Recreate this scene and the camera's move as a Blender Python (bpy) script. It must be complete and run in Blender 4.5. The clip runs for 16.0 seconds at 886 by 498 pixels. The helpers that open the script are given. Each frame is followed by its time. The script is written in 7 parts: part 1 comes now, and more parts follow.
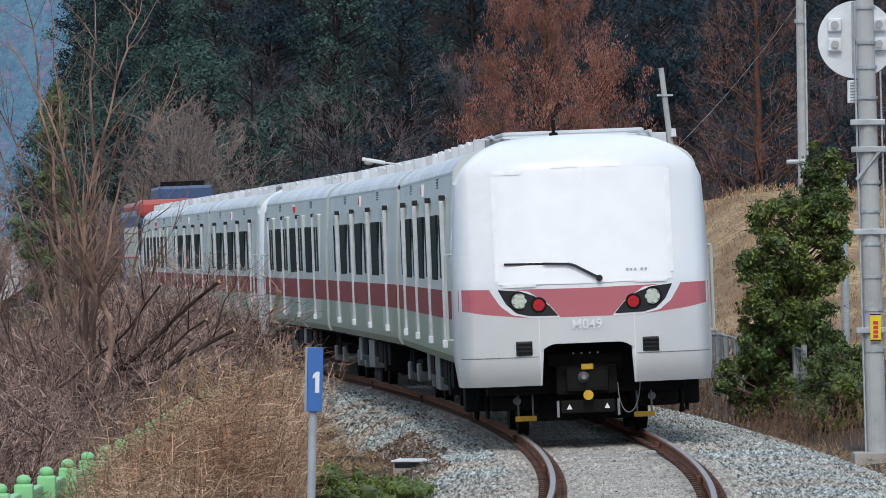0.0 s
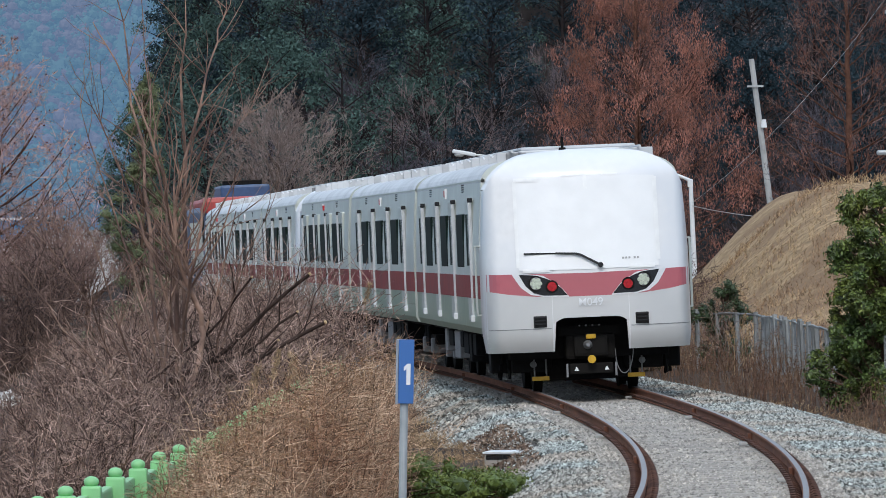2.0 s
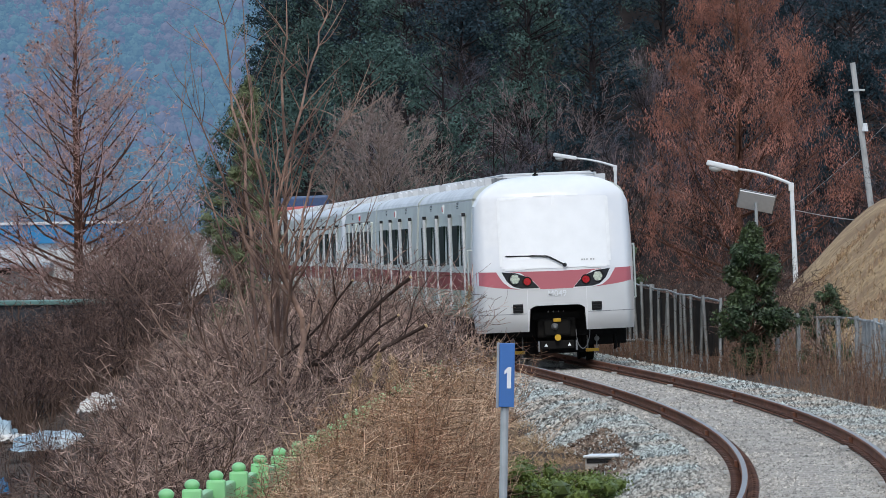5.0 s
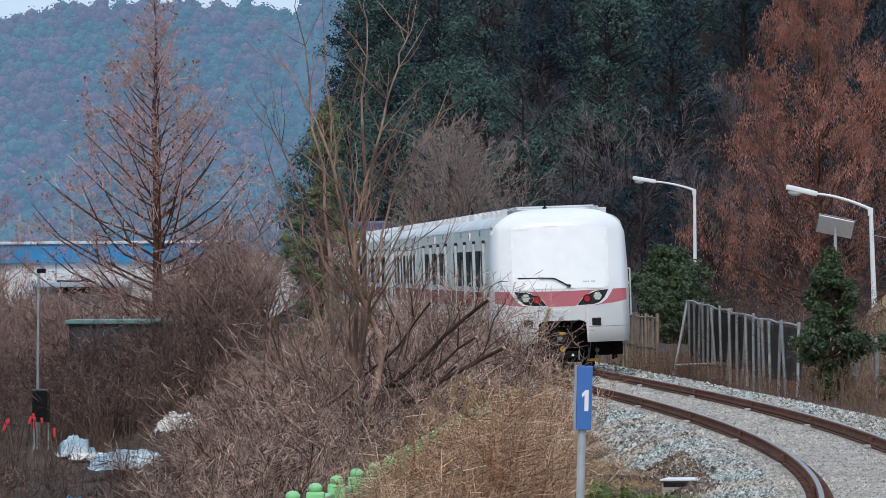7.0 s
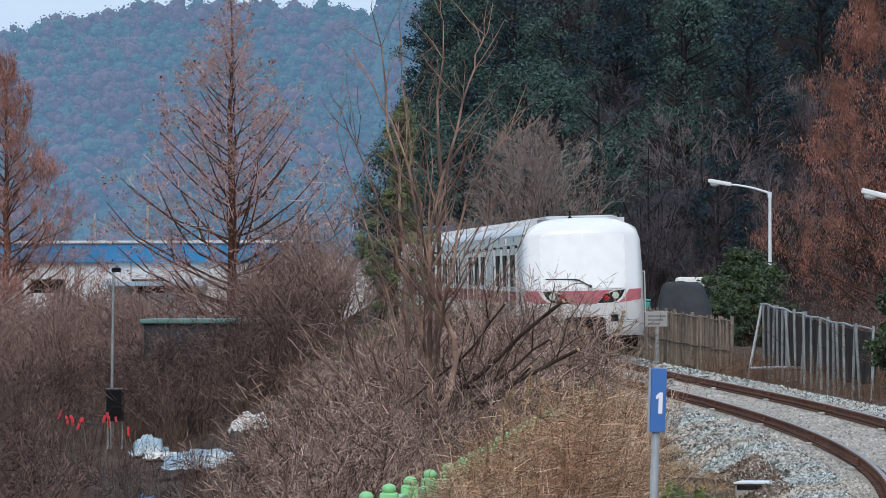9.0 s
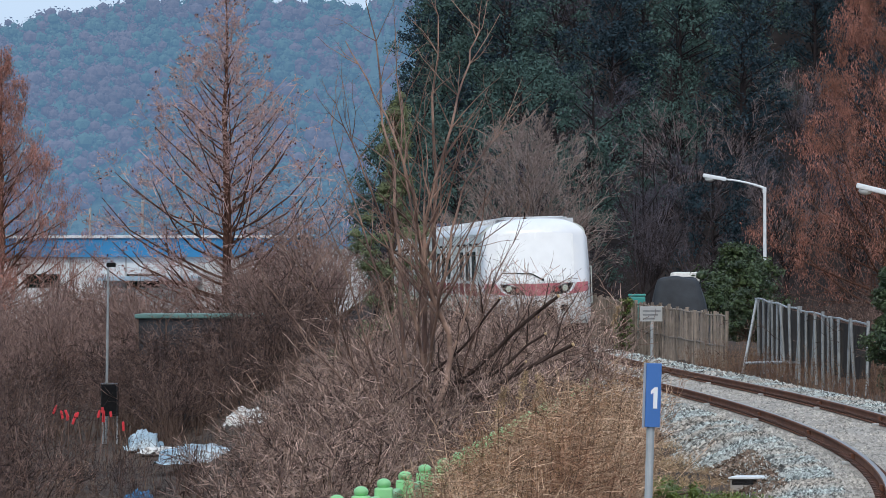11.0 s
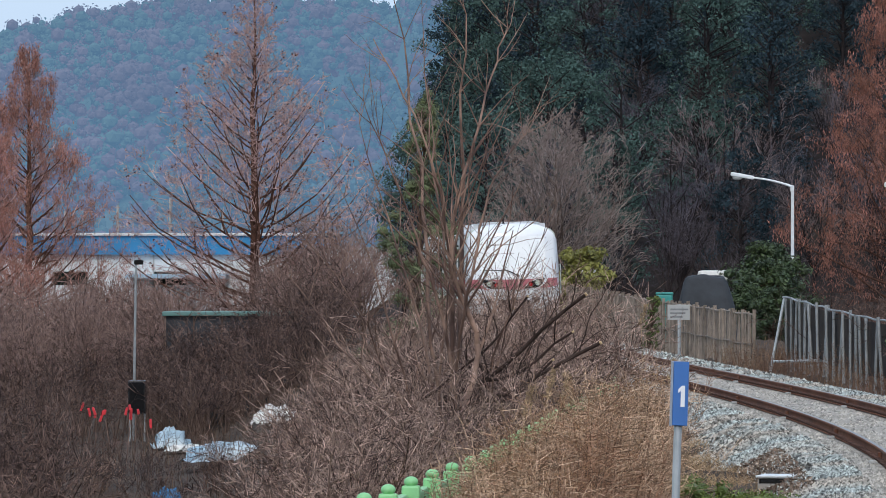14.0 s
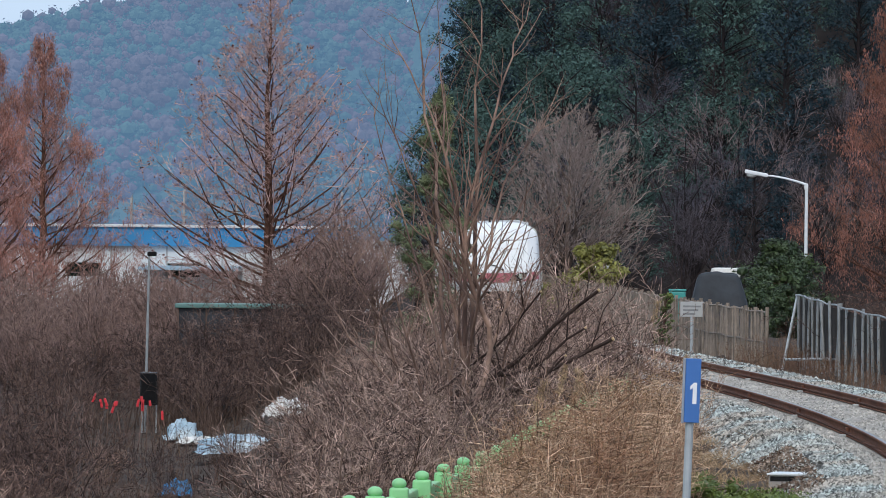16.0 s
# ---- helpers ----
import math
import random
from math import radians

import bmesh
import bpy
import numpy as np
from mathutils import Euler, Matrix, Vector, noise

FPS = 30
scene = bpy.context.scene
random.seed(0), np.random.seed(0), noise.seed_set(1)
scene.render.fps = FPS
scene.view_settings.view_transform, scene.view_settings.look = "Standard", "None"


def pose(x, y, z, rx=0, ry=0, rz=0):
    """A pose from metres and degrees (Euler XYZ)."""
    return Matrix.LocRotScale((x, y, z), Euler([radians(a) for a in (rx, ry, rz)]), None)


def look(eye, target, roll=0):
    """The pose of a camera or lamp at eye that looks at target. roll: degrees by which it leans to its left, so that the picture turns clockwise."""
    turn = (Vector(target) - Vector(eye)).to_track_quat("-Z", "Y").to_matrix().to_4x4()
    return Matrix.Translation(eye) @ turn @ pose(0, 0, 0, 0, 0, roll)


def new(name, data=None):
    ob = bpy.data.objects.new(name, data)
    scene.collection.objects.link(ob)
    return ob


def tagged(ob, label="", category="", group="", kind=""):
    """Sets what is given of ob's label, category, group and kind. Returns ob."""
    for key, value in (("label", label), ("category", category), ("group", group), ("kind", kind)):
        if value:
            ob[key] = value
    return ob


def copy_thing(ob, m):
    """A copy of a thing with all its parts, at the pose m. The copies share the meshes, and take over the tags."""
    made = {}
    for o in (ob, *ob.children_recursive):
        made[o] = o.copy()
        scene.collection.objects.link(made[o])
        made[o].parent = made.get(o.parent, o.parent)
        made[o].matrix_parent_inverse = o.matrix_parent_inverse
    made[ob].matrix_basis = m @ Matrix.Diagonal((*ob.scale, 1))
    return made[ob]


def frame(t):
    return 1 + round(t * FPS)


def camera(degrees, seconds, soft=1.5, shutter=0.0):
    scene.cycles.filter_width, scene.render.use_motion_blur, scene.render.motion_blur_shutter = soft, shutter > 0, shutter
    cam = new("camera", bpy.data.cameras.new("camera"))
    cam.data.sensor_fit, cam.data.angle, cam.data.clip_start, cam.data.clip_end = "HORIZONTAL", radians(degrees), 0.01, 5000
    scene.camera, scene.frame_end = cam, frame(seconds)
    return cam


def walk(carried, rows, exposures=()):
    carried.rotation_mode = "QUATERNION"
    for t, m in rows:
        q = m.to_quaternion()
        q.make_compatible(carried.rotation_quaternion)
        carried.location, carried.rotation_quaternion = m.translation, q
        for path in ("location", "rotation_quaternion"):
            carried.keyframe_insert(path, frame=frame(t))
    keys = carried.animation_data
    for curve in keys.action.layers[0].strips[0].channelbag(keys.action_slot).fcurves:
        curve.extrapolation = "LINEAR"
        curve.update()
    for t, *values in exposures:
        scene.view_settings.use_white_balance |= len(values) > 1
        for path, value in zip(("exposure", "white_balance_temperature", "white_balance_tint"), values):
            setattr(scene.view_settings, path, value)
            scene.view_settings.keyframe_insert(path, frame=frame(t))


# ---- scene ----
cam = camera(7.178, 16.0, soft=0.6)
EYE = Vector((0.0, 0.0, 2.3))
FOCAL = 12500.0
# seconds, turn to the right, tilt up (both in 1/12500 radian), roll in degrees
PAN = [
    (0, -0.0, -0.0, -0.789),
    (0.5, -23.8, -2.2, -0.806),
    (1, -41.5, -3.3, -0.864),
    (1.5, -90.3, -16.9, -0.909),
    (2, -160.8, -12.0, -0.947),
    (2.5, -200.2, -16.7, -1.060),
    (3, -228.1, -24.1, -1.126),
    (3.5, -250.8, -35.0, -1.066),
    (4, -282.2, -38.1, -0.902),
    (4.2, -303.6, -33.0, -0.925),
    (6.3, -413.5, 28.7, -0.681),
    (6.5, -438.9, 30.2, -0.636),
    (7, -477.7, 37.4, -0.421),
    (7.5, -493.6, 43.1, -0.317),
    (8, -511.3, 44.3, -0.238),
    (8.5, -569.0, 43.5, -0.102),
    (9, -610.2, 40.3, -0.070),
    (11.5, -600.1, 23.5, -0.067),
    (12, -623.9, 10.7, -0.123),
    (12.5, -638.9, 12.7, -0.127),
    (13, -639.6, 30.5, -0.100),
    (13.5, -640.8, 33.5, -0.069),
    (14, -650.0, 27.7, 0.027),
    (14.5, -659.2, 15.3, 0.161),
    (15, -665.6, 16.4, 0.269),
    (15.5, -665.8, 17.2, 0.496),
    (16, -673.6, 17.9, 0.600),
]


def aim(a, b, r):
    return look(EYE, EYE + Vector((math.sin(a / FOCAL), math.cos(a / FOCAL), math.tan(b / FOCAL))), r)


walk(cam, [(t, aim(a, b, r)) for t, a, b, r in PAN])

# ---- light: bright overcast winter sky ----
world = bpy.data.worlds.new("sky")
scene.world = world
world.use_nodes = True
wn = world.node_tree.nodes
sky = wn.new("ShaderNodeTexSky")
sky.sky_type = "NISHITA"
sky.sun_disc = False
sky.sun_elevation = radians(38)
sky.sun_rotation = radians(182)
sky.dust_density = 4.0
sky.air_density = 1.0
cloud = wn.new("ShaderNodeMix")
cloud.data_type = "RGBA"
cloud.inputs[0].default_value = 0.72
cloud.inputs[7].default_value = (6.28, 8.1, 10.55, 1)
world.node_tree.links.new(sky.outputs[0], cloud.inputs[6])
world.node_tree.links.new(cloud.outputs[2], wn["Background"].inputs[0])
wn["Background"].inputs[1].default_value = 0.12
sun_data = bpy.data.lights.new("sun", "SUN")
sun_data.energy = 1.4
sun_data.angle = radians(10)
sun_data.color = (1.0, 0.97, 0.93)
sun = new("sun", sun_data)
sun.matrix_world = look((0, 0, 60), (2, 55, 0))
scene.view_settings.exposure = 0.0


# ---- materials ----
def material(name, color, rough=0.8, metal=0.0, grain=8.0, vary=0.25, second=None, patch=0.7, bump=0.0, bump_scale=60.0, rand=0.0, island=0.0, emit=None, power=0.0, coat=0.0, detail=6.0, gloss=0.5):
    m = bpy.data.materials.new(name)
    m.use_nodes = True
    nt = m.node_tree
    n, l = nt.nodes, nt.links
    bsdf = n["Principled BSDF"]
    bsdf.inputs["Roughness"].default_value = rough
    bsdf.inputs["Metallic"].default_value = metal
    bsdf.inputs["Specular IOR Level"].default_value = gloss if rough < 0.85 else min(gloss, 0.15)
    if coat:
        bsdf.inputs["Coat Weight"].default_value = coat
        bsdf.inputs["Coat Roughness"].default_value = 0.08
    co = n.new("ShaderNodeTexCoord")
    tex = n.new("ShaderNodeTexNoise")
    tex.inputs["Scale"].default_value = grain
    tex.inputs["Detail"].default_value = detail
    l.new(co.outputs["Object"], tex.inputs["Vector"])
    big = n.new("ShaderNodeTexNoise")
    big.inputs["Scale"].default_value = patch
    big.inputs["Detail"].default_value = 3.0
    l.new(co.outputs["Object"], big.inputs["Vector"])
    mix = n.new("ShaderNodeMix")
    mix.data_type = "RGBA"
    dark = [c * (1 - vary) for c in color]
    light = [min(1, c * (1 + vary)) for c in color]
    mix.inputs[6].default_value = (*dark, 1)
    mix.inputs[7].default_value = (*light, 1)
    ramp = n.new("ShaderNodeMapRange")
    ramp.inputs[1].default_value, ramp.inputs[2].default_value = 0.3, 0.7
    l.new(tex.outputs["Fac"], ramp.inputs[0])
    l.new(ramp.outputs[0], mix.inputs[0])
    out = mix.outputs[2]
    if second:
        mix2 = n.new("ShaderNodeMix")
        mix2.data_type = "RGBA"
        r2 = n.new("ShaderNodeMapRange")
        r2.inputs[1].default_value, r2.inputs[2].default_value = 0.42, 0.6
        l.new(big.outputs["Fac"], r2.inputs[0])
        l.new(r2.outputs[0], mix2.inputs[0])
        l.new(out, mix2.inputs[6])
        mix2.inputs[7].default_value = (*second, 1)
        out = mix2.outputs[2]
    if rand or island:
        hsv = n.new("ShaderNodeHueSaturation")
        vr = n.new("ShaderNodeMapRange")
        k = rand or island
        vr.inputs[3].default_value, vr.inputs[4].default_value = 1 - k, 1 + k
        if rand:
            oi = n.new("ShaderNodeObjectInfo")
            l.new(oi.outputs["Random"], vr.inputs[0])
        else:
            ge = n.new("ShaderNodeNewGeometry")
            l.new(ge.outputs["Random Per Island"], vr.inputs[0])
        l.new(vr.outputs[0], hsv.inputs["Value"])
        l.new(out, hsv.inputs["Color"])
        out = hsv.outputs[0]
    l.new(out, bsdf.inputs["Base Color"])
    if bump:
        bt = n.new("ShaderNodeTexNoise")
        bt.inputs["Scale"].default_value = bump_scale
        bt.inputs["Detail"].default_value = 4.0
        l.new(co.outputs["Object"], bt.inputs["Vector"])
        bn = n.new("ShaderNodeBump")
        bn.inputs["Strength"].default_value = 0.6
        bn.inputs["Distance"].default_value = bump
        l.new(bt.outputs["Fac"], bn.inputs["Height"])
        l.new(bn.outputs[0], bsdf.inputs["Normal"])
    if emit:
        bsdf.inputs["Emission Color"].default_value = (*emit, 1)
        bsdf.inputs["Emission Strength"].default_value = power
    return m


M = {
    "white_paint": material("white_paint", (0.82, 0.81, 0.80), 0.3, vary=0.03, patch=0.8, second=(0.74, 0.75, 0.77), coat=0.4),
    "film": material("film", (0.88, 0.88, 0.875), 0.22, vary=0.03, grain=3, bump=0.01, bump_scale=4.0),
    "tape": material("tape", (0.86, 0.86, 0.85), 0.5, vary=0.05),
    "pink_stripe": material("pink_stripe", (0.50, 0.135, 0.16), 0.4, vary=0.05, grain=5, second=(0.46, 0.13, 0.15)),
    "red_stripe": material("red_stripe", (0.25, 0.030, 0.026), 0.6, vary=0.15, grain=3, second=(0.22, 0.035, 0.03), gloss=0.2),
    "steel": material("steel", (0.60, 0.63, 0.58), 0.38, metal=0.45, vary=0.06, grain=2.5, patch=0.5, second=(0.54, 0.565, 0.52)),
    # lower side: reflection of green surroundings put into the base colour
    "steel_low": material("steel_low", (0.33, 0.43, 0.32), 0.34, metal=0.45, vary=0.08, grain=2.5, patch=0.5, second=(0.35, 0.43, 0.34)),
    "silver_paint": material("silver_paint", (0.68, 0.675, 0.66), 0.32, metal=0.15, vary=0.04, grain=3, second=(0.63, 0.625, 0.615), coat=0.3),
    "post_silver": material("post_silver", (0.60, 0.61, 0.62), 0.35, metal=0.3, vary=0.1, grain=8),
    "ballast_tan": material("ballast_tan", (0.41, 0.37, 0.32), 0.9, vary=0.3, grain=14, island=0.5, second=(0.30, 0.28, 0.25), patch=0.5),
    "rail_white": material("rail_white", (0.78, 0.79, 0.80), 0.4, vary=0.05),
    "roof": material("roof", (0.52, 0.53, 0.54), 0.5, metal=0.2, vary=0.12, grain=2, second=(0.62, 0.63, 0.64)),
    "black_panel": material("black_panel", (0.012, 0.012, 0.014), 0.25, vary=0.2),
    "black_metal": material("black_metal", (0.009, 0.009, 0.010), 0.9, vary=0.4, grain=14, second=(0.014, 0.013, 0.012), gloss=0.1),
    "under_grey": material("under_grey", (0.21, 0.215, 0.22), 0.5, metal=0.3, vary=0.2, grain=8),
    "yellow": material("yellow", (0.62, 0.36, 0.02), 0.5, vary=0.12),
    "window_glass": material("window_glass", (0.012, 0.020, 0.017), 0.5, vary=0.3, grain=1.5, gloss=0.02),
    "lens_white": material("lens_white", (0.50, 0.54, 0.45), 0.15, vary=0.2, grain=30, emit=(0.8, 1.0, 0.75), power=0.03),
    "lens_red": material("lens_red", (0.30, 0.01, 0.015), 0.15, vary=0.4, grain=30, emit=(1.0, 0.02, 0.03), power=0.08),
    "signal_red": material("signal_red", (0.55, 0.03, 0.03), 0.4, vary=0.1),
    "loco_red": material("loco_red", (0.42, 0.05, 0.04), 0.4, vary=0.1, second=(0.36, 0.05, 0.04)),
    "loco_blue": material("loco_blue", (0.03, 0.075, 0.17), 0.4, vary=0.15, second=(0.035, 0.07, 0.14)),
    "rail_side": material("rail_side", (0.20, 0.085, 0.05), 0.85, vary=0.3, grain=9, second=(0.15, 0.065, 0.042)),
    "rail_head": material("rail_head", (0.25, 0.225, 0.215), 0.38, metal=0.6, vary=0.12, grain=5),
    "clip_rust": material("clip_rust", (0.085, 0.038, 0.026), 0.8, vary=0.3, grain=30, rand=0.3),
    "concrete": material("concrete", (0.40, 0.37, 0.33), 0.9, vary=0.15, grain=12, second=(0.33, 0.30, 0.27), bump=0.004, rand=0.12),
    "ballast": material("ballast", (0.32, 0.345, 0.325), 0.9, vary=0.35, grain=14, island=0.85, second=(0.33, 0.29, 0.245), patch=0.3),
    # near-black bed: the shade between loose stones is put into its colour
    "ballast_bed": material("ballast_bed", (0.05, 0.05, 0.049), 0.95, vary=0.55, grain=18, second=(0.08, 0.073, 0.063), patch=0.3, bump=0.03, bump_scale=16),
    "ground": material("ground", (0.055, 0.04, 0.032), 0.95, vary=0.4, grain=3, second=(0.085, 0.06, 0.045), patch=0.12, bump=0.04, bump_scale=7),
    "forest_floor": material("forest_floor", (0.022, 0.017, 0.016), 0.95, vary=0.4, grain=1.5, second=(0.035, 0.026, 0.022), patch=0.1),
    # distance haze of the far ridge, painted as bluish base and blue emission
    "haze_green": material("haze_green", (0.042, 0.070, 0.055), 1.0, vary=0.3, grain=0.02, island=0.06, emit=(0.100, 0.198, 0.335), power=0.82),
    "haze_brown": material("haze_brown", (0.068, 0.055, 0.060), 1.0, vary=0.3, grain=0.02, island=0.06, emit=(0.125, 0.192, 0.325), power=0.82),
    "litter": material("litter", (0.34, 0.25, 0.19), 0.9, vary=0.35, grain=2, island=0.5, second=(0.15, 0.10, 0.075), patch=1.0),
    "dry_grass": material("dry_grass", (0.34, 0.235, 0.135), 0.95, vary=0.45, grain=5, second=(0.23, 0.15, 0.09), patch=0.5, bump=0.08, bump_scale=5),
    "galvanised": material("galvanised", (0.42, 0.44, 0.45), 0.5, metal=0.5, vary=0.15, grain=6, rand=0.1),
    "lamp_white": material("lamp_white", (0.70, 0.72, 0.73), 0.4, vary=0.06),
    "old_concrete": material("old_concrete", (0.38, 0.38, 0.37), 0.85, vary=0.15, grain=5, second=(0.44, 0.44, 0.43), bump=0.003),
    "sign_blue": material("sign_blue", (0.045, 0.15, 0.42), 0.4, vary=0.06, grain=4),
    "sign_side": material("sign_side", (0.28, 0.31, 0.36), 0.5, vary=0.1),
    "green_plastic": material("green_plastic", (0.24, 0.58, 0.25), 0.5, vary=0.15, grain=5, second=(0.28, 0.52, 0.26)),
    "bark": material("bark", (0.11, 0.07, 0.05), 0.95, vary=0.35, grain=5, bump=0.01, bump_scale=25),
    "bark_red": material("bark_red", (0.105, 0.052, 0.036), 0.95, vary=0.3, grain=5),
    "bark_grey": material("bark_grey", (0.15, 0.11, 0.09), 0.95, vary=0.3, grain=5),
    "twig_brown": material("twig_brown", (0.33, 0.22, 0.175), 0.9, vary=0.3, grain=1.5, island=0.7, second=(0.13, 0.08, 0.06), patch=1.2),
    "twig_grey": material("twig_grey", (0.27, 0.212, 0.19), 0.9, vary=0.25, grain=2, island=0.35),
    "twig_dark": material("twig_dark", (0.082, 0.068, 0.076), 0.9, vary=0.25, grain=2, island=0.5),
    "weed": material("weed", (0.47, 0.325, 0.22), 0.9, vary=0.4, grain=1.2, island=0.85, second=(0.22, 0.115, 0.07), patch=0.8),
    "needle_red": material("needle_red", (0.45, 0.20, 0.15), 0.9, vary=0.25, grain=0.6, island=0.4, second=(0.22, 0.10, 0.07), patch=0.35),
    "leaf_green": material("leaf_green", (0.062, 0.098, 0.022), 0.5, vary=0.35, grain=2, island=0.6, second=(0.12, 0.145, 0.025), patch=1.2),
    "dead_leaf": material("dead_leaf", (0.27, 0.155, 0.085), 0.85, vary=0.3, grain=2, island=0.5),
    # near-black undergrowth: dark gaps between the thicket's stems put into its colour
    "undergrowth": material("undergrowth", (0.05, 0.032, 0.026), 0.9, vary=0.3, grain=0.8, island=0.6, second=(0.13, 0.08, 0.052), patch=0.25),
    "weed_red": material("weed_red", (0.14, 0.08, 0.058), 0.9, vary=0.3, grain=0.8, island=0.45, second=(0.20, 0.13, 0.085), patch=0.4),
    "straw": material("straw", (0.42, 0.30, 0.18), 0.9, vary=0.3, grain=0.8, island=0.55, second=(0.28, 0.18, 0.11), patch=0.5),
    "leaf_dark": material("leaf_dark", (0.032, 0.055, 0.022), 0.5, vary=0.35, grain=2, island=0.5, second=(0.05, 0.075, 0.025), patch=1.2),
    "leaf_fresh": material("leaf_fresh", (0.14, 0.18, 0.03), 0.5, vary=0.3, grain=3, island=0.4, second=(0.09, 0.13, 0.025), patch=2.0),
    "leaf_yellow": material("leaf_yellow", (0.22, 0.21, 0.05), 0.6, vary=0.3, grain=2, island=0.4),
    "pine_near": material("pine_near", (0.12, 0.14, 0.062), 0.7, vary=0.3, grain=1.5, island=0.5),
    "cone": material("cone", (0.09, 0.03, 0.025), 0.9, vary=0.3, grain=2, island=0.4),
    "twig_red": material("twig_red", (0.44, 0.285, 0.255), 0.9, vary=0.25, grain=1, island=0.35),
}


# ---- helpers ----
def part(name, bm, mat, parent=None, label="", smooth=False):
    """Links a bmesh (or a finished mesh) as one mesh object."""
    if isinstance(bm, bmesh.types.BMesh):
        me = bpy.data.meshes.new(name)
        bmesh.ops.recalc_face_normals(bm, faces=bm.faces)
        bm.to_mesh(me)
        bm.free()
    else:
        me = bm
    if mat is not None and not me.materials:
        for mm in mat if isinstance(mat, (list, tuple)) else [mat]:
            me.materials.append(mm)
    if smooth:
        me.shade_smooth()
    ob = new(name, me)
    if parent:
        ob.parent = parent
    if label:
        tagged(ob, label)
    return ob


def thing(name, m, label, category, group="", kind=""):
    ob = new(name)
    ob.matrix_world = m
    ob.empty_display_size = 0.2
    return tagged(ob, label, category, group, kind)


def box(bm, x0, x1, y0, y1, z0, z1, bevel=0.0, mat=0):
    r = bmesh.ops.create_cube(bm, size=1.0, matrix=Matrix.Translation(((x0 + x1) / 2, (y0 + y1) / 2, (z0 + z1) / 2)) @ Matrix.Diagonal((x1 - x0, y1 - y0, z1 - z0, 1)))
    faces = {f for v in r["verts"] for f in v.link_faces}
    if bevel:
        edges = {e for v in r["verts"] for e in v.link_edges}
        b = bmesh.ops.bevel(bm, geom=list(edges), offset=bevel, segments=2, affect="EDGES", profile=0.6)
        faces |= set(b["faces"])
    for f in faces:
        if f.is_valid:
            f.material_index = mat
    return bm


def rod(bm, a, b, r0, r1=None, n=8):
    a, b = Vector(a), Vector(b)
    d = b - a
    m = Matrix.Translation((a + b) / 2) @ d.to_track_quat("Z", "Y").to_matrix().to_4x4()
    bmesh.ops.create_cone(bm, cap_ends=True, segments=n, radius1=r0, radius2=r0 if r1 is None else r1, depth=d.length, matrix=m)
    return bm


def boxed(*args, **kw):
    return box(bmesh.new(), *args, **kw)


def rodded(*args, **kw):
    return rod(bmesh.new(), *args, **kw)


def raw_mesh(name, verts, faces, mat):
    """A mesh from numpy arrays; faces all of one corner count."""
    me = bpy.data.meshes.new(name)
    verts = np.asarray(verts, np.float32)
    faces = np.asarray(faces, np.int32)
    k = faces.shape[1]
    me.vertices.add(len(verts))
    me.vertices.foreach_set("co", verts.ravel())
    me.loops.add(faces.size)
    me.loops.foreach_set("vertex_index", faces.ravel())
    me.polygons.add(len(faces))
    me.polygons.foreach_set("loop_start", np.arange(0, faces.size, k, dtype=np.int32))
    me.update(calc_edges=True)
    me.validate()
    for mm in mat if isinstance(mat, (list, tuple)) else [mat]:
        me.materials.append(mm)
    return me


# ---- the line of the track: slope dx/dy by distance ----
SLOPE_Y = [-60, 0, 50, 60, 70, 80, 90, 100, 110, 120, 130, 140, 150, 160, 170, 180, 200, 230, 250, 275, 310, 700]
SLOPE_V = [0.36, 0.22, 0.0787, 0.044, 0.0141, -0.0113, -0.0324, -0.0497, -0.0635, -0.074, -0.0817, -0.0869, -0.0885, -0.0865, -0.083, -0.082, -0.0845, -0.0862, -0.088, -0.078, -0.05, -0.05]
_gy = np.arange(-60, 700, 0.5)
_gs = np.interp(_gy, SLOPE_Y, SLOPE_V)
_gx = np.concatenate([[0], np.cumsum((_gs[1:] + _gs[:-1]) * 0.25)])
_gx += -1.68 - np.interp(140, _gy, _gx)
_gl = np.concatenate([[0], np.cumsum(np.sqrt(1 + ((_gs[1:] + _gs[:-1]) / 2) ** 2) * 0.5)])
CANT = math.atan2(0.04, 1.505)


def line_x(y):
    return float(np.interp(y, _gy, _gx))


def line_at(s):
    """Point and heading of the centre line at chainage s."""
    y = float(np.interp(s, _gl, _gy))
    return Vector((line_x(y), y, 0.02)), math.atan(float(np.interp(y, _gy, _gs)))


def chain(y):
    return float(np.interp(y, _gy, _gl))


def track_point(y, off, z):
    """A point off metres to the right of the centre line and z above the rails' plane."""
    s = float(np.interp(y, _gy, _gs))
    k = 1 / math.sqrt(1 + s * s)
    return Vector((line_x(y) + off * k * math.cos(CANT), y - off * k * s, 0.02 + z + off * math.sin(CANT)))


# ---- ground ----
def smooth(a, b, v):
    t = np.clip((v - a) / (b - a), 0, 1)
    return t * t * (3 - 2 * t)


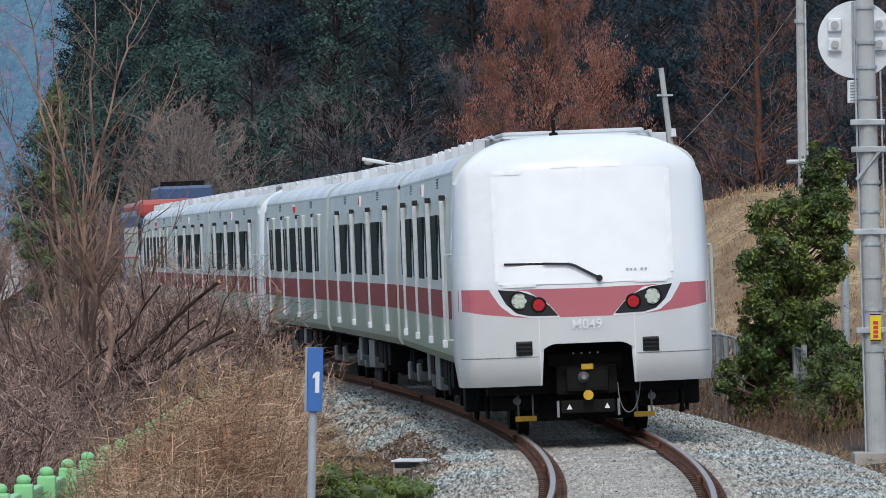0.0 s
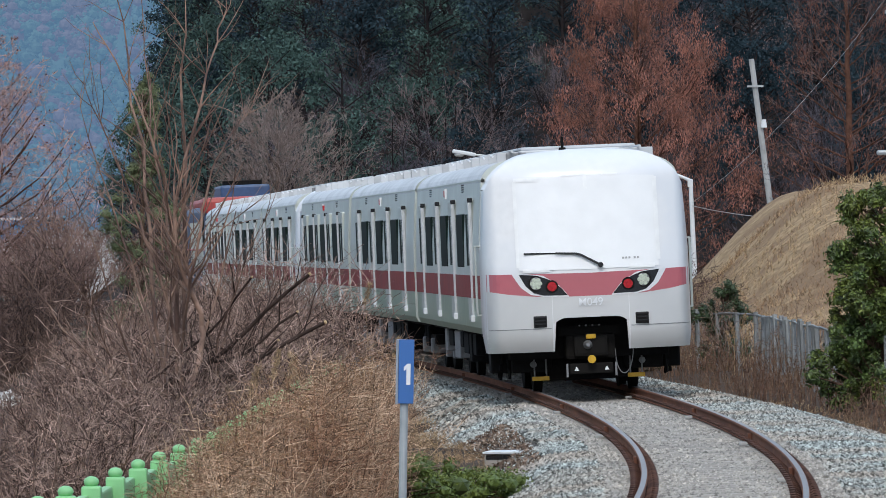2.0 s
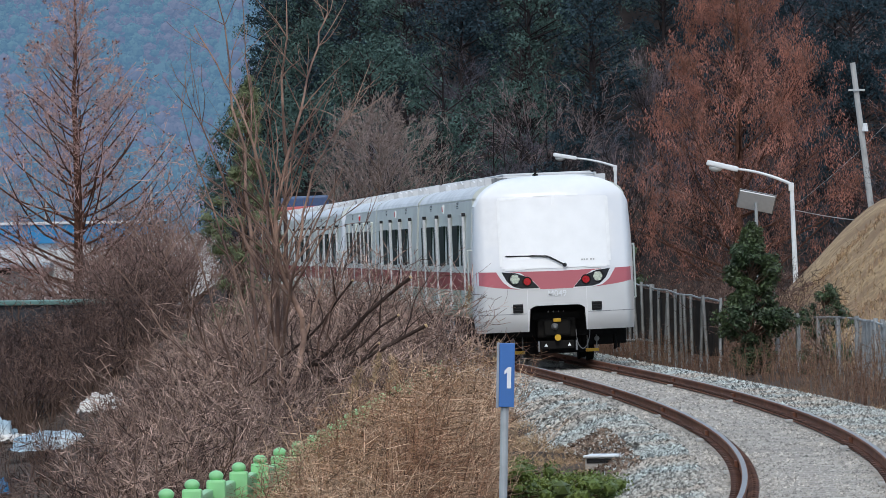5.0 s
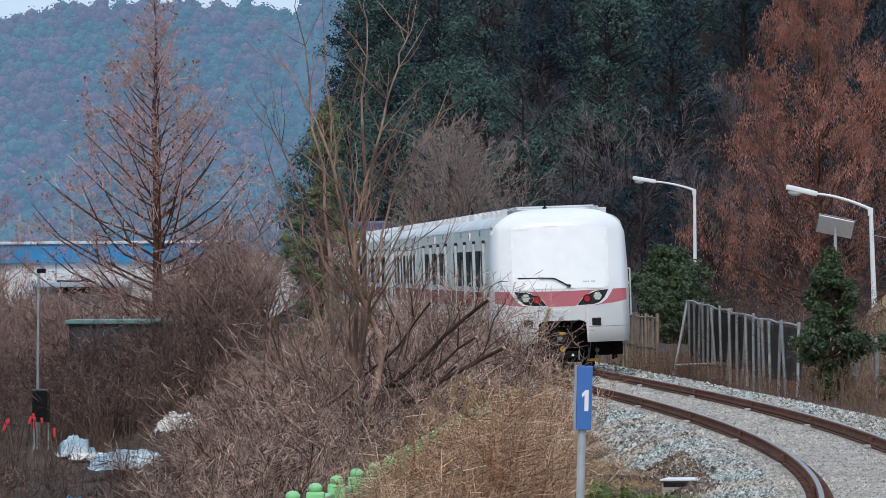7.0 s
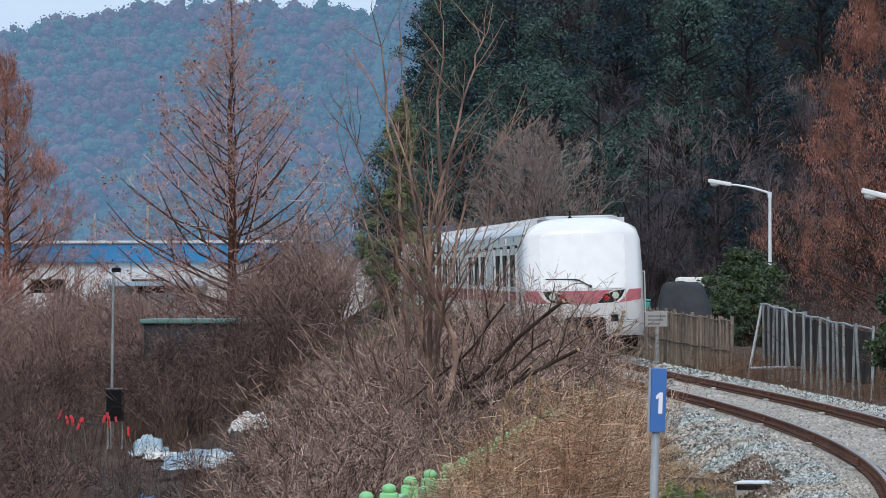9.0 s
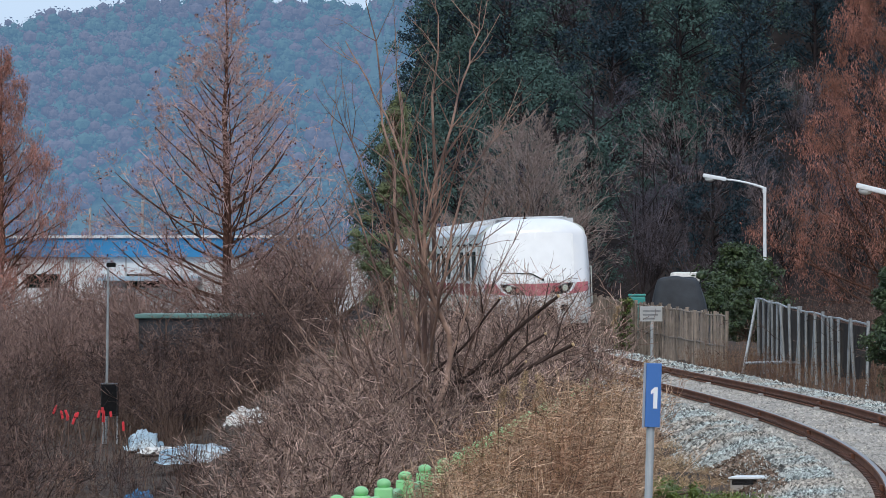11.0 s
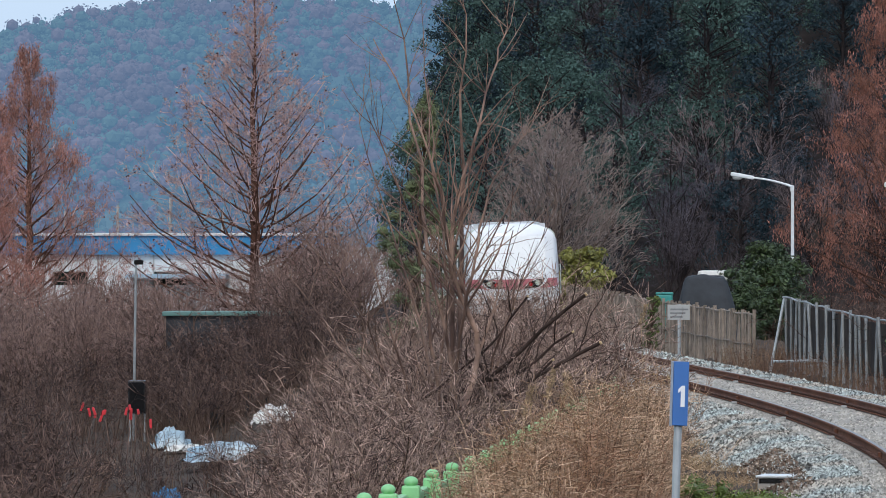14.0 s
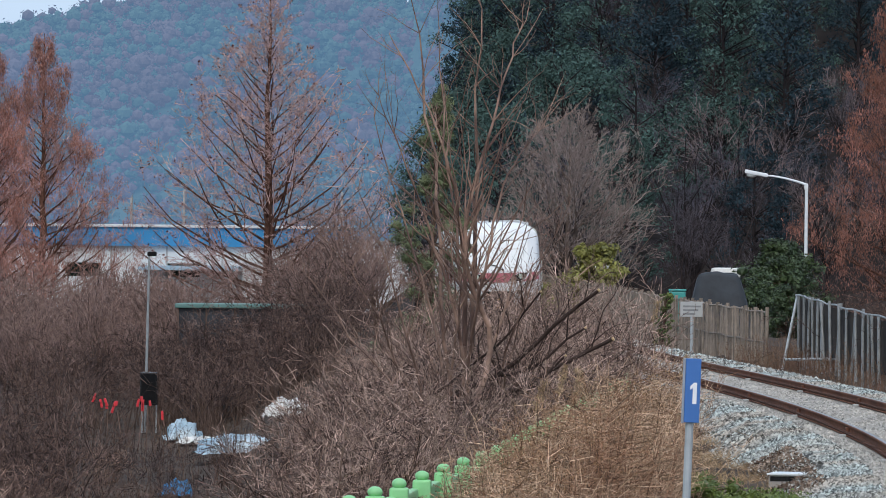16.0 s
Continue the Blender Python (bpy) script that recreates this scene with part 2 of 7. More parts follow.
def ground_z(x, y):
    """Height of the natural ground (without the ballast)."""
    x, y = np.asarray(x, float), np.asarray(y, float)
    o = x - np.interp(y, _gy, _gx)
    z = -0.55 + 0.0 * o
    z = z - 2.6 * smooth(-4.6, -11, o) * smooth(20, 50, y)
    z = z + 0.25 * smooth(2.6, 5, o)
    # grassy mound beside the line
    z = z + 3.75 * smooth(2.4, 7.6, x + 0.25 * np.sin(y * 0.3)) * smooth(143, 171, y) * (1 - smooth(200, 225, y))
    # wooded hill
    w = x + 0.058 * y
    z = z + smooth(-1, 12, w) * np.clip((y - 345) * 0.30, 0, 60)
    # far ridge
    z = z + smooth(1050, 1500, y) * (56 + 6 * np.sin(x * 0.013 + 1.0) + 5 * np.sin(x * 0.037)) * (1 - 0.5 * smooth(1700, 3000, y))
    z = z + 0.06 * np.sin(x * 1.3 + y * 0.31) + 0.05 * np.sin(x * 0.7 - y * 0.9)
    return z


def gz(x, y):
    return float(ground_z(x, y))


def grid_mesh(name, xs, ys, zf, mat):
    X, Y = np.meshgrid(xs, ys)
    Z = zf(X, Y)
    v = np.stack([X.ravel(), Y.ravel(), Z.ravel()], 1)
    nx, ny = len(xs), len(ys)
    i = (np.arange(ny - 1)[:, None] * nx + np.arange(nx - 1)[None]).ravel()
    return raw_mesh(name, v, np.stack([i, i + 1, i + 1 + nx, i + nx], 1), mat)


xs = np.concatenate([np.linspace(-2500, -130, 30), np.linspace(-120, -40, 25), np.linspace(-38, 40, 120), np.linspace(44, 140, 30), np.linspace(160, 2500, 30)])
ys = np.concatenate([np.linspace(-800, -20, 12), np.linspace(0, 260, 170), np.linspace(265, 700, 90), np.linspace(720, 4200, 80)])
ground = tagged(part("ground", grid_mesh("ground", xs, ys, ground_z, M["ground"]), None, smooth=True), "brown winter earth with withered grass beside the railway", "ground", kind="structure")

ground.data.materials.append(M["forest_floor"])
# ridge ground wears the same painted haze glow as its woods
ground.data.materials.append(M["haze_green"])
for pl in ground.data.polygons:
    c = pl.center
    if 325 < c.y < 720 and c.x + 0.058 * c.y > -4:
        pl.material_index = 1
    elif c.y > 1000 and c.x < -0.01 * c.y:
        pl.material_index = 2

# grass skin of the mound
mx, my = np.linspace(2.6, 34, 80), np.linspace(142, 222, 80)
mound = tagged(part("grass_mound", grid_mesh("grass_mound", mx, my, lambda x, y: ground_z(x, y) + 0.04 - 0.8 * (1 - smooth(2.6, 3.6, x) * smooth(142, 147, y)), M["dry_grass"]), None, smooth=True), "grassy mound covered with pale withered grass", "mound", kind="structure")

# ---- track ----
track = thing("railway_track", Matrix(), "curved railway track with rusty rails on concrete sleepers in grey ballast", "railway track", kind="structure")
HALF = 0.7525
RAIL = [(-0.0625, -0.159), (0.0625, -0.159), (0.0625, -0.148), (0.012, -0.128), (0.009, -0.045), (0.033, -0.032), (0.034, -0.008), (0.026, 0.0), (-0.026, 0.0), (-0.034, -0.008), (-0.033, -0.032), (-0.009, -0.045), (-0.012, -0.128), (-0.0625, -0.148)]


def sweep(name, profile, off, y0, y1, step, mats, face_mat=None):
    yy = np.arange(y0, y1 + step / 2, step)
    k = len(profile)
    v = []
    for y in yy:
        for px, pz in profile:
            v.append(track_point(y, off + px, pz))
    n = len(yy)
    f, mi = [], []
    for i in range(n - 1):
        for j in range(k):
            a, b = i * k + j, i * k + (j + 1) % k
            f.append((a, b, b + k, a + k))
            mi.append(face_mat[j] if face_mat else 0)
    me = raw_mesh(name, np.array(v), np.array(f), mats)
    me.polygons.foreach_set("material_index", np.array(mi, np.int32))
    return me


for side in (-1, 1):
    part("rail", sweep("rail", RAIL, side * HALF, 10, 420, 1.0, [M["rail_side"], M["rail_head"]], [0, 0, 0, 0, 0, 0, 0, 1, 0, 0, 0, 0, 0, 0]), None, track, "rusty steel rail with a worn bright head")
BED = [(-2.75, -0.64), (-2.3, -0.47), (-1.7, -0.215), (-1.3, -0.20), (0, -0.215), (1.3, -0.20), (2.05, -0.205), (2.9, -0.40), (3.5, -0.62)]


def bed_profile():
    return BED + [(3.5, -1.2), (-2.75, -1.2)]


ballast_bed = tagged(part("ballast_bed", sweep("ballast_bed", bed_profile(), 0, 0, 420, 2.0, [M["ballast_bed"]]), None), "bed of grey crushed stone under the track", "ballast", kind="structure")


# ---- train ----
HW = 1.575


def section(w=HW):
    """Half outline of the body from the sill up to the roof's crown: x and z."""
    pts = [(w - 0.05, 0.90), (w, 1.0), (w, 1.3), (w, 1.8), (w - 0.01, 2.3), (w - 0.05, 2.9), (w - 0.075, 3.22)]
    for i in range(1, 9):
        a = i / 8 * math.pi / 2
        pts.append((0.95 + (w - 0.075 - 0.95) * math.cos(a), 3.22 + 0.33 * math.sin(a)))
    pts += [(0.5, 3.62), (0.0, 3.65)]
    return pts


def nose_y(x, z):
    """How far the cab's front lies behind its foremost point."""
    u = min(1.0, abs(x) / HW)
    back = 0.32 * u ** 2.6
    back += 0.55 * (1 - math.sqrt(max(0.0, 1 - max(0.0, (u - 0.86) / 0.14) ** 2)))
    if z > 1.85:
        back += 0.17 * (z - 1.85)
    if z > 3.2:
        back += 0.75 * (1 - math.sqrt(max(0.0, 1 - ((z - 3.2) / 0.5) ** 2)))
    if z < 0.97:
        back += 0.12 * ((0.97 - z) / 0.35) ** 2
    return back


def half_width(z):
    if z < 0.97:
        return HW - 0.05 * ((0.97 - z) / 0.35)
    if z < 2.0:
        return HW
    if z < 3.2:
        return HW - 0.065 * (z - 2.0)
    return (HW - 0.078) - 0.62 * (1 - math.sqrt(max(0.0, 1 - ((z - 3.2) / 0.47) ** 2)))


def roof_z(u):
    return 3.67 - 0.13 * u ** 2 - 0.45 * max(0.0, u - 0.72) ** 2 / 0.28 ** 2


def front_point(u, z, proud=0.0):
    """A point of the cab's front: u from -1 to 1 across, z up; the cab looks towards -y."""
    x = u * half_width(z)
    return Vector((x, nose_y(x, z) - proud, z))


def skin(bounds, cols, rows, proud, place):
    """A patch of the front between lower(x) and upper(x), for x in bounds."""
    x0, x1, lower, upper = bounds
    bm = bmesh.new()
    grid = []
    for i in range(cols + 1):
        x = x0 + (x1 - x0) * i / cols
        lo, hi = lower(x), upper(x)
        col = []
        for j in range(rows + 1):
            z = lo + (hi - lo) * j / rows
            xx = max(-half_width(z), min(half_width(z), x))
            col.append(bm.verts.new(place @ Vector((xx, nose_y(xx, z) - proud, z))))
        grid.append(col)
    for i in range(cols):
        for j in range(rows):
            bm.faces.new((grid[i][j], grid[i + 1][j], grid[i + 1][j + 1], grid[i][j + 1]))
    bmesh.ops.remove_doubles(bm, verts=bm.verts, dist=0.0005)
    return bm


def lerp_curve(points):
    xs_, zs_ = [p[0] for p in points], [p[1] for p in points]
    return lambda x: float(np.interp(x, xs_, zs_))


def text_mesh(body, size, depth=0.002, bold=0.0):
    cu = bpy.data.curves.new("writing", "FONT")
    cu.offset = bold
    cu.body, cu.size, cu.extrude, cu.align_x, cu.align_y = body, size, depth, "CENTER", "CENTER"
    ob = bpy.data.objects.new("writing", cu)
    scene.collection.objects.link(ob)
    me = bpy.data.meshes.new_from_object(ob.evaluated_get(bpy.context.evaluated_depsgraph_get()))
    bpy.data.objects.remove(ob)
    bpy.data.curves.remove(cu)
    return me


LEN = 19.6
CABLEN = 1.35


def body_shell(y0, y1):
    pts = section()
    ring = pts + [(-x, z) for x, z in reversed(pts[:-1])]
    bm = bmesh.new()
    a = [bm.verts.new((x, y0, z)) for x, z in ring]
    b = [bm.verts.new((x, y1, z)) for x, z in ring]
    n = len(ring)
    for i in range(n):
        j = (i + 1) % n
        f = bm.faces.new((a[i], a[j], b[j], b[i]))
        zc = (ring[i][1] + ring[j][1]) / 2
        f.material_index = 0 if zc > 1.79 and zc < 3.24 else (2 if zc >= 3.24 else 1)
    bm.faces.new(a)
    bm.faces.new(b)
    return bm


def metro_car(name, label, cab):
    """A metro car: y from -LEN/2 to LEN/2, the cab (if any) at -y, rails at z 0."""
    car = thing(name, Matrix(), label, "metro car", "cars of the train")
    front = -LEN / 2 + (CABLEN if cab else 0.15)
    back = LEN / 2 - 0.15
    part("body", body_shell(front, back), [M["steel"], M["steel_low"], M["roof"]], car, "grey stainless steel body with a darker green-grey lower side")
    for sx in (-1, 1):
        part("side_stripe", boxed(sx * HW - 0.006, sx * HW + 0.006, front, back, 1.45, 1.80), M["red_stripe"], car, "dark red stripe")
        bm = bmesh.new()
        rod(bm, (sx * 1.47, front, 3.25), (sx * 1.47, back, 3.25), 0.035, n=6)
        part("gutter", bm, M["steel"], car)
    # doors, windows and their fittings
    span = back - front
    pitch = LEN / 4.35
    mid = (front + back) / 2 + (0.1 if cab else 0)
    for k in range(4):
        y = mid + (k - 1.5) * pitch
        for sx in (-1, 1):
            d = part("door", boxed(sx * 1.52 - 0.06, sx * 1.52 + 0.06, y - 0.65, y + 0.65, 1.1, 2.98, bevel=0.01), M["steel"], car)
            part("door_window", boxed(sx * 1.5805 - 0.004, sx * 1.5805 + 0.004, y - 0.5, y - 0.1, 1.95, 2.75, bevel=0.002), M["window_glass"], d)
            part("door_window", boxed(sx * 1.5805 - 0.004, sx * 1.5805 + 0.004, y + 0.1, y + 0.5, 1.95, 2.75, bevel=0.002), M["window_glass"], d)
            p = part("door_post", boxed(sx * 1.585 - 0.03, sx * 1.585 + 0.03, y - 0.725, y - 0.685, 1.16, 2.93, bevel=0.012), M["post_silver"], car, "pale silver post beside the door")
            part("post_foot", boxed(sx * 1.59 - 0.045, sx * 1.59 + 0.045, y - 0.80, y - 0.62, 1.08, 1.18, bevel=0.012), M["rail_white"], p)
            part("post_cap", boxed(sx * 1.575 - 0.04, sx * 1.575 + 0.04, y - 0.735, y - 0.675, 2.93, 3.0, bevel=0.008), M["black_panel"], p)
    for k in range(3):
        y = mid + (k - 1) * pitch
        for sx in (-1, 1):
            part("window", boxed(sx * 1.552 - 0.03, sx * 1.552 + 0.03, y - 0.85, y + 0.85, 1.92, 2.76, bevel=0.02), M["window_glass"], car, "dark tinted window")
    for sx in (-1, 1):
        for dy in (-4.6, 4.6):
            for j in range(6):
                part("vent_slat", boxed(sx * 1.49 - 0.02, sx * 1.49 + 0.02, mid + dy - 0.28, mid + dy + 0.28, 3.03 + j * 0.035, 3.05 + j * 0.035), M["black_panel"], car)
        lamp = part("side_lamp", boxed(sx * 1.515 - 0.03, sx * 1.515 + 0.03, mid - 0.1, mid + 0.1, 3.06, 3.17, bevel=0.01), M["signal_red"], car, "red side lamp")
        part("lamp_bracket", boxed(sx * 1.515 - 0.025, sx * 1.515 + 0.025, mid - 0.17, mid - 0.13, 3.03, 3.2), M["rail_white"], lamp)
    # roof equipment
    for yc, hl in ((mid - 5.2, 1.9), (mid + 4.6, 1.9)):
        u = part("air_conditioner", boxed(-0.85, 0.85, yc - hl, yc + hl, 3.5, 3.71, bevel=0.06), M["roof"], car, "pale grey roof air conditioner")
        for j in range(5):
            part("grille", boxed(-0.6, 0.6, yc - hl * 0.8 + j * hl * 0.38, yc - hl * 0.8 + j * hl * 0.38 + 0.3, 3.705, 3.72), M["under_grey"], u)
    for yy in np.linspace(front + 0.6, back - 0.6, 9):
        part("roof_rib", boxed(-1.2, 1.2, yy - 0.03, yy + 0.03, 3.45, 3.665, bevel=0.01), M["roof"], car)
    for sx in (-1, 1):
        part("roof_rail", rodded((sx * 0.98, front + 0.3, 3.68), (sx * 0.98, back - 0.3, 3.68), 0.025, n=6), M["roof"], car)
    rnd = random.Random(6)
    for q in range(9):
        yy = front + 0.8 + q * (back - front - 1.6) / 8 + rnd.uniform(-0.4, 0.4)
        sx = rnd.choice((-1, 1))
        part("roof_box", boxed(sx * 0.9 - 0.16, sx * 0.9 + 0.16, yy - 0.5, yy + 0.5, 3.5, 3.655, bevel=0.02), M[rnd.choice(("roof", "under_grey"))], car)
        part("roof_handle", rodded((sx * 1.2, yy + 0.5, 3.62), (sx * 1.2, yy + 0.9, 3.64), 0.018, n=6), M["rail_white"], car)
    # underframe
    part("underframe", boxed(-1.3, 1.3, front + 0.2, back - 0.2, 0.82, 0.95), M["black_metal"], car)
    rnd = random.Random(3)
    y = mid - 4.3
    while y < mid + 4.0:
        w = rnd.uniform(0.5, 1.5)
        for sx in (-1, 1):
            part("equipment_box", boxed(min(sx * 0.45, sx * 1.38), max(sx * 0.45, sx * 1.38), y, y + w, rnd.uniform(0.38, 0.6), 0.84, bevel=0.02), M[rnd.choice(("under_grey", "black_metal", "black_metal", "black_metal"))], car)
        y += w + rnd.uniform(0.15, 0.6)
    for by in (-6.9, 6.9):
        b = part("bogie", boxed(-1.2, 1.2, by - 0.35, by + 0.35, 0.42, 0.8, bevel=0.04), M["black_metal"], car)
        for wy in (-0.95, 0.95):
            part("traction_motor", boxed(-0.63, 0.63, by + wy - 0.42, by + wy + 0.42, 0.17, 0.66, bevel=0.08), M["black_metal"], b)
        part("brake_beam", boxed(-0.62, 0.62, by - 1.72, by - 1.60, 0.16, 0.5, bevel=0.03), M["black_metal"], b)
        for sx in (-1, 1):
            part("side_frame", boxed(sx * 1.06 - 0.09, sx * 1.06 + 0.09, by - 1.55, by + 1.55, 0.46, 0.64, bevel=0.03), M["black_metal"], b)
            part("air_spring", rodded((sx * 0.98, by, 0.6), (sx * 0.98, by, 0.85), 0.26, n=14), M["black_metal"], b)
            for wy in (-1.05, 1.05):
                bm = rodded((sx * 0.70, by + wy, 0.43), (sx * 0.80, by + wy, 0.43), 0.43, n=28)
                rod(bm, (sx * 0.67, by + wy, 0.43), (sx * 0.70, by + wy, 0.43), 0.455, n=28)
                part("wheel", bm, M["black_metal"], b)
                part("axle_box", boxed(sx * 1.06 - 0.14, sx * 1.06 + 0.14, by + wy - 0.2, by + wy + 0.2, 0.3, 0.58, bevel=0.03), M["under_grey"], b)
    if not cab:
        part("gangway", boxed(-0.75, 0.75, -LEN / 2 - 0.15, front, 0.95, 3.1, bevel=0.03), M["black_metal"], car)
    part("gangway", boxed(-0.75, 0.75, back, LEN / 2 + 0.15, 0.95, 3.1, bevel=0.03), M["black_metal"], car)
    if cab:
        cab_front(car, front)
    return car


def cab_front(car, front):
    place = Matrix.Translation((0, -LEN / 2, 0))
    # shell: columns across, rows up, an arched opening for the coupler below
    arch = lambda x: 1.12 - 0.10 * max(0.0, (abs(x) - 0.38) / 0.2) ** 2
    bm = bmesh.new()
    us = [i / 44 for i in range(-44, 45)]
    cols = []
    for u in us:
        uu = math.copysign(1 - (1 - abs(u)) ** 1.6, u)
        top = roof_z(abs(uu))
        lo = arch(uu * HW) if abs(uu * HW) < 0.58 else 0.62
        col = []
        for j in range(41):
            z = lo + (top - lo) * (1 - (1 - j / 40) ** 1.25)
            col.append(bm.verts.new(place @ front_point(uu, min(z, 3.665))))
        # sides and roof run straight back to the body
        cols.append(col)
    for a, b in zip(cols, cols[1:]):
        for j in range(40):
            bm.faces.new((a[j], b[j], b[j + 1], a[j + 1]))
    for col_pair in zip(cols, cols[1:]):
        a, b = col_pair
        va = bm.verts.new((a[-1].co.x, front, min(3.66, a[-1].co.z + 0.02)))
        vb = bm.verts.new((b[-1].co.x, front, min(3.66, b[-1].co.z + 0.02)))
        bm.faces.new((a[-1], b[-1], vb, va))
    for col in (cols[0], cols[-1]):
        prev = None
        for v in col:
            w = bm.verts.new((v.co.x, front, v.co.z))
            if prev:
                bm.faces.new((prev[0], v, w, prev[1]))
            prev = (v, w)
    bmesh.ops.remove_doubles(bm, verts=bm.verts, dist=0.002)
    shell = part("cab_shell", bm, M["white_paint"], car, "glossy white moulded cab front", smooth=True)
    # inner dark box behind the coupler opening
    part("coupler_pocket", boxed(-1.2, 1.2, -LEN / 2 + 0.75, front, 0.5, 1.2), M["black_metal"], car)
    for x0, x1 in ((-HW + 0.05, -0.6), (0.6, HW - 0.05)):
        part("seam", skin((x0, x1, lambda x: 0.966, lambda x: 0.976), 40, 1, 0.007, place), M["under_grey"], shell)
    # stripe and headlight masks
    lower = lerp_curve([(-1.55, 1.56), (-1.2, 1.50), (-0.8, 1.455), (-0.3, 1.44), (0.3, 1.44), (0.8, 1.455), (1.2, 1.50), (1.55, 1.56)])
    for x0, x1, lo in ((-HW, -0.585, lambda x: 0.622), (-0.575, 0.575, lambda x: arch(x) + 0.004), (0.585, HW, lambda x: 0.622)):
        part("lower_panel", skin((x0, x1, lo, lambda x: lower(x) + 0.004), 40, 14, 0.0025, place), M["silver_paint"], shell, "silver-grey lower cab panel", smooth=True)
    upper = lerp_curve([(-1.55, 1.815), (-1, 1.80), (0, 1.785), (1, 1.80), (1.55, 1.815)])
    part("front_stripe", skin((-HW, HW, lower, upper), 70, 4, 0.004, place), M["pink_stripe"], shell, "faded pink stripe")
    for sx in (-1, 1):
        def mirrored(points):
            return lerp_curve(sorted((sx * x, z) for x, z in points))
        bl = mirrored([(0.32, 1.44), (0.7, 1.45), (0.9, 1.49), (1.04, 1.60), (1.16, 1.79)])
        bu = mirrored([(0.32, 1.445), (0.45, 1.60), (0.7, 1.77), (1.05, 1.815), (1.16, 1.815)])
        part("headlight_rim", skin((min(sx * 0.32, sx * 1.16), max(sx * 0.32, sx * 1.16), bl, bu), 30, 5, 0.008, place), M["white_paint"], shell)
        el = mirrored([(0.345, 1.462), (0.7, 1.47), (0.85, 1.51), (0.97, 1.62), (1.06, 1.795)])
        eu = mirrored([(0.345, 1.467), (0.45, 1.59), (0.62, 1.71), (0.8, 1.775), (1.06, 1.80)])
        mask = part("headlight_mask", skin((min(sx * 0.345, sx * 1.06), max(sx * 0.345, sx * 1.06), el, eu), 30, 6, 0.013, place), M["black_panel"], car, "black headlight mask")
        for lx, lz, r, mat, nm in ((0.81, 1.655, 0.10, "lens_white", "headlight"), (0.575, 1.60, 0.082, "lens_red", "tail_light")):
            y = -LEN / 2 + nose_y(lx, lz)
            bm = bmesh.new()
            rod(bm, (sx * lx, y + 0.03, lz), (sx * lx, y - 0.022, lz), r * 1.18, n=28)
            ring = part("light_ring", bm, M["black_metal"], mask)
            if nm == "headlight":
                part(nm, rodded((sx * lx, y - 0.02, lz), (sx * lx, y - 0.025, lz), r * 0.95, n=24), M["under_grey"], mask, "round white headlight of seven lenses")
                for q in range(7):
                    ang, rr = q * math.pi / 3, (0 if q == 6 else r * 0.60)
                    cx, cz = sx * lx + rr * math.cos(ang), lz + rr * math.sin(ang)
                    part("lens", rodded((cx, y - 0.02, cz), (cx, y - 0.032, cz), r * 0.33, n=10), M[mat], mask)
            else:
                part(nm, rodded((sx * lx, y - 0.02, lz), (sx * lx, y - 0.03, lz), r * 0.86, n=24), M[mat], mask, "lit red tail light")
        # black louvred vents
        yv = -LEN / 2 + nose_y(0.77, 1.08)
        v = part("front_vent", boxed(sx * 0.77 - 0.10, sx * 0.77 + 0.10, yv - 0.03, yv + 0.08, 0.99, 1.165, bevel=0.012), M["black_panel"], car)
        for j in range(3):
            part("slat", boxed(sx * 0.77 - 0.09, sx * 0.77 + 0.09, yv - 0.045, yv - 0.02, 1.01 + j * 0.05, 1.035 + j * 0.05), M["black_metal"], v)
        # step guards before the wheels
        g = part("rail_guard", boxed(sx * 0.73 - 0.13, sx * 0.73 + 0.13, -LEN / 2 + 1.02, -LEN / 2 + 1.08, 0.17, 0.235, bevel=0.008), M["yellow"], car, "yellow guard bar above the rail")
        for dx in (-0.09, 0.09):
            part("hanger", rodded((sx * 0.73 + dx, -LEN / 2 + 1.06, 0.22), (sx * 0.73 + dx, -LEN / 2 + 1.06, 0.5), 0.014, n=6), M["under_grey"], g)
        part("sandbox", boxed(sx * 0.85 - 0.3, sx * 0.85 + 0.3, -LEN / 2 + 1.1, -LEN / 2 + 1.6, 0.3, 0.75, bevel=0.03), M["black_metal"], car)
        part("reflector", rodded((sx * 0.83, -LEN / 2 + 1.09, 0.42), (sx * 0.83, -LEN / 2 + 1.11, 0.42), 0.05, n=14), M["under_grey"], car)
        hr = rodded((sx * 1.64, front - 0.15, 1.2), (sx * 1.64, front - 0.15, 2.25), 0.018, n=8)
        for z in (1.2, 2.25):
            rod(hr, (sx * 1.50, front - 0.15, z), (sx * 1.645, front - 0.15, z), 0.014, n=6)
        part("grab_rail", hr, M["steel"], car)
    # windscreen covered with white protective film
    fl = lerp_curve([(-1.1, 1.86), (0, 1.84), (1.1, 1.86)])
    fu = lerp_curve([(-1.1, 3.22), (0, 3.27), (1.1, 3.22)])
    film_bm = skin((-1.06, 1.06, fl, fu), 44, 34, 0.007, place)
    for v in film_bm.verts:
        v.co.y -= 0.006 * abs(noise.noise(Vector((v.co.x * 2.2 + v.co.z * 1.1, v.co.z * 1.4 - v.co.x, 3.1)))) + 0.005 * max(0, noise.noise(Vector((v.co.x * 7, v.co.z * 2, 1))))
    film = part("protective_film", film_bm, M["film"], car, "white protective film taped over the windscreen", smooth=True)
